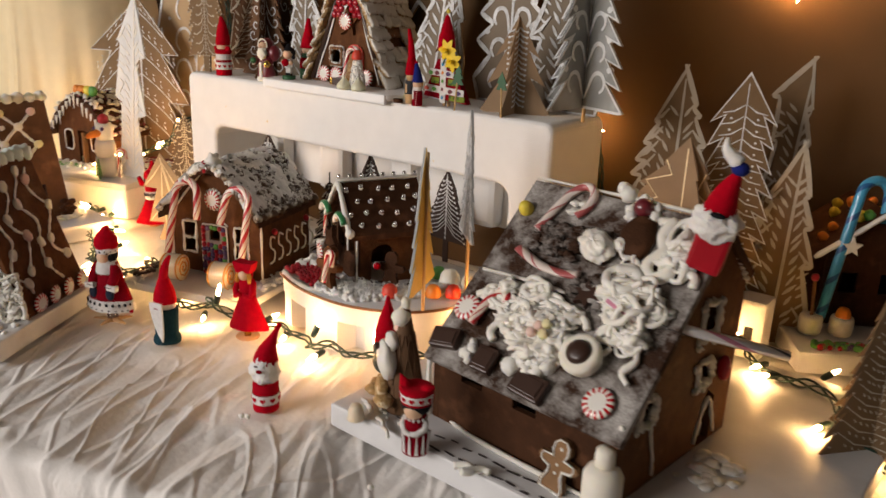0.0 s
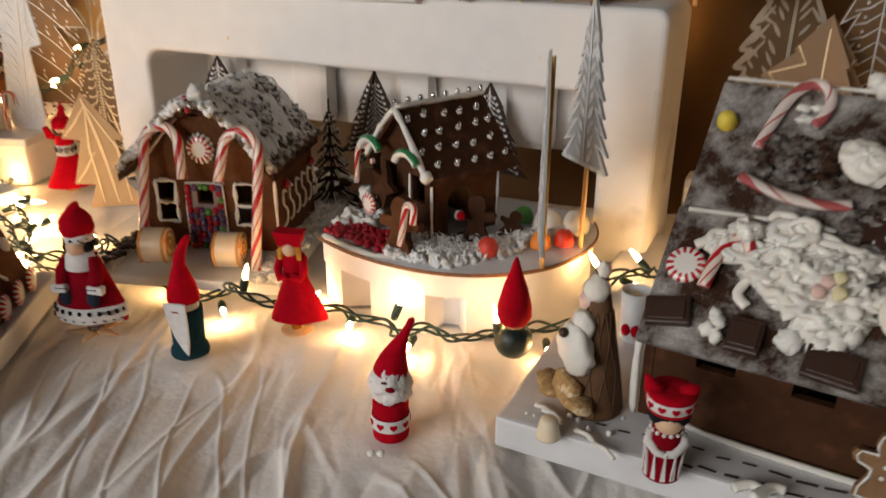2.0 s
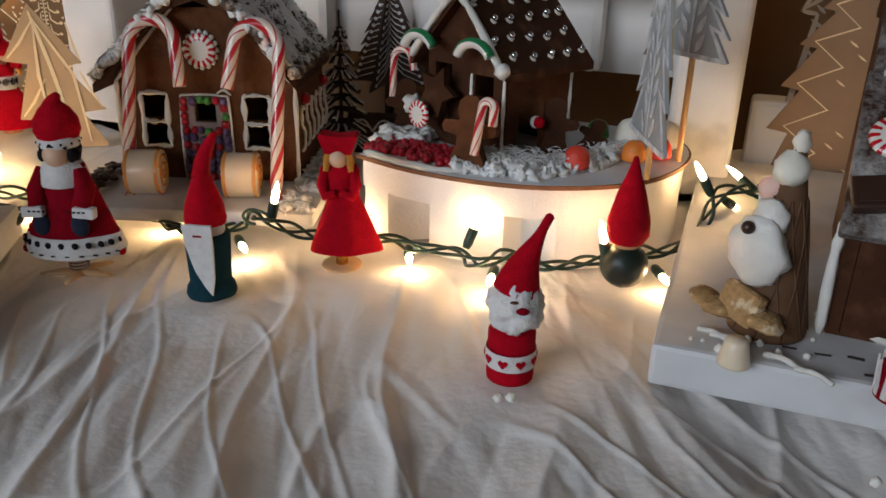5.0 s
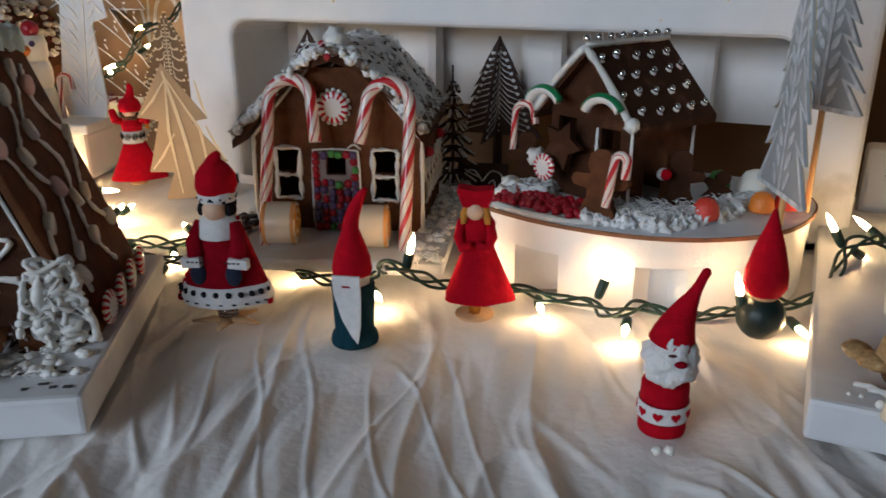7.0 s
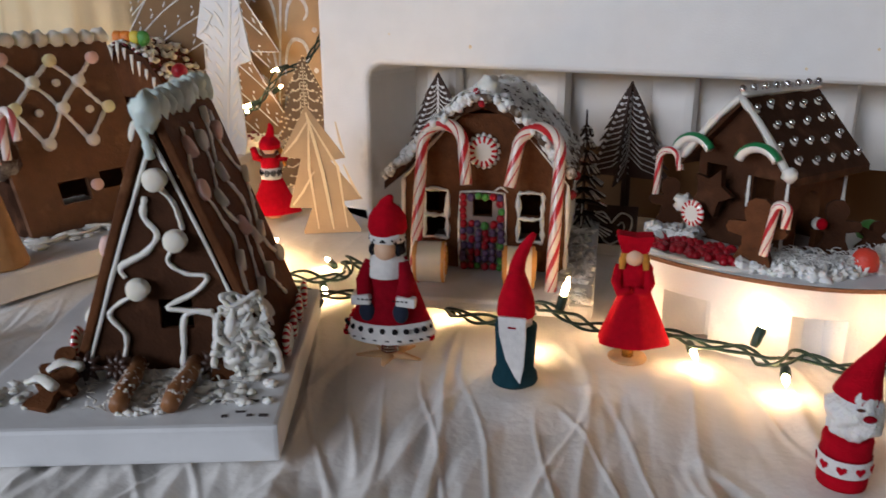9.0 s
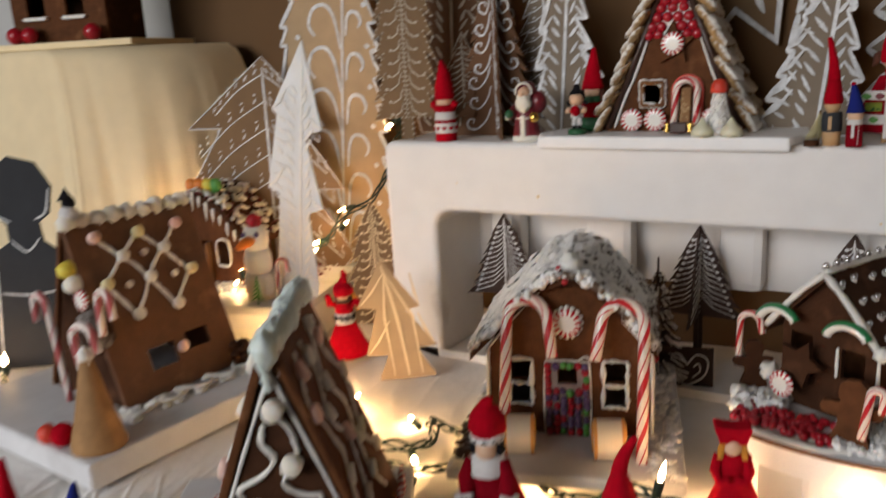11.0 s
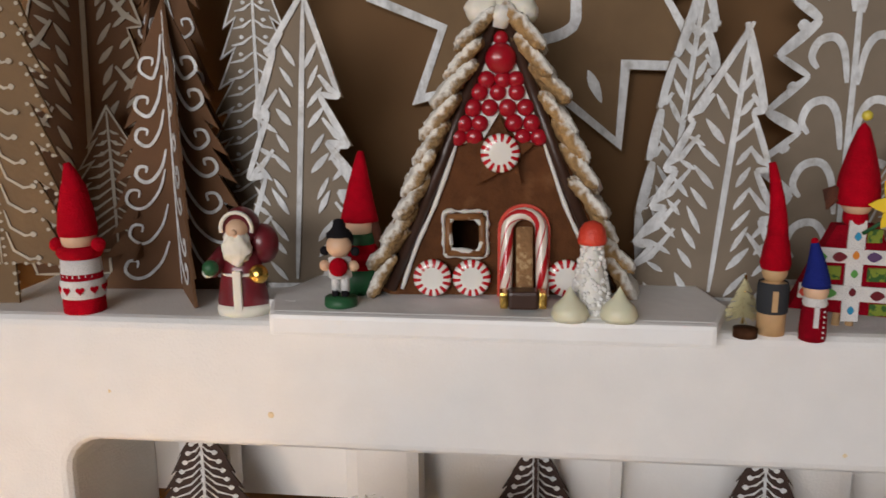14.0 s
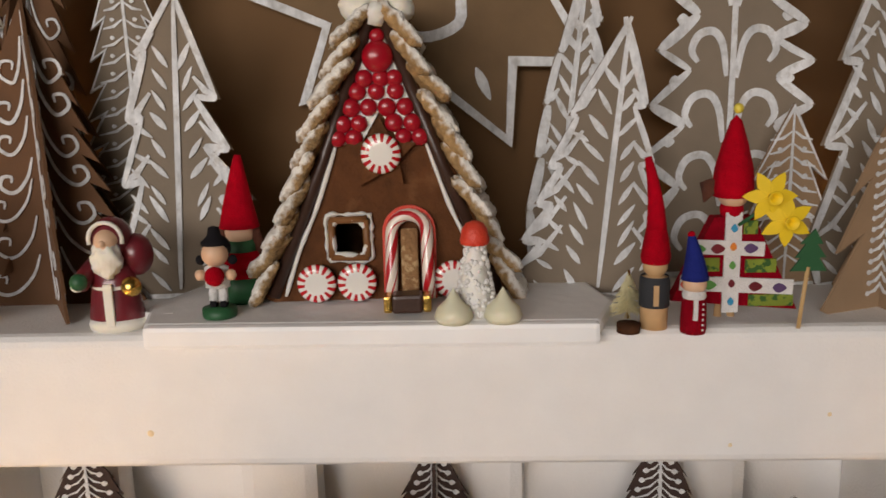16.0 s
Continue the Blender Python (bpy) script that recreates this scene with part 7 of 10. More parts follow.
def decorate(s, style, h, w, R, y, rng, m=None, zb=0.0, dens=1.0, sw=1.0, taper=0.90):
    """Brush strokes on a tree's face at depth y."""
    def rib(pts, width, depth, mm=None, taper=True):
        s.ribbon(pts, width * sw, depth, mm, taper)

    def dab(x, z, length, width, angle, depth, mm=None):
        s.drop(x, z, length * (0.5 + 0.5 * sw), width * sw, angle, depth, mm)
    stem = [(0, zb + 0.02 * h), (0.002 * h, zb + 0.4 * h), (0, h * 0.96)]

    def wid(z):
        return w * max(0.05, 1 - taper - 0.1 + (taper + 0.1) * (h - z) / (h - zb))
    if style in ("edge", "swirl"):
        o = [(x * 0.992, z) for x, z in R] + [(-x * 0.992, z) for x, z in R[::-1]]
        s.band(o[:-1] if R[0][0] == 0 else o, 0.0036 * sw, y, rng, m)
    if style == "edge":
        rib(stem, 0.0036, y, m)
        n = int(9 * dens)
        for i in range(n):
            z = zb + (h - zb) * (0.08 + 0.78 * i / n)
            for q in (1, -1):
                ww = wid(z) * 0.36
                dab(q * max(0.006, ww * 0.75), z, min(0.022, 0.012 + ww * 0.3), 0.0055, 90 - q * 28, y, m)
                if ww > 0.022:
                    dab(q * ww * 1.3, z - 0.004, 0.014, 0.005, 90 - q * 36, y, m)
    elif style == "veins":
        rib(stem, 0.003, y, m)
        n = int(16 * dens)
        for i in range(n):
            z = zb + (h - zb) * (0.05 + 0.84 * i / n)
            for q in (1, -1):
                ww = wid(z) * 0.72
                rib([(q * 0.002, z), (q * ww * 0.5, z + ww * 0.10), (q * ww, z + ww * 0.45)], 0.0022, y, m)
                for k in range(int(5 * dens)):
                    f = (k + 0.6) / 5
                    dab(q * ww * f, z + ww * (0.10 * f + 0.3 * f * f) - 0.006, 0.006, 0.0022, 90 - q * 35, y, m)
                dab(q * wid(z) * 0.80, z + 0.004, 0.0034, 0.0032, 0, y, m)
            dab(0, z + 0.004, 0.0042, 0.0042, 0, y, m)
    elif style == "branches":
        rib(stem, 0.0022, y, m)
        n = int(13 * dens)
        for i in range(n):
            z = zb + (h - zb) * (0.06 + 0.84 * i / n)
            for q in (1, -1):
                ww = wid(z) * 0.8
                rib([(q * 0.001, z + ww * 0.55), (q * ww * 0.45, z + ww * 0.16), (q * ww, z - ww * 0.02)], 0.0014, y, m)
                dab(q * ww, z - ww * 0.02, 0.0044, 0.0040, 0, y, m)
            dab(0, z, 0.0034, 0.0034, 0, y, m)
            dab(0, z + 0.006, 0.0028, 0.0028, 0, y, m)
    elif style == "curl":
        rib(stem, 0.0032, y, m)
        n = int(7 * dens)
        for i in range(n):
            z = zb + (h - zb) * (0.05 + 0.80 * i / n)
            for q in (1, -1):
                ww, r = wid(z) * rng.uniform(0.78, 0.92), rng.uniform(0.0052, 0.0072)
                low = z + rng.uniform(-.003, .003)
                P = [(0.14 * ww, low + r * 4.2), (0.26 * ww, low + r * 2.0), (0.48 * ww, low + r * 0.35), (0.68 * ww, low), (0.68 * ww + r, low + r * 0.8), (0.66 * ww + r * 0.7, low + r * 1.9), (0.66 * ww - r * 0.3, low + r * 1.9), (0.66 * ww - r * 0.2, low + r * 1.2)]
                rib([(q * p.x, p.y) for p in spline([(x, zz, 0) for x, zz in P], 3)], rng.uniform(0.0019, 0.0026), y, m)
    elif style == "drip":
        for k in range(int(46 * dens)):
            z = zb + (h - zb) * (0.02 + 0.94 * k / (46 * dens))
            for q in (1, -1):
                dab(q * 0.0024, z, 0.0026, 0.0022, 0, y, m)
        rib(stem, 0.0016, y, m)
        n = int(15 * dens)
        for i in range(n):
            z = zb + (h - zb) * (0.03 + 0.86 * i / n)
            for q in (1, -1):
                ww = wid(z) * rng.uniform(0.42, 0.62)
                rib([(q * 0.005, z + ww * 0.75), (q * ww * 0.35, z + ww * 0.25), (q * ww * 0.75, z), (q * ww, z + 0.001)], 0.0020, y, m)
                dab(q * ww, z + 0.001, 0.0044, 0.0040, 0, y, m)
        for i in range(len(R) - 1):
            (xa, za), (xb, zb2) = R[i], R[i + 1]
            c = max(1, int(math.hypot(xb - xa, zb2 - za) / 0.0062))
            for k in range(c):
                f = k / c
                for q in (1, -1):
                    dab(q * (xa + (xb - xa) * f) * 0.95, za + (zb2 - za) * f, 0.0028, 0.0026, 0, y, m)
    elif style == "stemdash":
        n = int(15 * dens)
        for i in range(n):
            z = zb + (h - zb) * (0.08 + 0.82 * i / n)
            for q in (1, -1):
                rib([(q * 0.0015, z + 0.006), (q * 0.006, z + 0.0015), (q * 0.0115, z)], 0.0024, y, m)
                dab(q * 0.0115, z, 0.0036, 0.0034, 0, y, m)
    elif style == "fir":
        o = [(x * 0.985, z) for x, z in R] + [(-x * 0.985, z) for x, z in R[::-1]]
        s.band(o[:-1] if R[0][0] == 0 else o, 0.0020 * sw, y, rng, m)
        rib(stem, 0.0026, y, m)
        n = int(11 * dens)
        for i in range(n):
            z = zb + (h - zb) * (0.08 + 0.80 * i / n)
            for q in (1, -1):
                ww = wid(z) * 0.72
                rib([(q * 0.001, z + ww * 0.42), (q * ww * 0.5, z + ww * 0.10), (q * ww, z)], 0.0021, y, m)
                dab(q * ww * 0.6, z - 0.006, 0.0034, 0.003, 0, y, m)
    elif style == "swirl":
        rib(stem, 0.0062, y, m)
        n = int(6 * dens)
        for i in range(n):
            z = zb + (h - zb) * (0.08 + 0.72 * i / n)
            for q in (1, -1):
                ww = wid(z) * 0.62
                r = max(0.010, ww * 0.28)
                P = [(q * 0.003, z - r), (q * ww * 0.25, z + r * 0.4)]
                P += [(q * (ww * 0.6 + r * math.cos(radians(160 - 38 * k))), z + r * 0.7 + r * math.sin(radians(160 - 38 * k))) for k in range(7)]
                rib([(p.x, p.y) for p in spline([(x, zz, 0) for x, zz in P], 3)], 0.0062, y, m)
                dab(q * ww * 1.05, z + r * 2.1, 0.010, 0.010, 0, y, m)


def card_tree(label, x, y, z, h, w, tiers, style, card, yaw=0.0, cross=True, trunk=0.02, paint=None, seed=1, sticks=0.0, both=True, lean=0.0, notch=0.55, trunk_w=0.008, group="card trees", thick=0.002, dens=1.0, droop=0.3, top=0.16, cyaw=90, sw=1.0, taper=0.90, stick_top=0.5):
    """A saw-edged card tree: one panel, or two slotted crosswise, with white strokes."""
    rng = random.Random(seed)
    t = thing("card_tree", label, "tree ornament", pose(x, y, z, lean, 0, yaw), group)
    R = tree_outline(h, w, tiers, notch, trunk, trunk_w, rng=rng, droop=droop, top=top, taper=taper)
    o = [(px, pz) for px, pz in R] + [(-px, pz) for px, pz in R[::-1]]
    if R[0][0] == 0:
        o = o[:-1]
    for i in range(2 if cross else 1):
        M = Matrix.Rotation(radians(cyaw * i), 4, "Z")
        if i == 0:
            p = part("panel", Shape().prism(o, -thick / 2, thick / 2, M), card, t)
            s = Shape()
            decorate(s, style, h, w, R, -thick / 2 - 0.0007, rng, M, trunk, dens, sw, taper)
            if both:
                decorate(s, style, h, w, R, thick / 2 + 0.0002, rng, M, trunk, dens, sw, taper)
            tagged(part("painted_stroke", s, paint or M_PAINT, p, "white painted strokes"), kind="stuff")
        else:
            for q in (1, -1):
                half = [(q * px, pz) for px, pz in R] + [(q * 0.0016, 0.0), (q * 0.0016, h * 0.995)]
                half[0] = (q * 0.0016, h * 0.998)
                p = part("cross_panel", Shape().prism(half[:-1], -thick / 2, thick / 2, M), card, t)
                s = Shape()
                R2 = [(px, pz) for px, pz in R]
                full = Shape()
                decorate(full, style, h, w, R2, -thick / 2 - 0.0007, rng, None, trunk, dens, sw, taper)
                decorate(full, style, h, w, R2, thick / 2 + 0.0002, rng, None, trunk, dens, sw, taper)
                for f in full.f:
                    cx = sum(full.v[k][0] for k in f) / len(f)
                    if cx * q > 0.001:
                        s.add([full.v[k] for k in f], [list(range(len(f)))], M)
                tagged(part("painted_stroke", s, paint or M_PAINT, p, "white painted strokes"), kind="stuff")
    if sticks:
        part("stick", Shape().tube([(0, 0.0028, -sticks), (0, 0.0028, h * stick_top)], 0.0023, 8), M_STICK, t, "thin bamboo stick")
    return t


def saw(tips, depth, up, top, base, slant=0.0):
    """One side of a hand-cut tree from the apex down: long teeth at the tips, notches cut back towards the stem."""
    out, (px, pz) = [], top
    for i, (x, z) in enumerate(tips):
        out.append((x, z))
        if i < len(tips) - 1:
            nx, nz = tips[i + 1]
            out.append((slant * z + (x - slant * z) * depth + (nx - slant * nz) * 0.08, z - (z - nz) * (0.12 - up)))
    out.append(base)
    return out


def axis_at(apex, zz):
    return apex[0] * zz / apex[1]


def cut_tree(label, x, y, z, apex, left, right, card, yaw=0.0, lean=0.0, cross=0.0, style="leaf", edge=0.0045, depth=0.62, up=0.1, paint=None, seed=1, base=(0.85, 0.85), sticks=0.0, group="card trees", hooks=5, slotted=False):
    """A crooked hand-cut card tree: each side has its own teeth, given by their tips; broad painted edges and dabs."""
    rng = random.Random(seed)
    t = thing("card_tree", label, "tree ornament", pose(x, y, z, lean, 0, yaw), group)
    slant = apex[0] / apex[1] if slotted else 0.0
    R = saw(right, depth, up, apex, (right[-1][0] * base[1], 0.0), slant)
    Lf = saw(left, depth, up, apex, (left[-1][0] * base[0], 0.0), slant)
    o = [apex] + R + Lf[::-1]
    p = part("panel", Shape().prism(o, -0.001, 0.001), card, t)
    s = Shape()
    yy = -0.0018
    if edge:
        for i in range(len(o)):
            a, b = Vector(o[i]), Vector(o[(i + 1) % len(o)])
            if (b - a).length < 0.004:
                continue
            inward = Vector((axis_at(apex, (a.y + b.y) / 2), (a.y + b.y) / 2)) - (a + b) / 2
            inward = inward.normalized() * edge * 0.45 if inward.length > 1e-6 else Vector((0, 0))
            c = (a + b) / 2 + inward * rng.uniform(0.8, 1.5)
            s.ribbon([(q.x, q.y) for q in spline([(*(a + inward), 0), (*c, 0), (*(b + inward), 0)], 4)], edge * rng.uniform(0.75, 1.35), yy - 0.00013 * (i % 5))
    h = apex[1]

    def half(side, zz):
        pts = [apex] + side
        for (xa, za), (xb, zb) in zip(pts[:-1], pts[1:]):
            if za >= zz >= zb:
                return xa + (xb - xa) * (za - zz) / max(1e-6, za - zb)
        return pts[-1][0]
    stem = [(0.0, h * 0.03), (apex[0] * 0.45 + 0.001, h * 0.5), (apex[0], h * 0.95)]
    axis = lambda zz: apex[0] * zz / h
    s.ribbon([(q.x, q.y) for q in spline([(a, b, 0) for a, b in stem], 5)], 0.0040, yy)
    if style == "leaf":
        n = max(6, int(h / 0.018))
        for i in range(n):
            zz = h * (0.07 + 0.80 * i / n) + rng.uniform(-.003, .003)
            for side, q in ((right, 1), (left, -1)):
                w = half(side, zz) - axis(zz)
                s.drop(axis(zz) + w * 0.34, zz, rng.uniform(0.015, 0.022), rng.uniform(0.0034, 0.0050), 90 - q * rng.uniform(26, 46), yy)
                if abs(w) > 0.034:
                    s.drop(axis(zz) + w * 0.68, zz - 0.006, rng.uniform(0.012, 0.018), 0.0036, 90 - q * rng.uniform(36, 60), yy)
        # broad dry strokes along the teeth
        for side, q in ((right, 1), (left, -1)):
            for tx, tz in side:
                w = tx - axis(tz)
                s.ribbon([(tx - w * 0.05, tz + 0.002), (tx - w * 0.30, tz + abs(w) * 0.20), (tx - w * 0.55, tz + abs(w) * 0.52)], 0.0046, yy - 0.0004)
    elif style == "hook":
        for i in range(hooks):
            zz = h * (0.10 + 0.78 * i / hooks)
            for side, q in ((right, 1), (left, -1)):
                w = abs(half(side, zz) - axis(zz)) * 0.62
                r = max(0.009, w * 0.34)
                P = [(0.10 * w, zz - r * 1.6), (0.20 * w, zz + r * 0.3), (0.20 * w + r * 0.6, zz + r * 1.15), (0.20 * w + r * 1.5, zz + r * 0.95), (0.20 * w + r * 1.9, zz), (0.20 * w + r * 1.5, zz - r * 0.7)]
                s.ribbon([(axis(zz) + q * b.x, b.y) for b in spline([(a, c, 0) for a, c in P], 4)], 0.0056, yy)
                s.drop(axis(zz) + q * (w * 1.05), zz + r * 1.9, 0.0085, 0.0085, 0, yy)
    elif style == "lines":
        for side, q in ((right, 1), (left, -1)):
            for k in range(7):
                zz = h * (0.92 - 0.125 * k)
                w = half(side, max(0.01, zz - 0.05)) * 0.86
                P = [(p2.x, p2.y) for p2 in spline([(axis(zz), zz, 0), (w * 0.5, zz - abs(w) * 0.30, 0), (w, zz - abs(w) * 0.72, 0)], 6)]
                s.ribbon(P, 0.0018, yy, None, False)
                for a, b in P[2::2]:
                    s.drop(a, b + 0.009, 0.010, 0.0026, 90 + q * 30, yy)
                    s.drop(a, b + 0.018, 0.0034, 0.0034, 0, yy)
    elif style == "zigzag":
        for side in (right, left):
            P = []
            for (tx, tz), (nx, nz) in zip(side[:-1], side[1:]):
                P += [(tx * 0.86, tz + 0.004), (tx * 0.56, tz - (tz - nz) * 0.45)]
            s.ribbon(P + [(side[-1][0] * 0.84, side[-1][1] + 0.004)], 0.0022, yy, None, False)
            for k in range(14):
                zz = h * (0.03 + 0.045 * k)
                w = half(side, zz)
                s.drop(axis(zz) + (w - axis(zz)) * rng.uniform(0.18, 0.52), zz, 0.010, 0.0020, 90 - math.copysign(55, w), yy)
    elif style == "long":
        for side in (right, left):
            s.ribbon([(axis(h * 0.9), h * 0.9), (side[0][0] * 0.45, h * 0.52), (side[-1][0] * 0.50, h * 0.04)], 0.0034, yy)
            for tx, tz in side[:-1]:
                s.ribbon([(tx * 0.92, tz + 0.003), (tx * 0.68, tz + 0.018), (tx * 0.40, tz + 0.042)], 0.0030, yy)
    tagged(part("painted_stroke", s, paint or M_PAINT, p, "white painted strokes"), kind="stuff")
    if cross:
        if slotted:
            # half a panel, hinged on the slanting spine
            c, d = math.cos(radians(cross)), math.sin(radians(cross))
            hinge = Matrix(((c, -d, apex[0] / h, 0), (d, c, 0, 0), (0, 0, 1, 0), (0, 0, 0, 1)))
            flap = [(0.0, h)] + [(a - axis(b), b) for a, b in R] + [(0.0, 0.0)]
            part("cross_panel", Shape().prism(flap, -0.0009, 0.0009, hinge), card, t)
        else:
            part("cross_panel", Shape().prism(o, -0.0009, 0.0009, pose(0, 0, 0, 0, 0, cross)), card, t)
    if sticks:
        part("stick", Shape().tube([(0, 0.0028, -sticks), (0, 0.0028, h * 0.5)], 0.0023, 8), M_STICK, t, "thin bamboo stick")
    return t


# on the foam bridge
Zs = SH_Z
card_tree("grey-brown columnar card tree with white drips and dotted edges", -0.346, 0.026, Zs, 0.300, 0.047, 10, "drip", M_KRAFT_M, 6, cross=False, paint=M_CREAM_D, trunk=0.022, seed=2, notch=0.66, taper=0.30, top=0.10)
card_tree("dark brown card tree with white hooked curls, two crossed panels", -0.243, 0.072, Zs, 0.200, 0.062, 9, "curl", M_KRAFT_C, 4, trunk=0.0, seed=3, notch=0.66, taper=0.80, cyaw=118)
card_tree("tall dark brown card tree with white curls and dots behind others", -0.262, 0.118, Zs, 0.330, 0.058, 9, "curl", M_KRAFT_C, -10, trunk=0.02, seed=4, cross=True)
card_tree("small brown card tree with thin white fir lines behind the tomte", -0.300, 0.092, Zs, 0.130, 0.048, 6, "fir", M_KRAFT_C, 14, trunk=0.02, seed=5, cross=False, paint=M_CREAM_D)
cut_tree("dark grey-brown card tree with large white dashes in the back row", -0.330, 0.112, Zs, (0.010, 0.290), [(-0.030, 0.225), (-0.042, 0.165), (-0.050, 0.10), (-0.055, 0.03)], [(0.042, 0.235), (0.050, 0.185), (0.056, 0.130), (0.060, 0.08), (0.064, 0.025)], M_KRAFT_C, 8, edge=0.0018, seed=61, depth=0.7, paint=M_CREAM_D)
card_tree("grey card tree with thin white drooping lines", -0.197, 0.118, Zs, 0.285, 0.050, 10, "fir", M_GREYCARD, 5, trunk=0.03, seed=6, cross=False, dens=1.6)
cut_tree("grey card tree with broad white painted edges and long teeth", -0.162, 0.085, Zs, (0.012, 0.207), [(-0.018, 0.163), (-0.028, 0.121), (-0.035, 0.078), (-0.040, 0.030)], [(0.037, 0.134), (0.043, 0.101), (0.056, 0.067), (0.064, 0.030)], M_GREYCARD, 0, edge=0.0052, depth=0.52, up=0.2, seed=7)
cut_tree("grey card tree with white brushed edges leaning beside the A-frame", 0.122, 0.075, Zs, (0.018, 0.180), [(-0.020, 0.119), (-0.034, 0.087), (-0.042, 0.062), (-0.052, 0.038), (-0.056, 0.018)], [(0.032, 0.125), (0.037, 0.087), (0.043, 0.055), (0.047, 0.022)], M_GREYCARD, 0, lean=-3, seed=8, depth=0.66)
cut_tree("narrow grey card tree with broad white edges in the back row", 0.098, 0.128, Zs, (0.022, 0.225), [(0.002, 0.160), (-0.008, 0.125), (-0.014, 0.088), (-0.020, 0.050)], [(0.034, 0.180), (0.036, 0.150), (0.038, 0.110), (0.040, 0.050)], M_GREYCARD, 4, seed=9, depth=0.7, edge=0.006)
cut_tree("tall grey card tree with white hooks, dots and brushed teeth", 0.220, 0.128, Zs, (0.0, 0.280), [(-0.030, 0.235), (-0.044, 0.197), (-0.052, 0.160), (-0.057, 0.122), (-0.062, 0.085), (-0.066, 0.030)], [(0.030, 0.240), (0.044, 0.205), (0.052, 0.176), (0.058, 0.151), (0.059, 0.121), (0.062, 0.085), (0.066, 0.030)], M_GREYCARD, -2, style="hook", edge=0.0062, depth=0.50, up=-0.25, seed=10)
card_tree("brown card tree outlined with thin white fir lines behind the dolls", 0.252, 0.095, Zs, 0.123, 0.040, 3, "fir", M_KRAFT, 6, trunk=0.0, seed=11, cross=False, notch=0.45, taper=0.55)
card_tree("brown kraft card tree with raised white dashes along its stem", 0.290, 0.040, Zs, 0.122, 0.046, 3, "stemdash", M_KRAFT, 22, trunk=0.0, seed=12, notch=0.42, taper=0.60, cyaw=78)
cut_tree("tall kraft card tree with white leaf dabs on the bridge", 0.322, 0.105, Zs, (0.004, 0.270), [(-0.032, 0.205), (-0.044, 0.150), (-0.052, 0.095), (-0.058, 0.030)], [(0.034, 0.205), (0.046, 0.150), (0.054, 0.095), (0.058, 0.030)], M_GREYCARD, 12, seed=13, depth=0.6)
card_tree("large silver-painted card tree with faint swirls on bamboo sticks", 0.386, 0.046, Zs + 0.018, 0.30, 0.074, 10, "swirl", M_SILVERCARD, -22, cross=True, trunk=0.0, seed=14, sticks=0.018, cyaw=-72, paint=M_FROST, sw=0.8, taper=0.7)
# in the opening under the bridge
for k, (x, y, yw) in enumerate(((-0.236, 0.066, 10), (0.010, 0.066, 0), (0.166, 0.066, -6))):
    card_tree("dark chocolate card tree with thin white branch lines in the opening", x, y, 0.0, 0.178, 0.052, 7, "branches", M_KRAFT_B, yw, cross=(k == 1), trunk=0.068, seed=20 + k, group="dark trees under the bridge", trunk_w=0.005, notch=0.72)
# left corner
cut_tree("pale kraft card tree with long cream strokes, two crossed panels", -0.296, -0.083, 0.0, (-0.026, 0.151), [(-0.057, 0.094), (-0.050, 0.033), (-0.035, 0.004)], [(0.017, 0.090), (0.035, 0.040), (0.032, 0.004)], M_KRAFT_L, 38, cross=74, slotted=True, style="long", edge=0.0, depth=0.36, up=0.06, seed=30, paint=M_CREAM, base=(1.0, 1.0))
card_tree("grey-brown card tree with fine white drips behind the small doll", -0.405, 0.012, 0.0, 0.196, 0.056, 5, "drip", M_KRAFT_M, 18, trunk=0.02, seed=31, dens=0.8, cross=False, paint=M_CREAM, taper=0.6)
cut_tree("very tall pale kraft card tree with white hooks and sawn edge", -0.560, 0.138, 0.0, (0.050, 0.630), [(-0.020, 0.520), (-0.055, 0.470), (-0.076, 0.431), (-0.079, 0.404), (-0.088, 0.330), (-0.094, 0.240), (-0.098, 0.12)], [(0.085 + 0.028 * k / 13, 0.545 - 0.039 * k) for k in range(14)], M_KRAFT_L, 8, style="hook", edge=0.0055, depth=0.76, up=0.12, seed=32, hooks=8)
cut_tree("wide brown card tree with curved white lines, dashes and dots", -0.634, 0.072, 0.0725, (0.006, 0.318), [(-0.132, 0.214), (-0.142, 0.120), (-0.148, 0.020)], [(0.100, 0.214), (0.122, 0.120), (0.132, 0.020)], M_KRAFT_M, 14, style="lines", edge=0.0016, depth=0.48, up=0.12, seed=33)
cut_tree("slender frosted white film tree with pale leaf dabs, leaning", -0.488, -0.046, 0.0725, (0.037, 0.333), [(-0.018, 0.250), (-0.036, 0.148), (-0.036, 0.020)], [(0.055, 0.222), (0.046, 0.120), (0.030, 0.020)], M_FROST, 6, seed=34, edge=0.0, depth=0.45, up=0.05, paint=M_ICING)
# right side
cut_tree("tan card tree with broad pale brushed edges against the backdrop", 0.471, 0.143, 0.0, (0.004, 0.350), [(-0.030, 0.277), (-0.041, 0.248), (-0.049, 0.225), (-0.053, 0.206), (-0.057, 0.165), (-0.058, 0.05)], [(0.024, 0.300), (0.030, 0.286), (0.040, 0.250), (0.050, 0.205), (0.056, 0.160), (0.060, 0.05)], M_KRAFT_M, 18, seed=40, edge=0.0050, depth=0.66, paint=M_CREAM_D)
card_tree("brown columnar card tree with thin white outline and drooping lines", 0.555, 0.140, 0.0, 0.348, 0.050, 9, "fir", M_KRAFT_M, 20, trunk=0.05, seed=41, dens=1.6, cross=False, taper=0.25, notch=0.55, top=0.12)
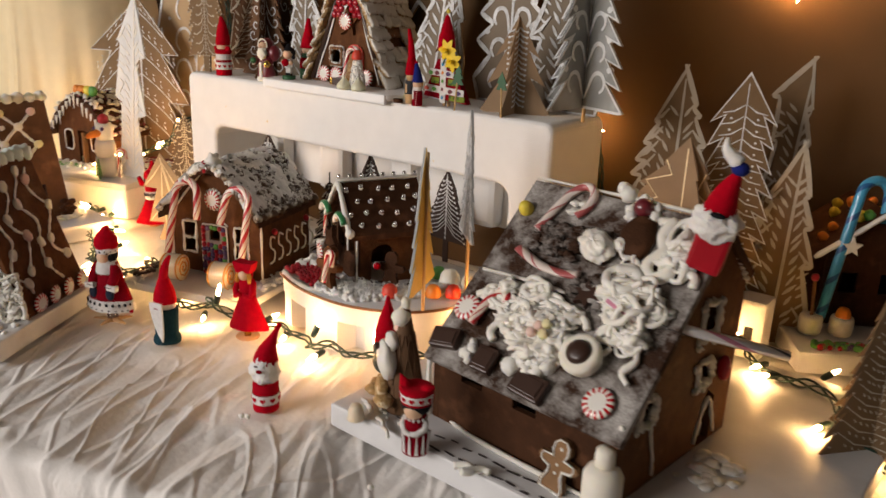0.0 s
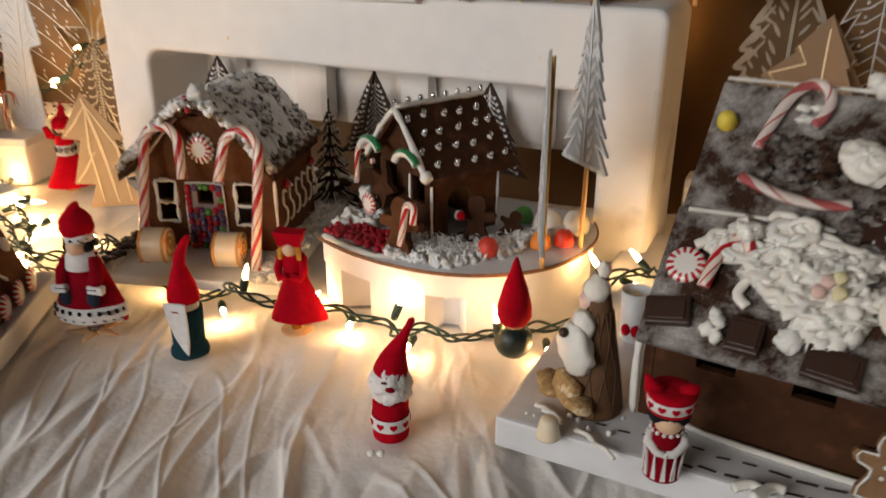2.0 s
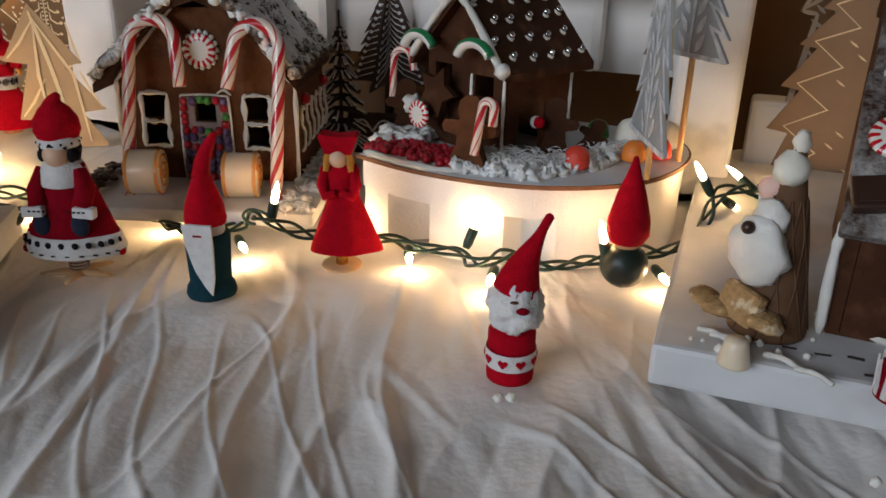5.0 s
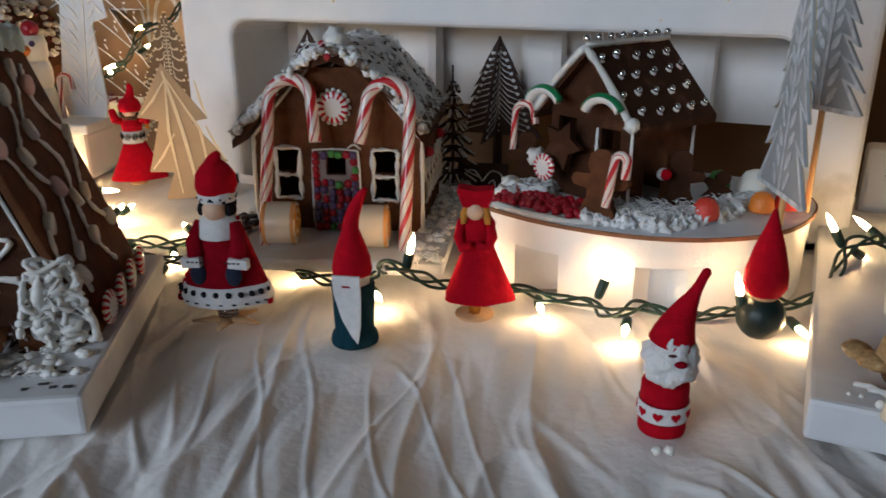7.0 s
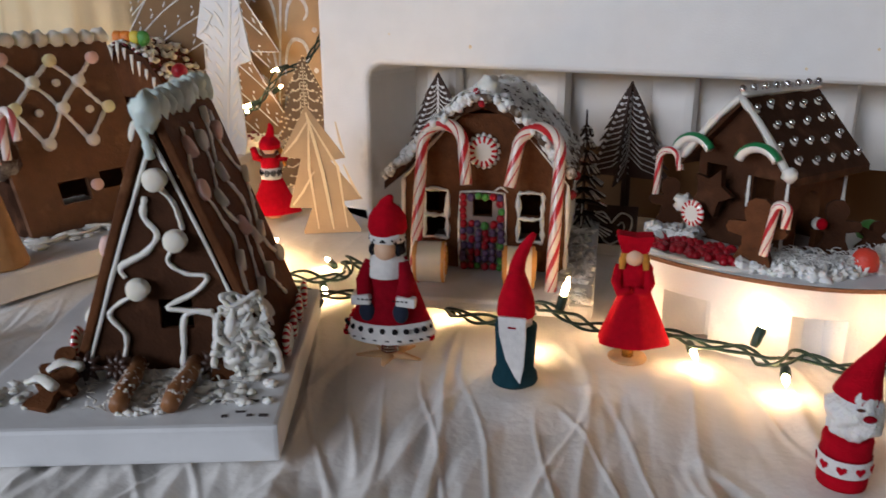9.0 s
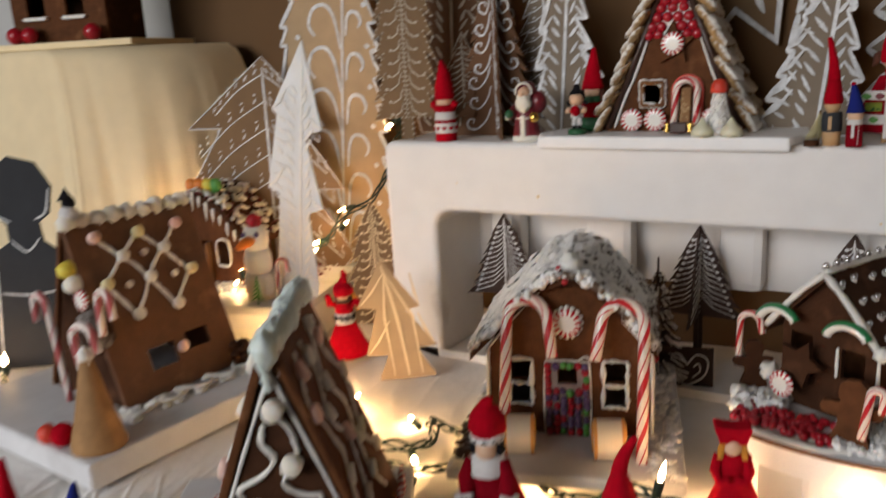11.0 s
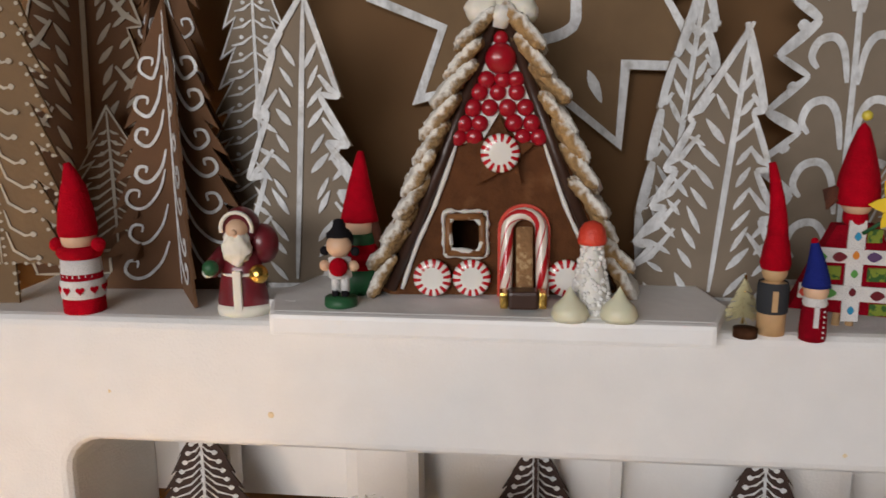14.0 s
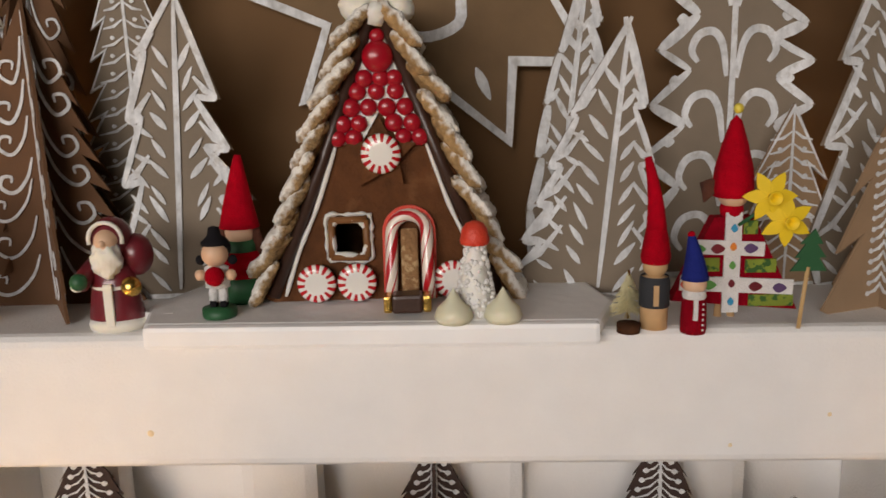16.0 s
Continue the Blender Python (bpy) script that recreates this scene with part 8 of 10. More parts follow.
cut_tree("tall slim card tree with a pale edge against the backdrop", 0.583, 0.231, 0.0, (0.018, 0.366), [(-0.028, 0.315), (-0.020, 0.26), (-0.026, 0.19), (-0.034, 0.05)], [(0.026, 0.300), (0.030, 0.255), (0.034, 0.200), (0.036, 0.05)], M_KRAFT_M, 24, seed=42, edge=0.0050, paint=M_CREAM_D, depth=0.62)
cut_tree("small tan card tree with pale dabs against the backdrop", 0.611, 0.188, 0.0, (0.006, 0.270), [(-0.032, 0.190), (-0.042, 0.140), (-0.052, 0.085), (-0.058, 0.030)], [(0.024, 0.200), (0.032, 0.160), (0.040, 0.110), (0.048, 0.03)], M_KRAFT_M, 22, seed=43, edge=0.0055, paint=M_CREAM_D, depth=0.62)
cut_tree("tan card tree with a white zigzag beside the foam bridge", 0.512, 0.088, 0.0, (0.0, 0.270), [(-0.030, 0.235), (-0.058, 0.206), (-0.078, 0.172), (-0.092, 0.138), (-0.102, 0.098), (-0.108, 0.056), (-0.100, 0.012)], [(0.030, 0.225), (0.050, 0.180), (0.066, 0.130), (0.078, 0.075), (0.086, 0.012)], M_KRAFT, -2, cross=-38, slotted=True, style="zigzag", edge=0.0, depth=0.74, up=0.05, seed=44, paint=M_CREAM, base=(1.0, 1.0))
card_tree("dark grey-brown card tree with saw edges on the bare sheet", 0.782, -0.060, 0.0, 0.215, 0.064, 8, "veins", M_KRAFT_M, -38, trunk=0.02, seed=45, notch=0.72, cross=True, paint=M_CREAM_D, sw=0.7, dens=0.8)
# flat trees on sticks
_R = tree_outline(0.165, 0.048, 5, 0.55, 0.0, 0.008, rng=random.Random(50))
stick_tree = card_tree("flat frosted tree on a bamboo stick, back coloured for bulb light", 0.312, -0.166, 0.094, 0.165, 0.048, 5, "edge", M_FILM, -69, cross=False, trunk=0.0, seed=50, sticks=0.028, both=False, notch=0.55, stick_top=0.97)
# Yellow sheet stands in for the bulb light on the film's back.
part("gold_back", Shape().prism([(px * 0.985, pz) for px, pz in _R] + [(-px * 0.985, pz) for px, pz in _R[:0:-1]], 0.0010, 0.0016), M_BULBGLOW_BACK, stick_tree, "yellow back sheet coloured for bulb light")
card_tree("flat white saw-edged tree on a bamboo stick", 0.331, -0.108, 0.148, 0.150, 0.038, 8, "edge", M_FILM, -41, cross=False, trunk=0.0, seed=51, sticks=0.082, both=True)


# ---- painted stars on the backdrop ----
def star_plate(label, x, y, z, r, turn, seed, tips=5, notch=0.52):
    rng = random.Random(seed)
    o = star_outline(r, notch, tips, turn)
    t = thing("card_star", label, "star", pose(x, y, z, 0, 0, -2))
    p = part("panel", Shape().prism(o, -0.0015, 0.0015), M_KRAFT_M, t)
    s = Shape()
    q = o + [o[0]]
    s.band([(a * 0.99, b * 0.99) for a, b in o], 0.0058, -0.0024, rng)
    s.ribbon([(pp.x, pp.y) for pp in spline([(-0.02, -0.005, 0), (-0.03, -0.03, 0), (-0.01, -0.045, 0), (0.018, -0.036, 0), (0.022, -0.012, 0), (0.05, -0.005, 0), (0.07, 0.02, 0)], 4)], 0.008, -0.0024, None)
    for k in range(5):
        an = radians(turn + 72 * k)
        s.drop(r * 0.62 * math.cos(an), r * 0.62 * math.sin(an), 0.026, 0.008, math.degrees(an), -0.0024)
    tagged(part("painted_stroke", s, M_PAINT, p, "white painted strokes"), kind="stuff")


star_plate("large kraft star with a white painted border and swirl", 0.014, 0.160, 0.495, 0.140, 6, 1, 10, 0.65)
star_plate("kraft star with a white painted border high on the backdrop", 0.560, 0.325, 0.62, 0.13, 60, 2)

# ---- dolls and figurines: each one plain mesh ----
def heart_ring(s, r, z, n, w, start=0.0):
    """Felt hearts set round a band of radius r."""
    o = []
    for k in range(14):
        a = 2 * math.pi * k / 14
        o.append((w * math.sin(a) ** 3 / 2, w * (13 * math.cos(a) - 5 * math.cos(2 * a) - 2 * math.cos(3 * a) - math.cos(4 * a)) / 32))
    for k in range(n):
        a = 2 * math.pi * k / n + start
        s.prism(o, -0.0005, 0.0005, pose(r * math.cos(a), r * math.sin(a), z, 0, 0, math.degrees(a) + 90))
    return s


def cone_hat(s, z0, r, h, bend=(0.0, 0.0), seg=18, sag=0.0, power=0.95):
    """A soft pointed hat, bent towards (x, y)."""
    P, R = [], []
    for i in range(9):
        k = i / 8
        P.append((bend[0] * k ** 1.8, bend[1] * k ** 1.8, z0 + h * k - sag * k * k))
        R.append(max(0.0012, r * (1 - k) ** power + 0.0020 * k))
    return s.tube(P, R, seg)


def doll(name, s, label, x, y, z, yaw=0.0, category="doll", lean=0.0, k=1.0, side=0.0):
    return solo(name, s, M_FELT, label, category, pose(x, y, z, lean, side, yaw) @ Matrix.Scale(k, 4))


def dolls_table():
    rng = random.Random(91)
    # lady in a red dress with a white shawl, on a star of wooden feet
    s = Shape().use(M_WOOD)
    for k in range(5):
        a = radians(-90 + 72 * k)
        s.tube([(0, 0, 0.003), (0.012 * math.cos(a), 0.010 * math.sin(a), 0.0035), (0.027 * math.cos(a), 0.022 * math.sin(a), 0.003)], [0.005, 0.0048, 0.0016], 8, flat=0.45)
    s.lathe([(1e-5, 0), (0.005, 0), (0.005, 0.024), (1e-5, 0.024)], 14)
    s.use(M_SILVER)
    for k in range(6):
        s.tube([(0.0068 * math.cos(a / 8 * 6.283), 0.0068 * math.sin(a / 8 * 6.283), 0.007 + 0.0024 * k) for a in range(9)], 0.0010, 5)
    s.use(M_FELT_D).lathe([(0.033, 0.021), (0.0335, 0.025), (0.0255, 0.048), (0.0185, 0.068), (0.0135, 0.084), (1e-5, 0.086)], 30, wob=0.05, squash=0.60)
    s.use(M_WHITEFELT).lathe([(0.0333, 0.0195), (0.0343, 0.0245), (0.0315, 0.0345), (0.0305, 0.0345)], 30, wob=0.05, squash=0.61)
    s.use(M_BLACK)
    for k in range(11):
        a = radians(190 + 16 * k)
        s.ball((0.0330 * math.cos(a), 0.0203 * math.sin(a), 0.0300), 0.0024, 8, 6, scale=(1, 0.6, 1))
        s.box((0.0345 * math.cos(a + .1), 0.0212 * math.sin(a + .1), 0.0228), (0.003, 0.001, 0.001))
    s.use(M_FELT)
    for q in (-1, 1):
        for k in range(5):
            s.ball((q * (0.0335 - 0.0018 * k), -0.003, 0.021 + 0.0042 * k), 0.0030, 8, 6)
    for q in (-1, 1):
        s.use(M_FELT_D).tube([(q * 0.012, -0.003, 0.080), (q * 0.0165, -0.008, 0.066), (q * 0.0145, -0.013, 0.056)], [0.005, 0.0065, 0.0065], 10)
        s.use(M_WHITEFELT).box((q * 0.0135, -0.0150, 0.0545), (0.0145, 0.0075, 0.0075), pose(0, 0, 0, 0, q * 4, 0), bevel=0.0012)
        s.use(M_BLACK)
        for k in range(4):
            s.box((q * 0.0135 - 0.0048 + 0.0032 * k, -0.0190, 0.0545), (0.0018, 0.0010, 0.0010))
        s.use(M_BLUE_D).ball((q * 0.0130, -0.0155, 0.0440), 0.0066, 12, 8, scale=(0.95, 0.55, 1.25))
    s.use(M_WHITEFELT).lathe([(0.0165, 0.0690), (0.0170, 0.0710), (0.0150, 0.0800), (0.0110, 0.0880), (1e-5, 0.0885)], 18, wob=0.05, squash=0.85)
    s.use(M_SKIN).ball((0, -0.0066, 0.0905), 0.0086, 14, 10)
    s.use(M_BLACK).ball((0, 0.0025, 0.0930), 0.0120, 16, 10, scale=(1.08, 0.85, 1.0)).ball((-0.0105, -0.002, 0.0895), 0.0036, 8, 6).ball((0.0105, -0.002, 0.0895), 0.0042, 8, 6).ball((-0.0100, -0.0060, 0.0900), 0.0030, 8, 6, scale=(1, 1, 1.6)).ball((0.0100, -0.0060, 0.0900), 0.0030, 8, 6, scale=(1, 1, 1.6)).tube([(-0.0090, -0.0085, 0.0965), (0.0, -0.0128, 0.0985), (0.0090, -0.0085, 0.0965)], 0.0016, 8)
    s.use(M_WHITEFELT).lathe([(0.0128, 0.0955), (0.0138, 0.0985), (0.0128, 0.1025), (1e-5, 0.1025)], 20)
    s.use(M_BLACK)
    for k in range(12):
        a = 2 * math.pi * k / 12
        s.ball((0.0137 * math.cos(a), 0.0137 * math.sin(a), 0.0988), 0.0009, 6, 5)
    s.use(M_FELT).lathe([(0.0128, 0.1015), (0.0148, 0.1065), (0.0138, 0.1145), (0.0100, 0.1205), (0.0060, 0.1240)], 20, wob=0.04)
    cone_hat(s, 0.1215, 0.0075, 0.0085, (0.004, 0.0))
    doll("red_skirt_doll", s, "wooden peg doll in a red trimmed dress, white shawl and bonnet", -0.047, -0.351, 0.004, 18, k=0.98)
    # teal gnome with a white beard
    s = Shape().use(M_TEAL).lathe([(1e-5, 0), (0.0178, 0), (0.0186, 0.003), (0.0176, 0.008), (0.0152, 0.011), (0.0158, 0.030), (0.0168, 0.049), (0.0150, 0.050), (1e-5, 0.048)], 24, wob=0.03)
    s.use(M_WHITEFELT).lathe([(1e-5, 0.044), (0.0125, 0.044), (0.0136, 0.052), (0.0130, 0.060), (1e-5, 0.062)], 18)
    s.prism([(-0.0105, 0.0620), (-0.0095, 0.0470), (-0.0040, 0.0260), (0.0030, 0.0120), (0.0075, 0.0060), (0.0100, 0.0200), (0.0112, 0.0440), (0.0110, 0.0620)], -0.0172, -0.0150, pose(0, 0, 0, 2))
    s.use(M_FELT_D).box((0.0005, -0.0186, 0.0530), (0.0065, 0.001, 0.0016))
    s.use(M_FELT).lathe([(0.0146, 0.0570), (0.0153, 0.0610), (0.0140, 0.0710), (0.0096, 0.0840), (0.0062, 0.0930)], 22, wob=0.02)
    cone_hat(s, 0.0915, 0.0066, 0.0330, (0.013, 0.0), power=0.7)
    doll("felt_gnome", s, "teal felt gnome with a long white beard and red hat", 0.0495, -0.335, 0.001, 14, "gnome", k=0.90)
    # lady in a red cape on a round wooden foot
    s = Shape().use(M_WOOD).lathe([(1e-5, 0), (0.0165, 0), (0.017, 0.001), (0.0165, 0.0024), (1e-5, 0.0024)], 26)
    s.use(M_GOLD).lathe([(1e-5, 0.002), (0.0052, 0.002), (0.0052, 0.020), (1e-5, 0.020)], 14)
    s.use(M_FELT).lathe([(0.0300, 0.0155), (0.0295, 0.0190), (0.0205, 0.0420), (0.0125, 0.0620), (0.0128, 0.0760), (0.0132, 0.0840), (0.0100, 0.0890), (1e-5, 0.0900)], 28, pose(0.002, 0, 0), wob=0.07, squash=0.58)
    for q in (-1, 1):
        s.tube([(q * 0.0110, -0.001, 0.0860), (q * 0.0138, -0.005, 0.0720), (q * 0.0105, -0.0095, 0.0640), (q * 0.0020, -0.0120, 0.0680)], [0.0040, 0.0046, 0.0042, 0.0034], 10)
    s.use(M_SKIN).ball((0, -0.0040, 0.0945), 0.0080, 14, 10)
    s.use(M_BLOND)
    for q in (-1, 1):
        s.tube([(q * 0.0065, -0.005, 0.1000), (q * 0.0092, -0.005, 0.0920), (q * 0.0100, -0.007, 0.0840)], [0.003, 0.0034, 0.0022], 8)
    s.use(M_FELT).ball((0, 0.0020, 0.0950), 0.0102, 14, 10, scale=(1.0, 0.85, 1.0))
    s.prism([(-0.0105, 0.0985), (0.0105, 0.0985), (0.0150, 0.1120), (0.0138, 0.1135), (0.0, 0.1122), (-0.0140, 0.1140), (-0.0155, 0.1120)], -0.0085, 0.0085)
    doll("red_cape_doll", s, "peg doll in a bright red felt cape and flared hat", 0.112, -0.262, 0.002, 18, k=0.88)
    # cotton-bearded santa, hat bent aside
    s = Shape().use(M_FELT).lathe([(1e-5, 0), (0.0140, 0), (0.0144, 0.002), (0.0142, 0.031), (0.0132, 0.033), (1e-5, 0.033)], 24)
    s.use(M_FELT_D).lathe([(0.0146, 0.0088), (0.0150, 0.0095), (0.0150, 0.0210), (0.0146, 0.0218)], 26)
    s.use(M_WHITEFELT).lathe([(0.0151, 0.0098), (0.0153, 0.0105), (0.0153, 0.0200), (0.0151, 0.0206)], 26)
    heart_ring(s.use(M_FELT), 0.0153, 0.0152, 9, 0.0062, 0.2)
    fluff(rng, (0.0005, -0.0015, 0.0485), 0.0160, (1.0, 0.95, 1.14), s.use(M_COTTON))
    s.use(M_FELT_D).ball((0.0045, -0.0178, 0.0520), 0.0028, 8, 6, scale=(1.4, .7, .8))
    s.use(M_HAIR).ball((-0.0005, -0.0162, 0.0565), 0.0016, 8, 6, scale=(1.6, .7, .6))
    P = [(0.001, 0, 0.0580), (0.003, 0, 0.0680), (0.0065, 0.001, 0.0780), (0.0110, 0.002, 0.0880), (0.0150, 0.003, 0.0970), (0.0180, 0.004, 0.1030)]
    s.use(M_FELT).tube(spline(P, 3), [0.0138, 0.0132, 0.0122, 0.0110, 0.0098, 0.0086, 0.0074, 0.0062, 0.0050, 0.0040, 0.0033, 0.0029, 0.0027, 0.0027, 0.0026, 0.0012], 18)
    doll("cotton_santa", s, "small santa with a cotton beard and a heart-trimmed red base", 0.267, -0.361, 0.000, 16, "santa", k=0.95)
    # ball gnome
    s = Shape().use(M_BALL).ball((0, 0, 0.0165), 0.0168, 20, 14)
    s.use(M_WOOD).ball((0, 0, 0.036), 0.0105, 16, 10)
    s.use(M_FELT).lathe([(0.0118, 0.034), (0.0150, 0.040), (0.0145, 0.050), (0.010, 0.068), (0.005, 0.082), (0.0015, 0.094), (1e-5, 0.095)], 20)
    doll("ball_gnome", s, "gnome of a dark painted ball under a tall red felt hat", 0.311, -0.222, 0.004, 10, "gnome")
    # pixie beside the foam box
    s = Shape().use(M_WOOD).lathe([(1e-5, 0), (0.010, 0), (0.010, 0.003), (0.005, 0.004), (0.005, 0.012), (1e-5, 0.012)], 14)
    s.use(M_FELT).lathe([(0.0325, 0.006), (0.0320, 0.009), (0.0215, 0.028), (0.0120, 0.050), (1e-5, 0.052)], 26, wob=0.06, squash=0.6)
    s.use(M_WHITEFELT).lathe([(1e-5, 0.049), (0.0120, 0.049), (0.0126, 0.051), (0.0120, 0.063), (1e-5, 0.064)], 20)
    s.use(M_BLACK)
    for k in range(10):
        a = 2 * math.pi * k / 10
        m = pose(0.0128 * math.cos(a), 0.0128 * math.sin(a), 0.0568, 0, 0, math.degrees(a) + 90)
        s.tube([m @ Vector((0.0038 * (1 - q / 15) * math.cos(q * 0.9), 0.0, 0.0046 * (1 - q / 15) * math.sin(q * 0.9))) for q in range(14)], 0.0006, 5)
    s.use(M_FELT).lathe([(1e-5, 0.063), (0.0112, 0.063), (0.0120, 0.070), (0.0085, 0.078), (1e-5, 0.080)], 18)
    for q, e in ((-1, 0.088), (1, 0.074)):
        s.tube([(q * 0.009, 0, 0.073), (q * 0.0165, -0.003, 0.076), (q * 0.0185, -0.008, e)], [0.004, 0.0050, 0.0038], 10)
    s.use(M_SKIN).ball((0, -0.0015, 0.084), 0.0090, 14, 10)
    s.use(M_HAIR).tube([(-0.0085, -0.003, 0.089), (-0.0095, -0.004, 0.083), (-0.006, -0.0095, 0.0785), (0.006, -0.0095, 0.0785), (0.0095, -0.004, 0.083)], 0.0024, 8)
    s.use(M_BLOND).tube([(0.0095, 0.001, 0.088), (0.0155, 0.000, 0.078), (0.0175, 0, 0.064)], [0.003, 0.0038, 0.002], 8)
    s.use(M_FELT).lathe([(0.0112, 0.0855), (0.0128, 0.0880), (0.0126, 0.0935), (0.0095, 0.0990), (0.0050, 0.1015)], 20, wob=0.04)
    s.tube([(0.001, 0, 0.1000), (0.0025, 0, 0.1060), (0.0030, 0.001, 0.1120), (0.0015, 0.001, 0.1165)], [0.0062, 0.0044, 0.0036, 0.0016], 12)
    doll("pixie_doll", s, "pixie doll in red with a patterned waistband and yellow braid", -0.404, -0.064, 0.001, 36, k=1.02)
    # girl with a heart-trimmed hat on the large board
    s = Shape().use(M_FELT_D).lathe([(1e-5, 0), (0.0135, 0), (0.0138, 0.002), (0.0115, 0.030), (0.0108, 0.044), (1e-5, 0.046)], 22)
    s.use(M_WHITEFELT)
    for k in range(12):
        a = 2 * math.pi * k / 12
        s.prism([(-0.0019, 0.002), (0.0019, 0.002), (0.0004, 0.024), (-0.0004, 0.024)], -0.0006, 0.0006, pose(0.0133 * math.cos(a), 0.0133 * math.sin(a), 0, 0, 0, math.degrees(a) + 90) @ pose(0, 0, 0, 3))
    for k in range(14):
        a = 2 * math.pi * k / 14
        s.ball((0.0112 * math.cos(a), 0.0112 * math.sin(a), 0.040), 0.0018, 6, 5)
    for q in (-1, 1):
        s.tube([(q * 0.0115, -0.001, 0.038), (q * 0.0125, -0.005, 0.030), (q * 0.006, -0.0125, 0.026), (-q * 0.002, -0.0135, 0.025)], [0.003, 0.0038, 0.0030, 0.0024], 8)
    s.use(M_BLACK).ball((0, 0.000, 0.0545), 0.0148, 18, 12, scale=(1.06, 1, 0.92))
    s.use(M_SKIN).ball((0, -0.0052, 0.0500), 0.0108, 16, 10)
    s.use(M_FELT).lathe([(0.0150, 0.0565), (0.0160, 0.0570), (0.0166, 0.0590), (0.0150, 0.0600)], 24)
    s.use(M_WHITEFELT).lathe([(0.0152, 0.0590), (0.0165, 0.0596), (0.0172, 0.0680), (0.0160, 0.0690), (1e-5, 0.068)], 24)
    heart_ring(s.use(M_FELT), 0.0171, 0.0638, 11, 0.0058, 0.3)
    s.lathe([(0.0170, 0.0675), (0.0182, 0.0715), (0.0160, 0.0735), (0.008, 0.0725), (1e-5, 0.0722)], 24)
    for q, e in ((-1, 0.0825), (1, 0.0765)):
        s.tube([(q * 0.009, 0, 0.069), (q * 0.0145, 0, 0.0735), (q * 0.0188, 0, e)], [0.0065, 0.0058, 0.0010], 10)
    doll("red_hat_doll", s, "painted peg girl in striped red dress and heart-trimmed hat", 0.4637, -0.352, 0.0265, 14, k=0.88)
    # felt santa on the cream roof, his body a wrapped red sweet
    s = Shape().use(M_REDCANDY).box((0, 0, 0.016), (0.027, 0.019, 0.034), pose(0, 0, 0, 0, 4, 0), bevel=0.004)
    fluff(rng, (0.0, -0.002, 0.0390), 0.0165, (1.12, 0.95, 0.90), s.use(M_COTTON))
    s.use(M_BLACK).ball((0.001, -0.0135, 0.0490), 0.0040, 10, 7, scale=(1.6, .8, .5))
    cone_hat(s.use(M_FELT), 0.0470, 0.0132, 0.0340, (0.006, 0.0), power=0.75)
    s.use(M_BLUE).ball((0.006, 0, 0.0835), 0.0062, 14, 10, scale=(1.1, 1.1, 0.85))
    s.use(M_COTTON).tube(spline([(0.005, 0, 0.087), (-0.001, 0, 0.0905), (-0.007, 0, 0.0960), (-0.0085, 0, 0.1040)], 4), [0.0045, 0.0056, 0.0058, 0.0056, 0.0052, 0.0050, 0.0046, 0.0042, 0.0036, 0.0028, 0.0022, 0.0016, 0.0008], 10)
    doll("felt_santa", s, "red felt santa with cotton beard and blue pompom, on the roof", 0.649, -0.205, 0.211, 10, "santa", lean=6, k=1.08, side=8)
    # left front: grey knit tomte and a tiny blue-hatted peg
    s = Shape().use(M_KNIT).lathe([(1e-5, 0), (0.019, 0), (0.021, 0.006), (0.020, 0.026), (0.016, 0.036), (1e-5, 0.038)], 22)
    s.use(M_SKIN).ball((0, 0, 0.042), 0.0125, 14, 10)
    s.use(M_GUM_O).lathe([(0.0138, 0.040), (0.0150, 0.044), (0.0138, 0.048)], 18)
    s.use(M_FELT).lathe([(0.0150, 0.045), (0.0165, 0.050), (0.012, 0.060), (0.0075, 0.066)], 18)
    cone_hat(s, 0.062, 0.0078, 0.042, (0.002, 0.0))
    doll("knit_tomte", s, "tomte in grey knitwear with a tall red felt hat", -0.352, -0.545, 0.003, 20, "gnome")
    s = Shape().use(M_FELT_D).lathe([(1e-5, 0), (0.008, 0), (0.0075, 0.018), (1e-5, 0.019)], 14).use(M_SKIN).ball((0, 0, 0.023), 0.0066, 12, 8)
    cone_hat(s.use(M_BLUE), 0.024, 0.0072, 0.022, (0.004, 0.0))
    doll("blue_hat_peg", s, "tiny wooden peg doll in red with a blue hat", -0.374, -0.482, 0.003, 20)


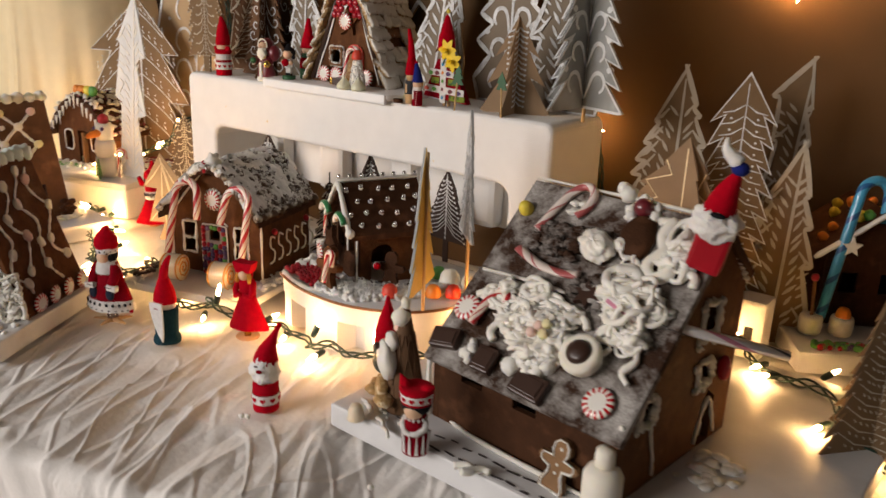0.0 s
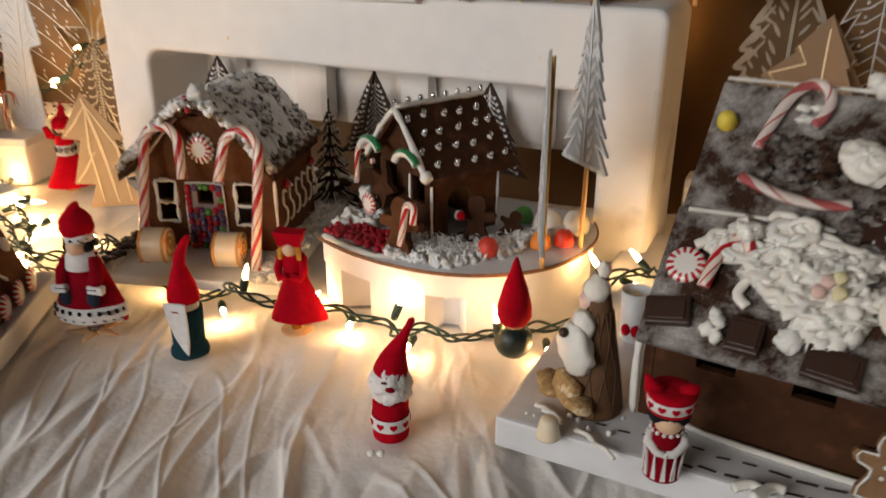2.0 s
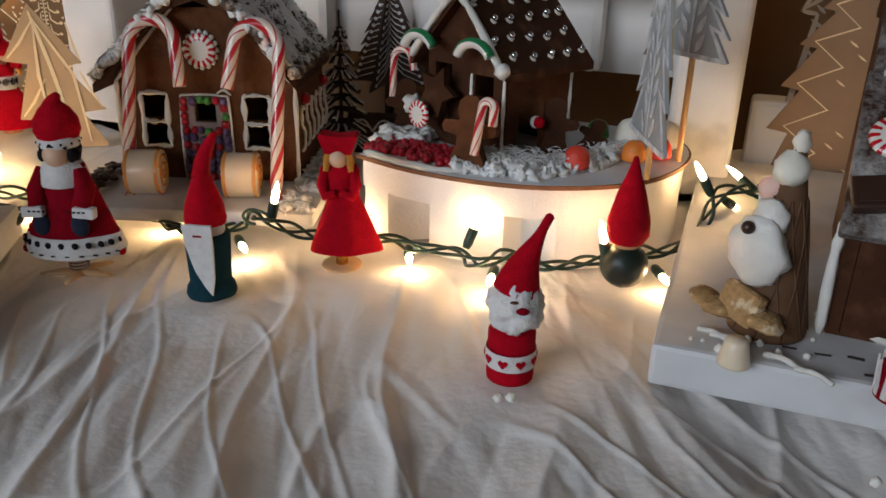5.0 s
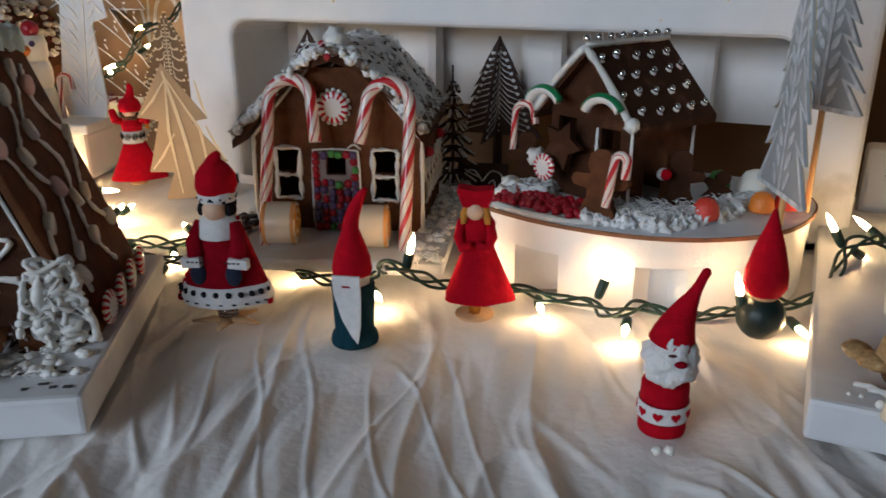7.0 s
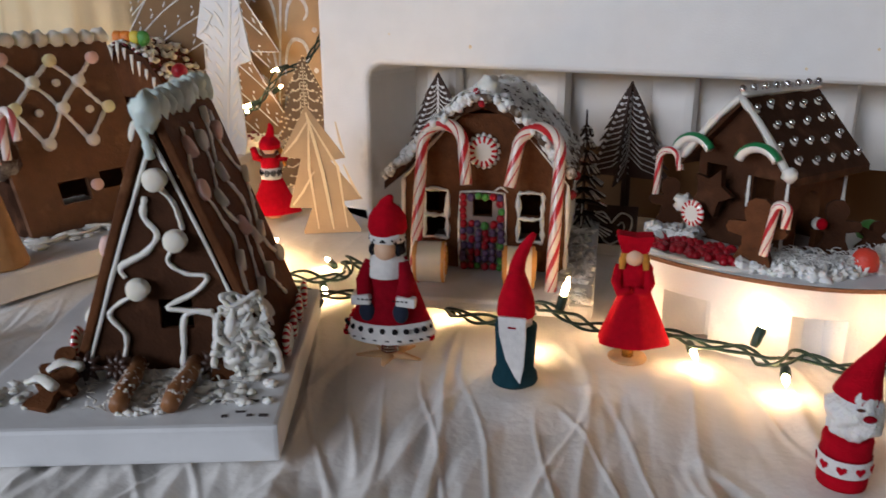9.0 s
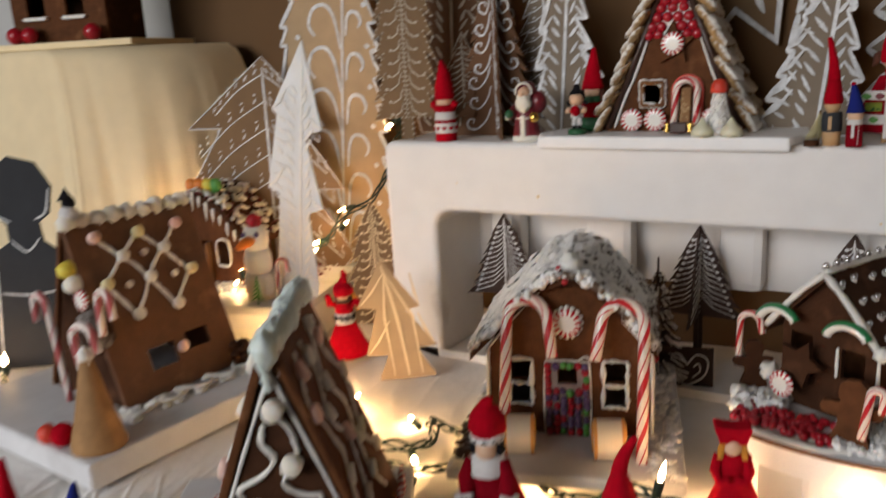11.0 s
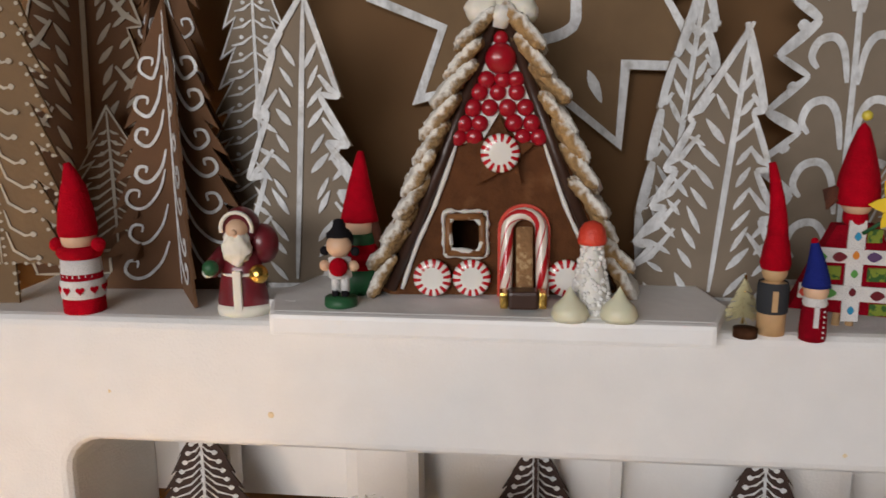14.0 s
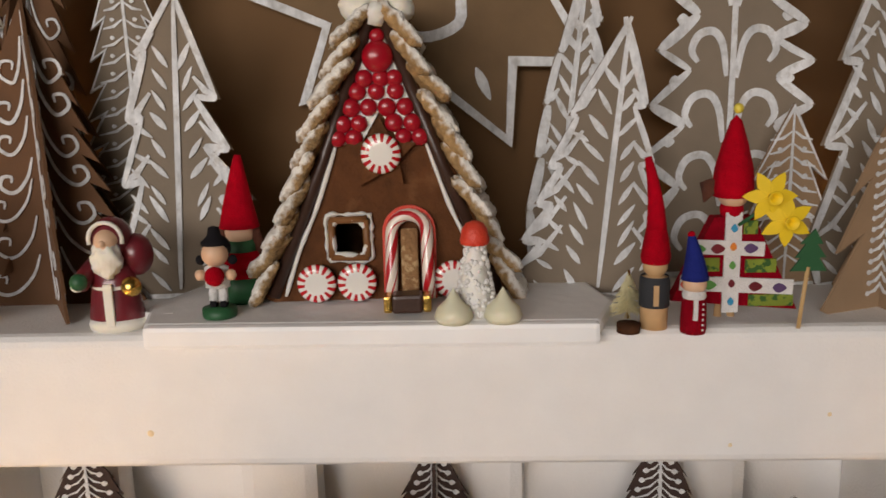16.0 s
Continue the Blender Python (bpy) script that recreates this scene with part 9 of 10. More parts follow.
def dolls_bridge():
    rng = random.Random(95)
    z = SH_Z
    s = Shape().use(M_FELT).lathe([(1e-5, 0), (0.0130, 0), (0.0132, 0.002), (0.0128, 0.026), (1e-5, 0.026)], 22)
    s.use(M_WHITEFELT).lathe([(0.0134, 0.010), (0.0138, 0.0115), (0.0138, 0.0205), (0.0133, 0.022)], 22)
    heart_ring(s.use(M_FELT), 0.0138, 0.0160, 10, 0.0056)
    s.use(M_WHITEFELT).lathe([(0.0128, 0.024), (0.0122, 0.036), (1e-5, 0.038)], 20)
    s.use(M_FELT).lathe([(0.0120, 0.035), (0.0145, 0.039), (0.0125, 0.043), (1e-5, 0.044)], 20)
    s.use(M_SKIN).ball((0, 0, 0.048), 0.0108, 16, 10)
    s.use(M_FELT)
    for q in (-1, 1):
        s.ball((q * 0.0135, -0.002, 0.044), 0.0048, 8, 6)
    s.lathe([(0.0118, 0.050), (0.0122, 0.054), (0.0108, 0.066), (0.0075, 0.082)], 20)
    cone_hat(s, 0.078, 0.0085, 0.018, (-0.003, 0.0))
    doll("red_tomte", s, "peg tomte in red with a heart band and tall felt hat", -0.284, 0.014, z, 4, "gnome")
    # glazed santa figurine
    s = Shape().use(M_MAROON).lathe([(1e-5, 0.004), (0.0160, 0.004), (0.0165, 0.008), (0.0135, 0.026), (0.0115, 0.040), (1e-5, 0.044)], 20, squash=0.75)
    s.use(M_MARSH).lathe([(1e-5, 0), (0.0165, 0), (0.0172, 0.004), (0.0160, 0.007), (1e-5, 0.008)], 20, squash=0.8)
    s.box((0, -0.0122, 0.017), (0.0055, 0.003, 0.026), bevel=0.001).lathe([(0.0128, 0.0250), (0.0136, 0.0265), (0.0126, 0.0280)], 20, squash=0.78)
    s.use(M_MAROON).ball((0, 0.003, 0.055), 0.0122, 16, 10, scale=(1, 1, 1.08)).ball((0.0125, 0.006, 0.044), 0.0105, 12, 8, scale=(1, 1, 1.25))
    s.use(M_SKIN).ball((0, -0.0068, 0.0550), 0.0070, 12, 8)
    fluff(rng, (0, -0.0085, 0.0440), 0.0098, (0.95, 0.62, 1.15), s.use(M_MARSH))
    s.tube([(0.0098 * math.cos(radians(a)), -0.0075, 0.0560 + 0.0102 * math.sin(radians(a))) for a in range(-15, 196, 21)], 0.0013, 7)
    s.use(M_SKIN).ball((0, -0.0135, 0.0545), 0.0022, 8, 6)
    s.use(M_MAROON).tube([(-0.010, 0, 0.040), (-0.016, -0.006, 0.032), (-0.0165, -0.011, 0.030)], 0.0055, 10)
    s.use(M_GREENPAINT).ball((-0.016, -0.013, 0.032), 0.0052, 10, 7).use(M_MARSH).ball((-0.0185, -0.010, 0.029), 0.004, 8, 6)
    s.use(M_GOLD).ball((0.0135, -0.011, 0.028), 0.0062, 10, 7)
    doll("santa_figurine", s, "glazed santa figurine in a maroon coat holding a bell", -0.178, 0.018, z, 4, "figurine")
    # small wooden ornament on a green base
    z2 = z + 0.0092
    s = Shape().use(M_GREENPAINT).lathe([(1e-5, 0), (0.0098, 0), (0.0102, 0.0015), (0.0100, 0.0055), (1e-5, 0.006)], 20)
    s.use(M_BLACK).box((-0.003, 0, 0.008), (0.004, 0.006, 0.004), bevel=0.001).box((0.003, 0, 0.008), (0.004, 0.006, 0.004), bevel=0.001)
    s.use(M_WHITEFELT).tube([(-0.003, 0, 0.009), (-0.003, 0, 0.020)], 0.0028, 8).tube([(0.003, 0, 0.009), (0.003, 0, 0.020)], 0.0028, 8).lathe([(1e-5, 0.018), (0.0075, 0.018), (0.0072, 0.030), (1e-5, 0.033)], 14, squash=.8)
    s.use(M_FELT).ball((0.001, -0.008, 0.026), 0.0058, 12, 8)
    s.use(M_SKIN).ball((-0.0085, -0.004, 0.026), 0.0034, 8, 6).ball((0.0095, -0.004, 0.026), 0.0034, 8, 6).ball((0, -0.001, 0.0380), 0.0078, 16, 10)
    s.use(M_BLACK).ball((0, 0.0030, 0.0405), 0.0084, 14, 9).lathe([(1e-5, 0.0435), (0.0078, 0.0435), (0.0080, 0.0452), (0.0060, 0.0468), (0.0040, 0.0490), (0.0032, 0.0535), (1e-5, 0.0545)], 14).ball((-0.0095, 0.001, 0.034), 0.0030, 8, 6).ball((0.0095, 0.001, 0.034), 0.0030, 8, 6)
    doll("wooden_ornament", s, "small painted wooden figure with a red ball on a green base", -0.112, 0.008, z2, 0, "figurine")
    # gnome behind it
    s = Shape().use(M_GREENPAINT).lathe([(1e-5, 0), (0.0135, 0), (0.013, 0.018), (1e-5, 0.018)], 18)
    s.use(M_FELT).lathe([(0.0132, 0.016), (0.0138, 0.026), (0.0115, 0.032), (1e-5, 0.033)], 18)
    s.use(M_GREENPAINT).lathe([(0.010, 0.031), (0.0105, 0.036), (0.009, 0.039), (1e-5, 0.040)], 16)
    s.use(M_SKIN).ball((0, -0.001, 0.044), 0.0090, 14, 10)
    s.use(M_HAIR).tube([(0.0095, 0.0, 0.046), (0.012, 0, 0.034), (0.013, 0, 0.026)], [0.003, 0.0035, 0.002], 8).tube([(-0.0095, 0.0, 0.046), (-0.012, 0, 0.036), (-0.013, 0, 0.030)], [0.003, 0.0035, 0.002], 8)
    cone_hat(s.use(M_FELT), 0.047, 0.0125, 0.045, (0.002, 0.0))
    doll("green_gnome", s, "peg gnome in green and red with braids and a red hat", -0.107, 0.044, z2, 0, "gnome")
    # tall red-hatted peg, blue-hatted peg
    s = Shape().use(M_WOOD).lathe([(1e-5, 0), (0.0078, 0), (0.0080, 0.012), (0.0082, 0.030), (1e-5, 0.032)], 16)
    s.use(M_SLATE).lathe([(0.0083, 0.013), (0.0088, 0.014), (0.0088, 0.028), (0.0080, 0.031)], 16)
    s.use(M_WOOD).box((-0.001, -0.0088, 0.021), (0.003, 0.001, 0.012)).ball((0, 0, 0.037), 0.0072, 14, 9)
    s.use(M_FELT).lathe([(0.0078, 0.0385), (0.0086, 0.0415), (0.0074, 0.050), (0.0050, 0.062)], 16, wob=0.03)
    cone_hat(s, 0.058, 0.0058, 0.041, (-0.006, 0.0))
    doll("red_hat_peg", s, "wooden peg doll with a scarf and very tall red hat", 0.143, 0.004, z, 0)
    s = Shape().use(M_FELT_D).lathe([(1e-5, 0), (0.0070, 0), (0.0074, 0.004), (0.0068, 0.020), (1e-5, 0.022)], 16)
    s.use(M_WHITEFELT).lathe([(0.0062, 0.020), (0.0068, 0.022), (0.006, 0.025)], 14).box((-0.001, -0.0076, 0.015), (0.0025, 0.0012, 0.012))
    for k in range(6):
        s.ball((0.0035, -0.0065, 0.003 + 0.003 * k), 0.0007, 5, 4)
    s.use(M_SKIN).ball((0, 0, 0.0285), 0.0068, 14, 9)
    s.use(M_BLOND).ball((0, 0.0015, 0.0295), 0.0068, 12, 8)
    cone_hat(s.use(M_BLUE), 0.031, 0.0078, 0.025, (-0.003, 0.0))
    s.use(M_FELT).ball((-0.003, 0, 0.0565), 0.0022, 8, 6)
    doll("blue_hat_doll", s, "small peg doll in red with a white scarf and blue hat", 0.163, -0.006, z, 0)
    # patchwork doll with a daffodil
    s = Shape().use(M_WOOD).tube([(-0.004, 0.004, 0), (-0.003, 0.004, 0.016)], 0.0024, 8).tube([(0.004, 0.004, 0), (0.003, 0.004, 0.016)], 0.0024, 8)
    s.use(M_FELT_D).prism([(-0.034, 0.012), (0.040, 0.006), (0.012, 0.062), (-0.011, 0.062)], -0.004, 0.006)
    patch = mat("green_patterned_cloth", (0.19, 0.25, 0.03), 0.9, 0.2, 120, 0.3, 500, spot=((0.03, 0.10, 0.02), 0.52, 0.56, 260))
    s.use(M_WHITEFELT).box((0.000, -0.0052, 0.035), (0.0095, 0.0012, 0.060)).box((-0.004, -0.0058, 0.044), (0.040, 0.0012, 0.0085), pose(0, 0, 0, 0, 3, 0)).box((0.002, -0.0058, 0.022), (0.066, 0.0012, 0.0090), pose(0, 0, 0, 0, 3, 0))
    for k, (x, zz) in enumerate(((-0.020, 0.044), (-0.009, 0.044), (0.010, 0.044), (-0.026, 0.023), (-0.013, 0.0225), (0.014, 0.021), (0.028, 0.020))):
        s.use((M_GUM_G, M_MAROON, M_GUM_P, M_GUM)[k % 4]).drop(x, zz, 0.008, 0.006, 0, -0.0072)
    for k in range(5):
        s.use((M_TURQ, M_MAROON, M_GUM_G, M_GUM_O, M_TURQ)[k]).drop(0.0, 0.012 + k * 0.011, 0.005, 0.004, 90, -0.0066)
    s.use(patch).box((0.017, -0.0046, 0.033), (0.018, 0.0012, 0.008)).box((-0.014, -0.0046, 0.034), (0.014, 0.0012, 0.008)).box((0.024, -0.0046, 0.012), (0.026, 0.0012, 0.007)).box((0.010, -0.0046, 0.056), (0.008, 0.0012, 0.008))
    s.use(M_FELT).ball((0, 0, 0.066), 0.0070, 12, 8)
    s.use(M_SKIN).ball((0, -0.001, 0.076), 0.0092, 14, 9)
    s.use(M_HAIR)
    for q in range(9):
        s.tube([(-0.008, 0.001, 0.080), (-0.013, 0, 0.075 + 0.001 * q), (-0.017, -0.002 + 0.001 * q, 0.071 + 0.0012 * q)], [0.002, 0.0018, 0.0008], 5)
    s.use(M_FELT).lathe([(0.0108, 0.0735), (0.0120, 0.0780), (0.0108, 0.0900), (0.0070, 0.1050), (0.0032, 0.1170), (1e-5, 0.1205)], 18, wob=0.04)
    s.use(M_GUM_Y).ball((0.001, 0, 0.124), 0.003, 10, 7)
    doll("patchwork_doll", s, "doll in a patchwork ribbon dress with a red pointed hat", 0.190, 0.020, z, 0)
    f = thing("daffodil", "two yellow silk daffodil heads held before the doll", "flower", pose(0.206, 0.002, z + 0.070))
    for cx, cz, sp in ((-0.001, 0.006, 0), (0.009, -0.008, 30)):
        for k in range(6):
            a = 60 * k + sp
            part("petal", Shape().prism([(0, -0.0012), (0.004, -0.0032), (0.008, -0.0040), (0.012, -0.0024), (0.0155, 0.0), (0.012, 0.0024), (0.008, 0.0040), (0.004, 0.0032), (0, 0.0012)], -0.0006, 0.0006, pose(0, 0, 0, 0, 0, 7)), M_YELLOW, f, "", pose(cx, -0.001, cz, 0, a, 0))
        part("trumpet", Shape().lathe([(0.0016, 0), (0.003, 0.005), (0.0042, 0.008), (0.0034, 0.0082), (0.001, 0.003)], 12), M_YELLOW, f, "", pose(cx, -0.001, cz, 90))
    part("stalk", Shape().tube([(0, 0.001, 0.0), (-0.008, 0.006, -0.006), (-0.014, 0.010, -0.012)], 0.0012, 6), M_GREENPAINT, f)
    # pick tree and brush tree
    t = thing("pick_tree", "small green paper tree on a cocktail stick", "tree ornament", pose(0.224, -0.002, z))
    part("stick", Shape().tube([(0, 0, 0), (0.003, 0, 0.036)], 0.0012, 8), M_STICK, t)
    part("paper_tree", Shape().prism([(-0.012, 0.033), (0.014, 0.033), (0.008, 0.043), (0.013, 0.043), (0.006, 0.053), (0.010, 0.053), (0.004, 0.064), (-0.006, 0.053), (-0.002, 0.053), (-0.009, 0.043), (-0.005, 0.043)], -0.0008, 0.0008), M_GREENPAINT, t, "", pose(0.0025, 0, 0.008) @ Matrix.Scale(0.78, 4))
    t = thing("pick_tree", "small green paper tree on a cocktail stick", "tree ornament", pose(0.300, -0.004, z))
    part("stick", Shape().tube([(0, 0, 0), (-0.002, 0, 0.036)], 0.0012, 8), M_STICK, t)
    part("paper_tree", Shape().prism([(-0.010, 0.033), (0.011, 0.033), (0.006, 0.043), (0.010, 0.043), (0.005, 0.053), (0.0, 0.062), (-0.005, 0.053), (-0.009, 0.043), (-0.005, 0.043)], -0.0008, 0.0008), M_GREENPAINT, t, "", pose(-0.002, 0, 0.008) @ Matrix.Scale(0.78, 4))
    b = thing("brush_tree", "tiny cream bottle-brush tree fallen off its brown foot", "tree ornament", pose(0.131, 0.018, z))
    s = Shape()
    for _ in range(420):
        k = rng.random()
        a = rng.uniform(0, 6.28)
        r = 0.0115 * (1 - k) + 0.001
        s.tube([(0, 0, 0.006 + 0.024 * k), (r * math.cos(a), r * math.sin(a), 0.004 + 0.024 * k)], [0.0004, 0.00025], 3, caps=False)
    tagged(part("bristle", s, M_MARSH_Y, b, "cream bristles"), kind="stuff")
    part("wire_stem", Shape().tube([(0, 0, 0.001), (0, 0, 0.031)], 0.0008, 6), M_GOLD, b)
    solo("brown_peg", Shape().lathe([(1e-5, 0), (0.0068, 0), (0.0070, 0.005), (1e-5, 0.0056)], 14), M_GINGER_D, "small dark brown round wooden peg on the bridge", "peg", pose(0.127, -0.004, z))


dolls_table()
dolls_bridge()

# ---- the string of lights ----
def light_string(label, pts, bulbs, seed, twist=0.0036, strands=3):
    """Twisted green wires through points, and lit bulbs: place, direction."""
    rng = random.Random(seed)
    t = thing("string_lights", label, "string lights", Matrix())
    P = spline(pts, 14)
    for k in range(strands):
        Q = []
        length = 0.0
        for i, p in enumerate(P):
            if i:
                length += (p - P[i - 1]).length
            d = (P[min(i + 1, len(P) - 1)] - P[max(i - 1, 0)]).normalized()
            side = d.cross(Vector((0, 0, 1)))
            side = side.normalized() if side.length > 1e-6 else Vector((1, 0, 0))
            up = side.cross(d)
            a = length * 88 + 2.2 * noise.noise(Vector((length * 9, seed, 0.5))) + k * 2 * math.pi / strands
            w = twist * (0.85 + 1.6 * max(0, noise.noise(Vector((length * 14, k * 3.0, seed)))))
            Q.append(p + side * math.cos(a) * w + up * (math.sin(a) * w + w * 0.6))
        part("wire", Shape().tube(Q, 0.00135, 6), M_GREEN, t, "dark green wire")
    sock = Shape().lathe([(1e-5, 0), (0.0026, 0), (0.0036, 0.003), (0.0040, 0.014), (0.0034, 0.0155), (1e-5, 0.0155)], 12).mesh("socket")
    glass = Shape().lathe([(1e-5, 0.0152), (0.0021, 0.0155), (0.0026, 0.018), (0.0025, 0.023), (0.0016, 0.028), (0.0005, 0.0315), (1e-5, 0.032)], 12).mesh("bulb")
    for (x, y, z), (dx, dy, dz) in bulbs:
        d = Vector((dx, dy, dz)).normalized()
        m = Matrix.Translation((x, y, z)) @ d.to_track_quat("Z", "Y").to_matrix().to_4x4()
        s = part("socket", sock, M_GREEN, t, "", m)
        part("bulb", glass, M_BULB, s, "lit clear bulb")
    return t


FLAT = 0.008
light_string("dark green wire with lit clear bulbs laid across the sheet",
             [(-0.62, -0.06, 0.01), (-0.52, -0.11, 0.012), (-0.40, -0.19, 0.012), (-0.33, -0.22, 0.012), (-0.265, -0.262, 0.012), (-0.20, -0.262, 0.012), (-0.172, -0.235, 0.012), (-0.195, -0.200, 0.012), (-0.150, -0.212, 0.012),
              (-0.100, -0.236, 0.012), (-0.034, -0.268, 0.012), (0.000, -0.272, 0.012), (0.022, -0.245, 0.014), (0.036, -0.262, 0.028), (0.054, -0.272, 0.032), (0.076, -0.262, 0.020), (0.110, -0.240, 0.012), (0.138, -0.230, 0.013), (0.165, -0.240, 0.014), (0.190, -0.234, 0.013), (0.212, -0.248, 0.013),
              (0.232, -0.232, 0.016), (0.258, -0.234, 0.013), (0.284, -0.214, 0.013), (0.314, -0.190, 0.013), (0.340, -0.168, 0.014), (0.358, -0.130, 0.024), (0.366, -0.112, 0.040), (0.384, -0.098, 0.046), (0.405, -0.060, 0.030), (0.44, 0.0, 0.012), (0.50, 0.05, 0.012)],
             [((0.222, -0.236, FLAT), (0.1, -0.8, 0.0)), ((0.150, -0.225, FLAT), (0.3, -0.7, 0.0)), ((-0.040, -0.262, FLAT), (-0.5, 0.6, 0.0)), ((0.330, -0.190, FLAT), (0.3, -0.6, 0.0)), ((0.296, -0.178, 0.012), (-0.2, 0.4, 0.75)),
              ((0.405, -0.030, 0.020), (0.5, 0.6, 0.1)), ((0.452, 0.030, 0.020), (0.2, 0.8, 0.1)), ((0.475, 0.048, 0.016), (0.6, -0.5, 0.2)), ((0.425, -0.006, 0.020), (-0.3, 0.8, 0.3)), ((0.395, -0.075, 0.040), (-0.5, 0.3, 0.3)), ((0.057, -0.268, 0.030), (0.2, 0.1, 1.0)), ((0.100, -0.226, FLAT), (-0.2, 0.9, 0.0)), ((0.020, -0.258, FLAT), (0.6, -0.6, 0.0)),
              ((0.362, -0.120, 0.046), (-0.45, -0.2, 0.8)), ((0.372, -0.095, 0.036), (0.6, 0.9, -0.6)), ((-0.188, -0.250, FLAT), (0.7, -0.7, 0.0)), ((-0.205, -0.205, FLAT), (-0.7, 0.5, 0.0)), ((-0.285, -0.245, FLAT), (0.9, 0.1, 0.3)), ((-0.150, -0.218, FLAT), (0.3, 0.7, 0.0)),
              ((-0.335, -0.210, FLAT), (0.4, 0.8, 0.1)), ((-0.395, -0.180, FLAT), (0.5, 0.6, 0.2)), ((-0.470, -0.140, FLAT), (0.6, 0.4, 0.1)), ((-0.525, -0.105, 0.012), (0.3, 0.8, 0.2)), ((-0.235, -0.268, FLAT), (0.5, -0.8, 0.05)), ((0.300, -0.226, 0.020), (-0.25, 0.1, 1.0)), ((0.198, -0.232, 0.018), (0.25, 0.35, 0.9))], 3)
light_string("dark green wire with lit bulbs hung behind the card trees",
             [(-0.60, -0.03, 0.085), (-0.56, 0.02, 0.10), (-0.523, 0.050, 0.118), (-0.475, 0.050, 0.165), (-0.445, 0.075, 0.185), (-0.425, 0.11, 0.25), (-0.445, 0.15, 0.30), (-0.47, 0.165, 0.40), (-0.47, 0.165, 0.50), (-0.40, 0.15, 0.58)],
             [((-0.462, 0.052, 0.178), (-0.9, 0.0, -0.25)), ((-0.512, 0.050, 0.128), (-0.6, -0.3, -0.2)), ((-0.440, 0.145, 0.292), (-0.7, 0.1, -0.4)), ((-0.455, 0.160, 0.516), (-0.9, 0.0, 0.1)), ((-0.58, 0.0, 0.095), (-0.2, -0.9, 0.15)), ((-0.600, -0.050, 0.084), (0.6, -0.8, 0.1)), ((-0.498, 0.060, 0.140), (-0.2, 0.8, 0.2)), ((-0.600, -0.040, 0.086), (-0.6, 0.5, 0.2)), ((-0.545, 0.022, 0.105), (0.3, -0.8, -0.1)), ((-0.530, 0.040, 0.112), (0.5, -0.6, 0.2))], 4)
light_string("dark green wire with lit bulbs beside the large house",
             [(0.55, 0.09, 0.036), (0.605, 0.082, 0.036), (0.636, 0.040, 0.032), (0.668, 0.020, 0.032), (0.708, 0.020, 0.032), (0.735, 0.000, 0.032), (0.752, -0.05, 0.032), (0.80, -0.07, 0.012)],
             [((0.652, 0.046, 0.034), (-0.3, -0.9, 0.05)), ((0.672, 0.024, 0.034), (-0.5, -0.6, 0.05)), ((0.748, -0.040, 0.034), (0.5, -0.7, 0.05)), ((0.615, 0.082, 0.036), (-0.7, 0.6, 0.1)), ((0.742, -0.052, 0.034), (-0.3, -0.9, 0.02)), ((0.71, 0.050, 0.034), (0.3, 0.8, 0.1)), ((0.790, -0.06, 0.014), (0.8, -0.3, 0.1))], 5)
# Only the lowest bulb is real; the rest are added, unseen, to brighten the backdrop.
light_string("dark green wire with lit bulbs high on the backdrop, most added",
             [(0.44, 0.235, 0.64), (0.50, 0.272, 0.56), (0.552, 0.300, 0.470), (0.60, 0.325, 0.53), (0.66, 0.335, 0.60), (0.74, 0.355, 0.62)],
             [((0.552, 0.303, 0.459), (-0.1, -0.1, -0.9)), ((0.560, 0.305, 0.474), (0.8, 0.35, -0.2)), ((0.545, 0.300, 0.474), (-0.8, -0.4, -0.1)), ((0.590, 0.326, 0.515), (0.7, 0.35, -0.6)), ((0.610, 0.336, 0.532), (0.7, 0.4, -0.7)), ((0.582, 0.312, 0.498), (0.6, 0.1, -0.5)), ((0.530, 0.286, 0.505), (-0.6, -0.1, -0.2)), ((0.640, 0.345, 0.540), (0.3, 0.1, -0.8)), ((0.515, 0.278, 0.53), (0.5, -0.1, 0.1)), ((0.568, 0.304, 0.486), (0.3, -0.2, 0.6)), ((0.46, 0.228, 0.625), (-0.3, -0.5, -0.2)), ((0.62, 0.295, 0.575), (0.2, -0.5, -0.3)), ((0.72, 0.338, 0.62), (0.3, -0.5, -0.2)), ((0.66, 0.330, 0.60), (0.2, -0.5, -0.3)), ((0.58, 0.318, 0.505), (-0.4, 0.1, 0.6)), ((0.48, 0.255, 0.590), (-0.6, -0.3, -0.2))], 6)
light_string("dark green wire with lit bulbs beside the snowflake house",
             [(-0.95, -0.20, 0.012), (-0.84, -0.26, 0.012), (-0.78, -0.30, 0.012), (-0.72, -0.33, 0.012), (-0.66, -0.33, 0.012)],
             [((-0.765, -0.305, 0.012), (0.2, -0.1, 0.9)), ((-0.80, -0.29, FLAT), (-0.6, -0.6, 0.1)), ((-0.70, -0.33, FLAT), (0.6, -0.6, 0.1)), ((-0.88, -0.24, FLAT), (-0.5, -0.7, 0.1))], 7)

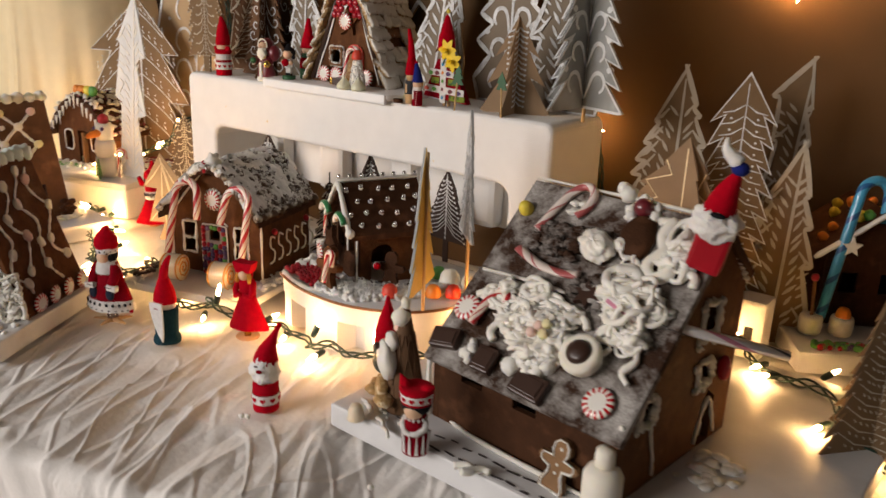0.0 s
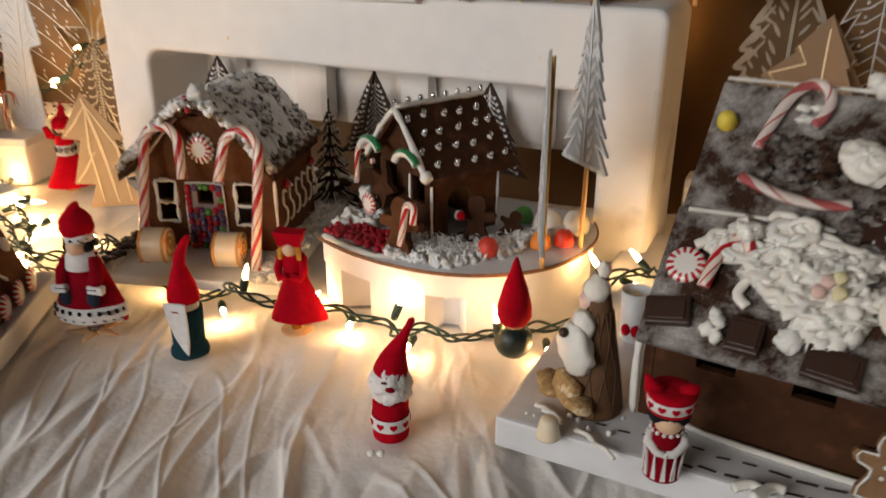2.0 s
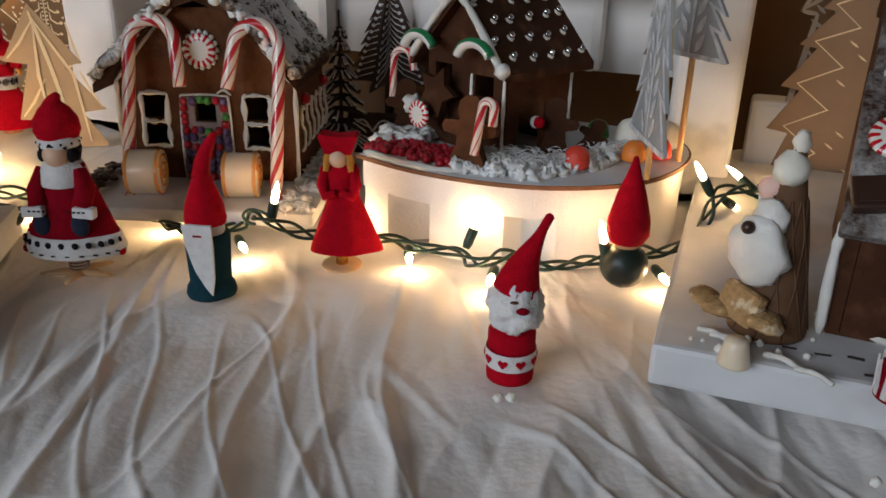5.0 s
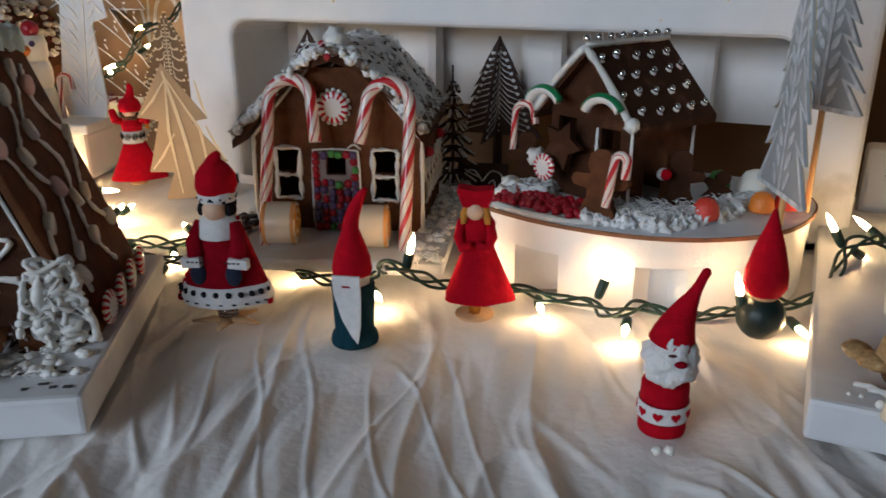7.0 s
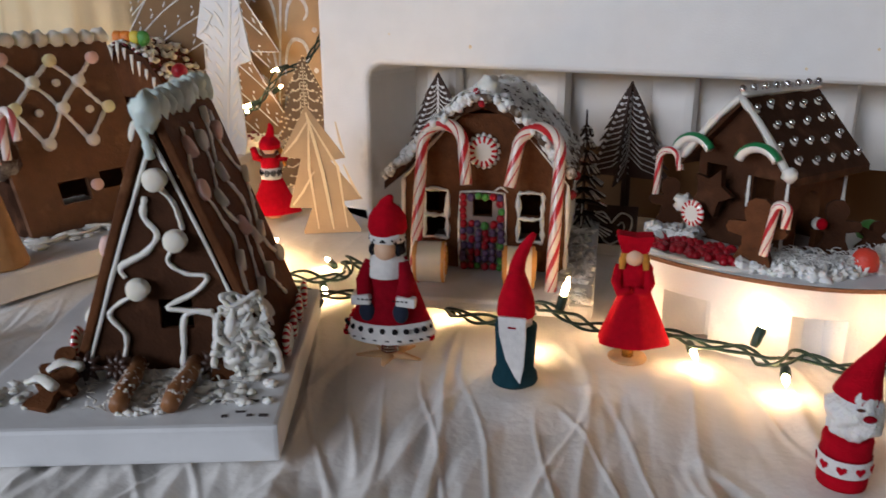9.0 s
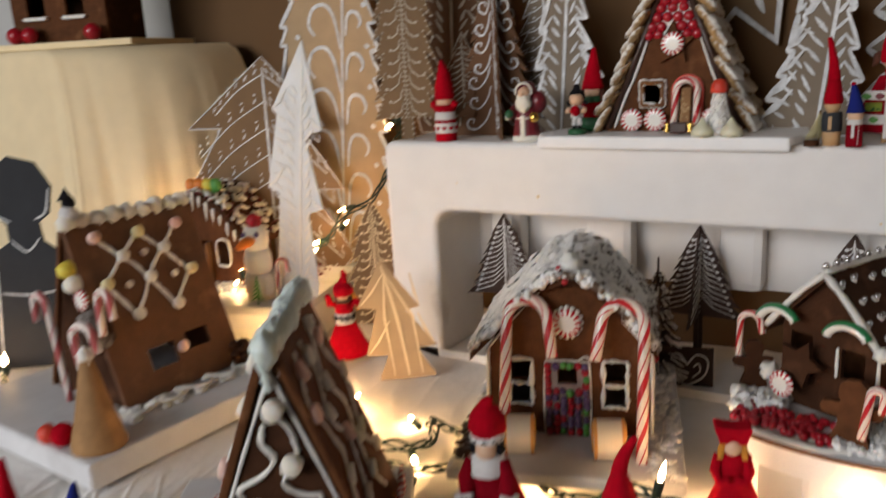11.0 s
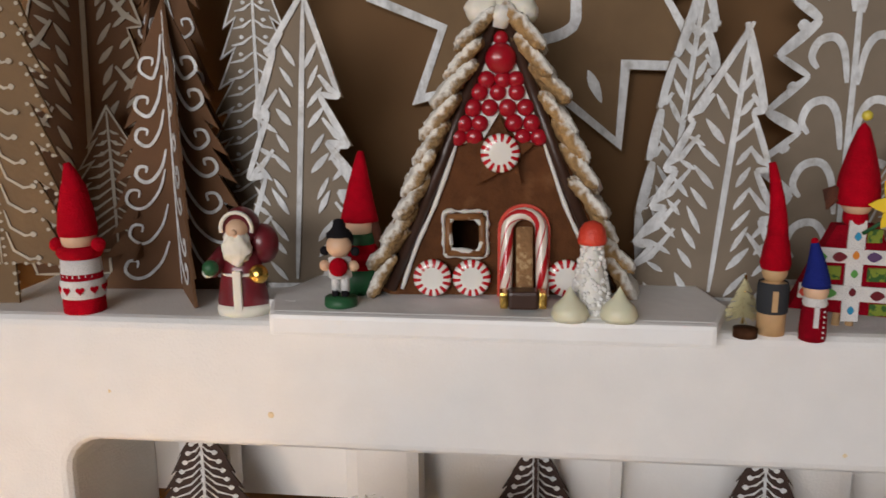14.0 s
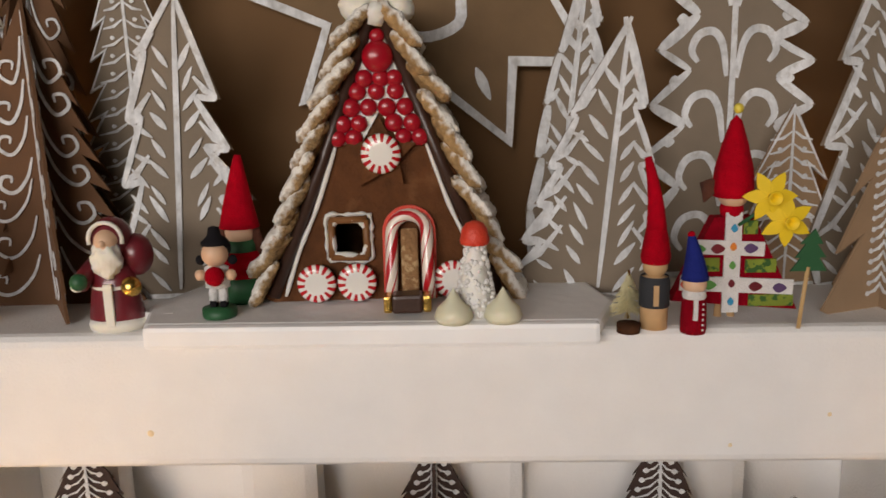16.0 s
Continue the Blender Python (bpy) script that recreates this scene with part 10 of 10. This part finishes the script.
light_string("dark green wire with lit bulbs looped beside the squiggle house",
             [(-0.372, -0.182, 0.018), (-0.330, -0.200, 0.020), (-0.296, -0.222, 0.022), (-0.262, -0.247, 0.024), (-0.228, -0.276, 0.014), (-0.192, -0.289, 0.012), (-0.157, -0.287, 0.012), (-0.122, -0.264, 0.012), (-0.100, -0.240, 0.012)],
             [((-0.264, -0.244, 0.027), (-0.38, 0.9, 0.10)), ((-0.150, -0.300, 0.014), (0.10, -0.9, -0.15)), ((-0.362, -0.180, 0.026), (0.7, 0.6, -0.1)), ((-0.240, -0.262, 0.018), (0.2, -0.8, 0.0)), ((-0.470, -0.112, 0.014), (-0.6, 0.8, 0.1)), ((-0.545, -0.110, 0.016), (-0.5, 0.5, 0.2)), ((-0.503, -0.118, 0.018), (-0.2, -0.5, 0.4)), ((-0.480, -0.114, 0.016), (0.5, -0.6, 0.1)), ((-0.392, -0.142, 0.016), (0.4, -0.8, 0.1)), ((-0.292, -0.205, 0.016), (-0.3, 0.8, 0.0)), ((-0.215, -0.268, 0.014), (-0.2, -0.7, 0.0))], 8)
light_string("dark green wire with lit bulbs between the box and the sheet",
             [(-0.62, -0.06, 0.01), (-0.700, -0.070, 0.012), (-0.755, -0.045, 0.030), (-0.775, 0.000, 0.110), (-0.765, 0.030, 0.150), (-0.740, 0.060, 0.100), (-0.720, 0.080, 0.050)],
             [((-0.772, 0.000, 0.112), (-0.5, -0.5, 0.3)), ((-0.762, -0.050, 0.034), (-0.3, 0.3, 0.5)), ((-0.768, 0.020, 0.142), (-0.6, -0.2, 0.4)), ((-0.770, 0.012, 0.130), (-0.2, -0.6, 0.6)), ((-0.700, -0.074, 0.014), (0.3, -0.7, 0.1))], 10)
light_string("dark green wire with lit bulbs run behind the foam bridge",
             [(-0.400, 0.160, 0.225), (-0.385, 0.158, 0.240), (-0.330, 0.158, 0.240), (-0.262, 0.154, 0.236), (-0.10, 0.150, 0.150), (0.08, 0.150, 0.150), (0.240, 0.156, 0.236), (0.312, 0.164, 0.240), (0.350, 0.166, 0.225), (0.362, 0.166, 0.150)],
             [((-0.335, 0.158, 0.240), (-0.5, 0.1, 0.25)), ((-0.275, 0.156, 0.238), (0.6, 0.1, 0.15)), ((0.250, 0.160, 0.238), (-0.5, 0.1, 0.2)), ((0.325, 0.168, 0.240), (0.7, 0.1, 0.2)), ((-0.372, 0.160, 0.246), (-0.3, 0.1, 0.5)), ((0.300, 0.164, 0.238), (-0.3, 0.1, 0.4))], 9)
# ---- left corner: draped box, slate cut-out, small fir sprig ----
def draped_box():
    vs, fs = [], []
    nx, nz = 90, 40
    path = spline([(-1.36, 0.02, 0), (-1.12, -0.03, 0), (-1.02, -0.02, 0), (-0.985, 0.000, 0), (-0.915, 0.060, 0), (-0.872, 0.140, 0), (-0.860, 0.240, 0)], 18)
    Z = np.linspace(0.0, 0.420, nz)
    for i, p in enumerate(path):
        for z in Z:
            k = 1 - z / 0.420
            a = noise.noise(Vector((i * 0.11, z * 1.5, 0.4))) + 0.5 * noise.noise(Vector((i * 0.3, z * 3, 4)))
            vs.append((p.x + 0.012 * a * k + 0.130 * k ** 0.5 * (1 - 0.38 * k) * min(1.0, max(0.0, (p.x + 1.06) / 0.13)), p.y - 0.018 * a * k - 0.03 * k, z))
    n = len(Z)
    for i in range(len(path) - 1):
        for j in range(n - 1):
            q = i * n + j
            fs.append((q, q + n, q + n + 1, q + 1))
    top = [i * n + n - 1 for i in range(len(path))]
    k = len(vs)
    vs += [(-1.36, 0.30, 0.420), (-0.88, 0.26, 0.420)]
    fs.append(top + [k + 1, k])
    t = thing("draped_box", "tall box draped with a cream sheet beside the backdrop", "box", Matrix())
    part("sheet", Shape().add(vs, fs, smooth=True), M_CREAM, t, "cream sheet hanging in soft folds")
    part("box_body", Shape().box((-1.16, 0.17, 0.206), (0.40, 0.20, 0.408), bevel=0.004), M_KRAFT, t)


def slate_cutout():
    """A flat dark card figure kept to plain shapes."""
    t = thing("slate_cutout", "flat dark slate cut-out shape with thin chalk outlines", "cut-out", pose(-0.770, -0.245, 0.002, 0, 0, 38))
    body = [(-0.075, 0.0), (0.080, 0.0), (0.070, 0.10), (0.045, 0.150), (0.022, 0.170), (0.020, 0.195), (0.034, 0.205), (0.042, 0.240), (0.026, 0.272), (-0.006, 0.282), (-0.030, 0.262), (-0.038, 0.215), (-0.020, 0.195), (-0.020, 0.172), (-0.055, 0.150), (-0.080, 0.09)]
    part("panel", Shape().prism(body, -0.002, 0.002), M_SLATE, t)
    s = Shape()
    for q in ([(-0.03, 0.262), (-0.033, 0.215), (-0.014, 0.197)], [(0.038, 0.238), (0.030, 0.208), (0.016, 0.200)], [(-0.04, 0.14), (-0.05, 0.05), (-0.055, 0.004)], [(0.04, 0.14), (0.045, 0.07), (0.06, 0.004)], [(-0.04, 0.105), (0.0, 0.100), (0.04, 0.105)], [(-0.018, 0.175), (0.0, 0.158), (0.018, 0.175)]):
        s.ribbon([(p.x, p.y) for p in spline([(a, b, 0) for a, b in q], 4)], 0.003, -0.0027, None)
    tagged(part("chalk_line", s, M_PAINT, t, "thin white chalk lines"), kind="stuff")


def house_on_box():
    h = thing("gingerbread_house", "dark square gingerbread house with iced windows on the draped box", "gingerbread house", pose(-1.095, 0.065, 0.434, 0, 0, 20))
    part("board", Shape().box((0.03, 0.06, -0.006), (0.29, 0.22, 0.011), bevel=0.002), M_CREAM, h)
    part("front_wall", Shape().plate(rect(-0.075, 0, 0.105, 0.105), [rect(-0.045, 0.045, -0.010, 0.080), rect(0.030, 0.045, 0.065, 0.080)], 0, 0.007), M_GINGER, h)
    part("back_wall", Shape().box((0.015, 0.117, 0.0525), (0.18, 0.007, 0.105), bevel=0.001), M_GINGER_D, h)
    for x in (-0.0715, 0.1015):
        part("side_wall", Shape().box((x, 0.060, 0.0525), (0.007, 0.106, 0.105), bevel=0.001), M_GINGER_D, h)
    for sy, y in ((-1, 0.0), (1, 0.12)):
        m = Matrix.Translation((0.015, 0.060, 0.150)) @ Matrix.Rotation(radians(-sy * 36), 4, "X")
        part("roof_slope", Shape().box((0, sy * 0.042, 0), (0.215, 0.084, 0.007), bevel=0.001), M_GINGER_D, h, "", m)
    for x in (-0.0275, 0.0475):
        part("window_sill", Shape().box((x, -0.003, 0.041), (0.044, 0.010, 0.006), bevel=0.0015), M_ICING, h)
    part("eave_icing", rough_line([(-0.092, -0.013, 0.102), (-0.02, -0.014, 0.100), (0.06, -0.014, 0.101), (0.124, -0.013, 0.102)], 0.0032, random.Random(5)), M_ICING, h)
    for x in (-0.060, -0.032, 0.088):
        part("red_candy", BEAD_RED, M_REDCANDY, h, m=pose(x, -0.02, 0.014) @ Matrix.Scale(5.0, 4))


def front_bits():
    rng = random.Random(101)
    # wafer cone tree with cream on the large board
    z = 0.0265
    c = thing("wafer_cone", "upturned wafer cone with slices and cream, standing as a tree", "wafer cone", pose(0.402, -0.297, z))
    part("cone", Shape().lathe([(1e-5, 0), (0.0215, 0), (0.0220, 0.003), (0.0165, 0.035), (0.0085, 0.080), (0.0030, 0.108), (1e-5, 0.111)], 24), M_CONE, c)
    s = Shape()
    for k in range(10):
        a = 2 * math.pi * k / 10
        for q in (1, -1):
            s.tube([(0.0222 * math.cos(a), 0.0222 * math.sin(a), 0.003), (0.0170 * math.cos(a + q * .3), 0.0170 * math.sin(a + q * .3), 0.033), (0.0128 * math.cos(a + q * .6), 0.0128 * math.sin(a + q * .6), 0.058), (0.0089 * math.cos(a + q * .9), 0.0089 * math.sin(a + q * .9), 0.080)], 0.0006, 4)
    tagged(part("wafer_grid", s, M_CONE, c), kind="stuff")
    slab = Shape()
    blob(rng, 0.0165, (0, 0, 0), slab, pose(-0.0125, -0.0120, 0.0500, 8, 6, -40) @ Matrix.Diagonal((1.15, 0.60, 1.25, 1)), amp=0.22, seg=20, rings=14)
    blob(rng, 0.0105, (0, 0, 0), slab, pose(-0.0090, -0.0095, 0.0700, 8, 6, -40) @ Matrix.Diagonal((1.0, 0.7, 1.0, 1)), amp=0.25, seg=16, rings=11)
    part("cream_slab", slab, M_ICING, c, "thick white cream down one side")
    part("cereal_slab", Shape().box((0, 0, 0), (0.026, 0.009, 0.020), bevel=0.003), M_FLAKE, c, "golden cereal slab", pose(-0.0160, -0.0170, 0.0200, -12, 8, -42))
    part("cream_ball", blob(rng, 0.0098, (-0.003, -0.003, 0.096), amp=0.25, flat=0.95), M_MARSH, c)
    part("pink_marshmallow", blob(rng, 0.0075, (-0.010, 0.004, 0.082), amp=0.2, flat=0.9), M_MARSH_P, c)
    part("cream_tip", blob(rng, 0.0048, (0, 0, 0.110), amp=0.4, flat=1.4), M_MARSH, c)
    part("currant", Shape().ball((-0.0200, -0.0195, 0.066), 0.0038, 10, 7), M_CHOC, c)
    for x, y, zz, rz, ln in ((-0.026, -0.012, 0.012, 30, 0.024), (-0.004, -0.026, 0.014, -20, 0.022), (-0.036, 0.004, 0.010, 70, 0.022)):
        part("cereal_piece", Shape().tube([(-ln / 2, 0, 0), (-ln / 4, 0, 0.002), (ln / 4, 0, 0.002), (ln / 2, 0, 0)], [0.003, 0.0085, 0.0088, 0.003], 12, flat=0.5), M_FLAKE, c, "", pose(x, y, zz, 12, 10, rz))
    g = thing("gumdrop", "pale cream gumdrop on the board beside the cone", "gumdrop", pose(0.385, -0.348, z), "gumdrops on the board")
    part("gumdrop", Shape().lathe([(1e-5, 0), (0.0085, 0), (0.0088, 0.0015), (0.0062, 0.0135), (0.0054, 0.0150), (1e-5, 0.0152)], 20), M_CREAMY, g)
    s = Shape()
    for x, y in ((0.365, -0.318), (0.40, -0.335), (0.415, -0.345), (0.372, -0.322)):
        rough_line([(x, y, z + 0.002), (x + 0.010, y - 0.003, z + 0.003), (x + 0.018, y - 0.010, z + 0.002)], 0.0022, rng, shape=s)
    for _ in range(12):
        blob(rng, rng.uniform(0.001, 0.003), (rng.uniform(0.36, 0.43), rng.uniform(-0.345, -0.30), z + 0.001), s, seg=6, rings=5)
    solo("icing_crumb", s, M_ICING, "crumbs of white icing on the board", "icing", Matrix(), kind="stuff")
    p = thing("pretzel_twist", "knobbly white coated pretzel twist on the board", "pretzel", pose(0.508, -0.352, z))
    part("twist", Shape().tube(spline([(0, 0, 0.003), (0.010, 0.006, 0.005), (0.018, 0.002, 0.004), (0.012, -0.006, 0.005), (0.022, 0.010, 0.004), (0.030, 0.012, 0.003)], 5), 0.0035, 8), M_ICING, p)
    b = thing("glue_bottle", "small white plastic bottle with a round cap on the board", "bottle", pose(0.632, -0.318, z))
    part("bottle", Shape().lathe([(1e-5, 0), (0.0155, 0), (0.0165, 0.002), (0.0165, 0.032), (0.013, 0.038), (0.008, 0.040), (1e-5, 0.0405)], 24), M_MARSH, b)
    part("cap", Shape().lathe([(1e-5, 0.0405), (0.0082, 0.0405), (0.0085, 0.043), (0.0078, 0.054), (0.006, 0.056), (1e-5, 0.0562)], 20), M_MARSH, b)
    # cups behind the big house
    c = thing("paper_cup", "small pale cup with red marks behind the large house", "cup", pose(0.405, -0.185, 0.027))
    part("cup", Shape().lathe([(1e-5, 0), (0.0105, 0), (0.0130, 0.045), (0.0124, 0.045), (0.0100, 0.002), (1e-5, 0.002)], 22), M_FROST, c)
    s = Shape()
    for a in (-110, -70, -30):
        s.ball((0.0116 * math.cos(radians(a)), 0.0116 * math.sin(radians(a)), 0.012), 0.004, 8, 6, scale=(1, 1, 1.4))
    part("red_mark", s, M_FELT, c)
    # crumb on the sheet
    for x, y in ((0.270, -0.395), (0.276, -0.392), (0.452, -0.398)):
        solo("crumb", blob(rng, 0.0028, (0, 0, 0.003), amp=0.4), M_ICING, "small white icing crumb lying on the sheet", "crumb", pose(x, y, 0.003), "crumbs")
    # dark wire ornament by the gingerbread figure
    s = Shape()
    for q in (-1, 1):
        s.tube(spline([(0, 0, 0.0), (q * 0.018, 0, 0.012), (q * 0.022, 0, 0.030), (q * 0.010, 0, 0.036), (0.0, 0, 0.024)], 5), 0.0012, 6)
        s.tube(spline([(q * 0.006, 0, 0.010), (q * 0.014, 0, 0.018), (q * 0.012, 0, 0.026), (q * 0.007, 0, 0.022)], 5), 0.001, 6)
    w = thing("heart_ornament", "small dark card with a white swirled heart", "ornament", pose(0.010, 0.018, 0.002, -8, 0, 12))
    part("panel", Shape().box((0, 0.003, 0.022), (0.056, 0.002, 0.044)), M_KRAFT_B, w)
    part("heart", s, M_PAINT, w)
    # bushes of frosted pine behind the cane house
    for x, y, h in ((-0.020, 0.006, 0.152),):
        p = thing("frosted_pine", "small frosted dark pine tree with layered branches", "tree ornament", pose(x, y, 0.0))
        part("trunk", Shape().tube([(0, 0, 0), (0, 0, h)], [0.003, 0.001], 8), M_KRAFT_B, p)
        d, w = Shape(), Shape()
        for i in range(9):
            zz = h * (0.12 + 0.09 * i)
            r = 0.034 * (1 - i / 10.5)
            for k in range(14):
                a = rng.uniform(0, 6.28)
                d.tube([(0, 0, zz + 0.006), (r * 0.6 * math.cos(a), r * 0.6 * math.sin(a), zz + 0.002), (r * math.cos(a), r * math.sin(a), zz - 0.004)], [0.003, 0.0026, 0.0006], 5)
                w.tube([(r * 0.5 * math.cos(a), r * 0.5 * math.sin(a), zz + 0.006), (r * math.cos(a), r * math.sin(a), zz - 0.001)], [0.0012, 0.0008], 4)
        tagged(part("branch", d, M_KRAFT_B, p), kind="stuff")
        tagged(part("frost", w, M_ICING, p), kind="stuff")


def back_block():
    b = thing("foam_block", "low white foam block behind the large house", "foam block", pose(0.505, 0.140, 0.0))
    part("block", Shape().box((0, 0, 0.038), (0.235, 0.040, 0.078), bevel=0.006), M_FOAM, b)
    # Nothing is cut out: a near-black plate gives the slot's shade by colour.
    part("slot", Shape().box((0.100, -0.0205, 0.030), (0.010, 0.002, 0.024)), M_SLOT_SHADE, b, "near-black plate painted as the shade of a slot")


back_block()
draped_box()
slate_cutout()
house_on_box()
front_bits()
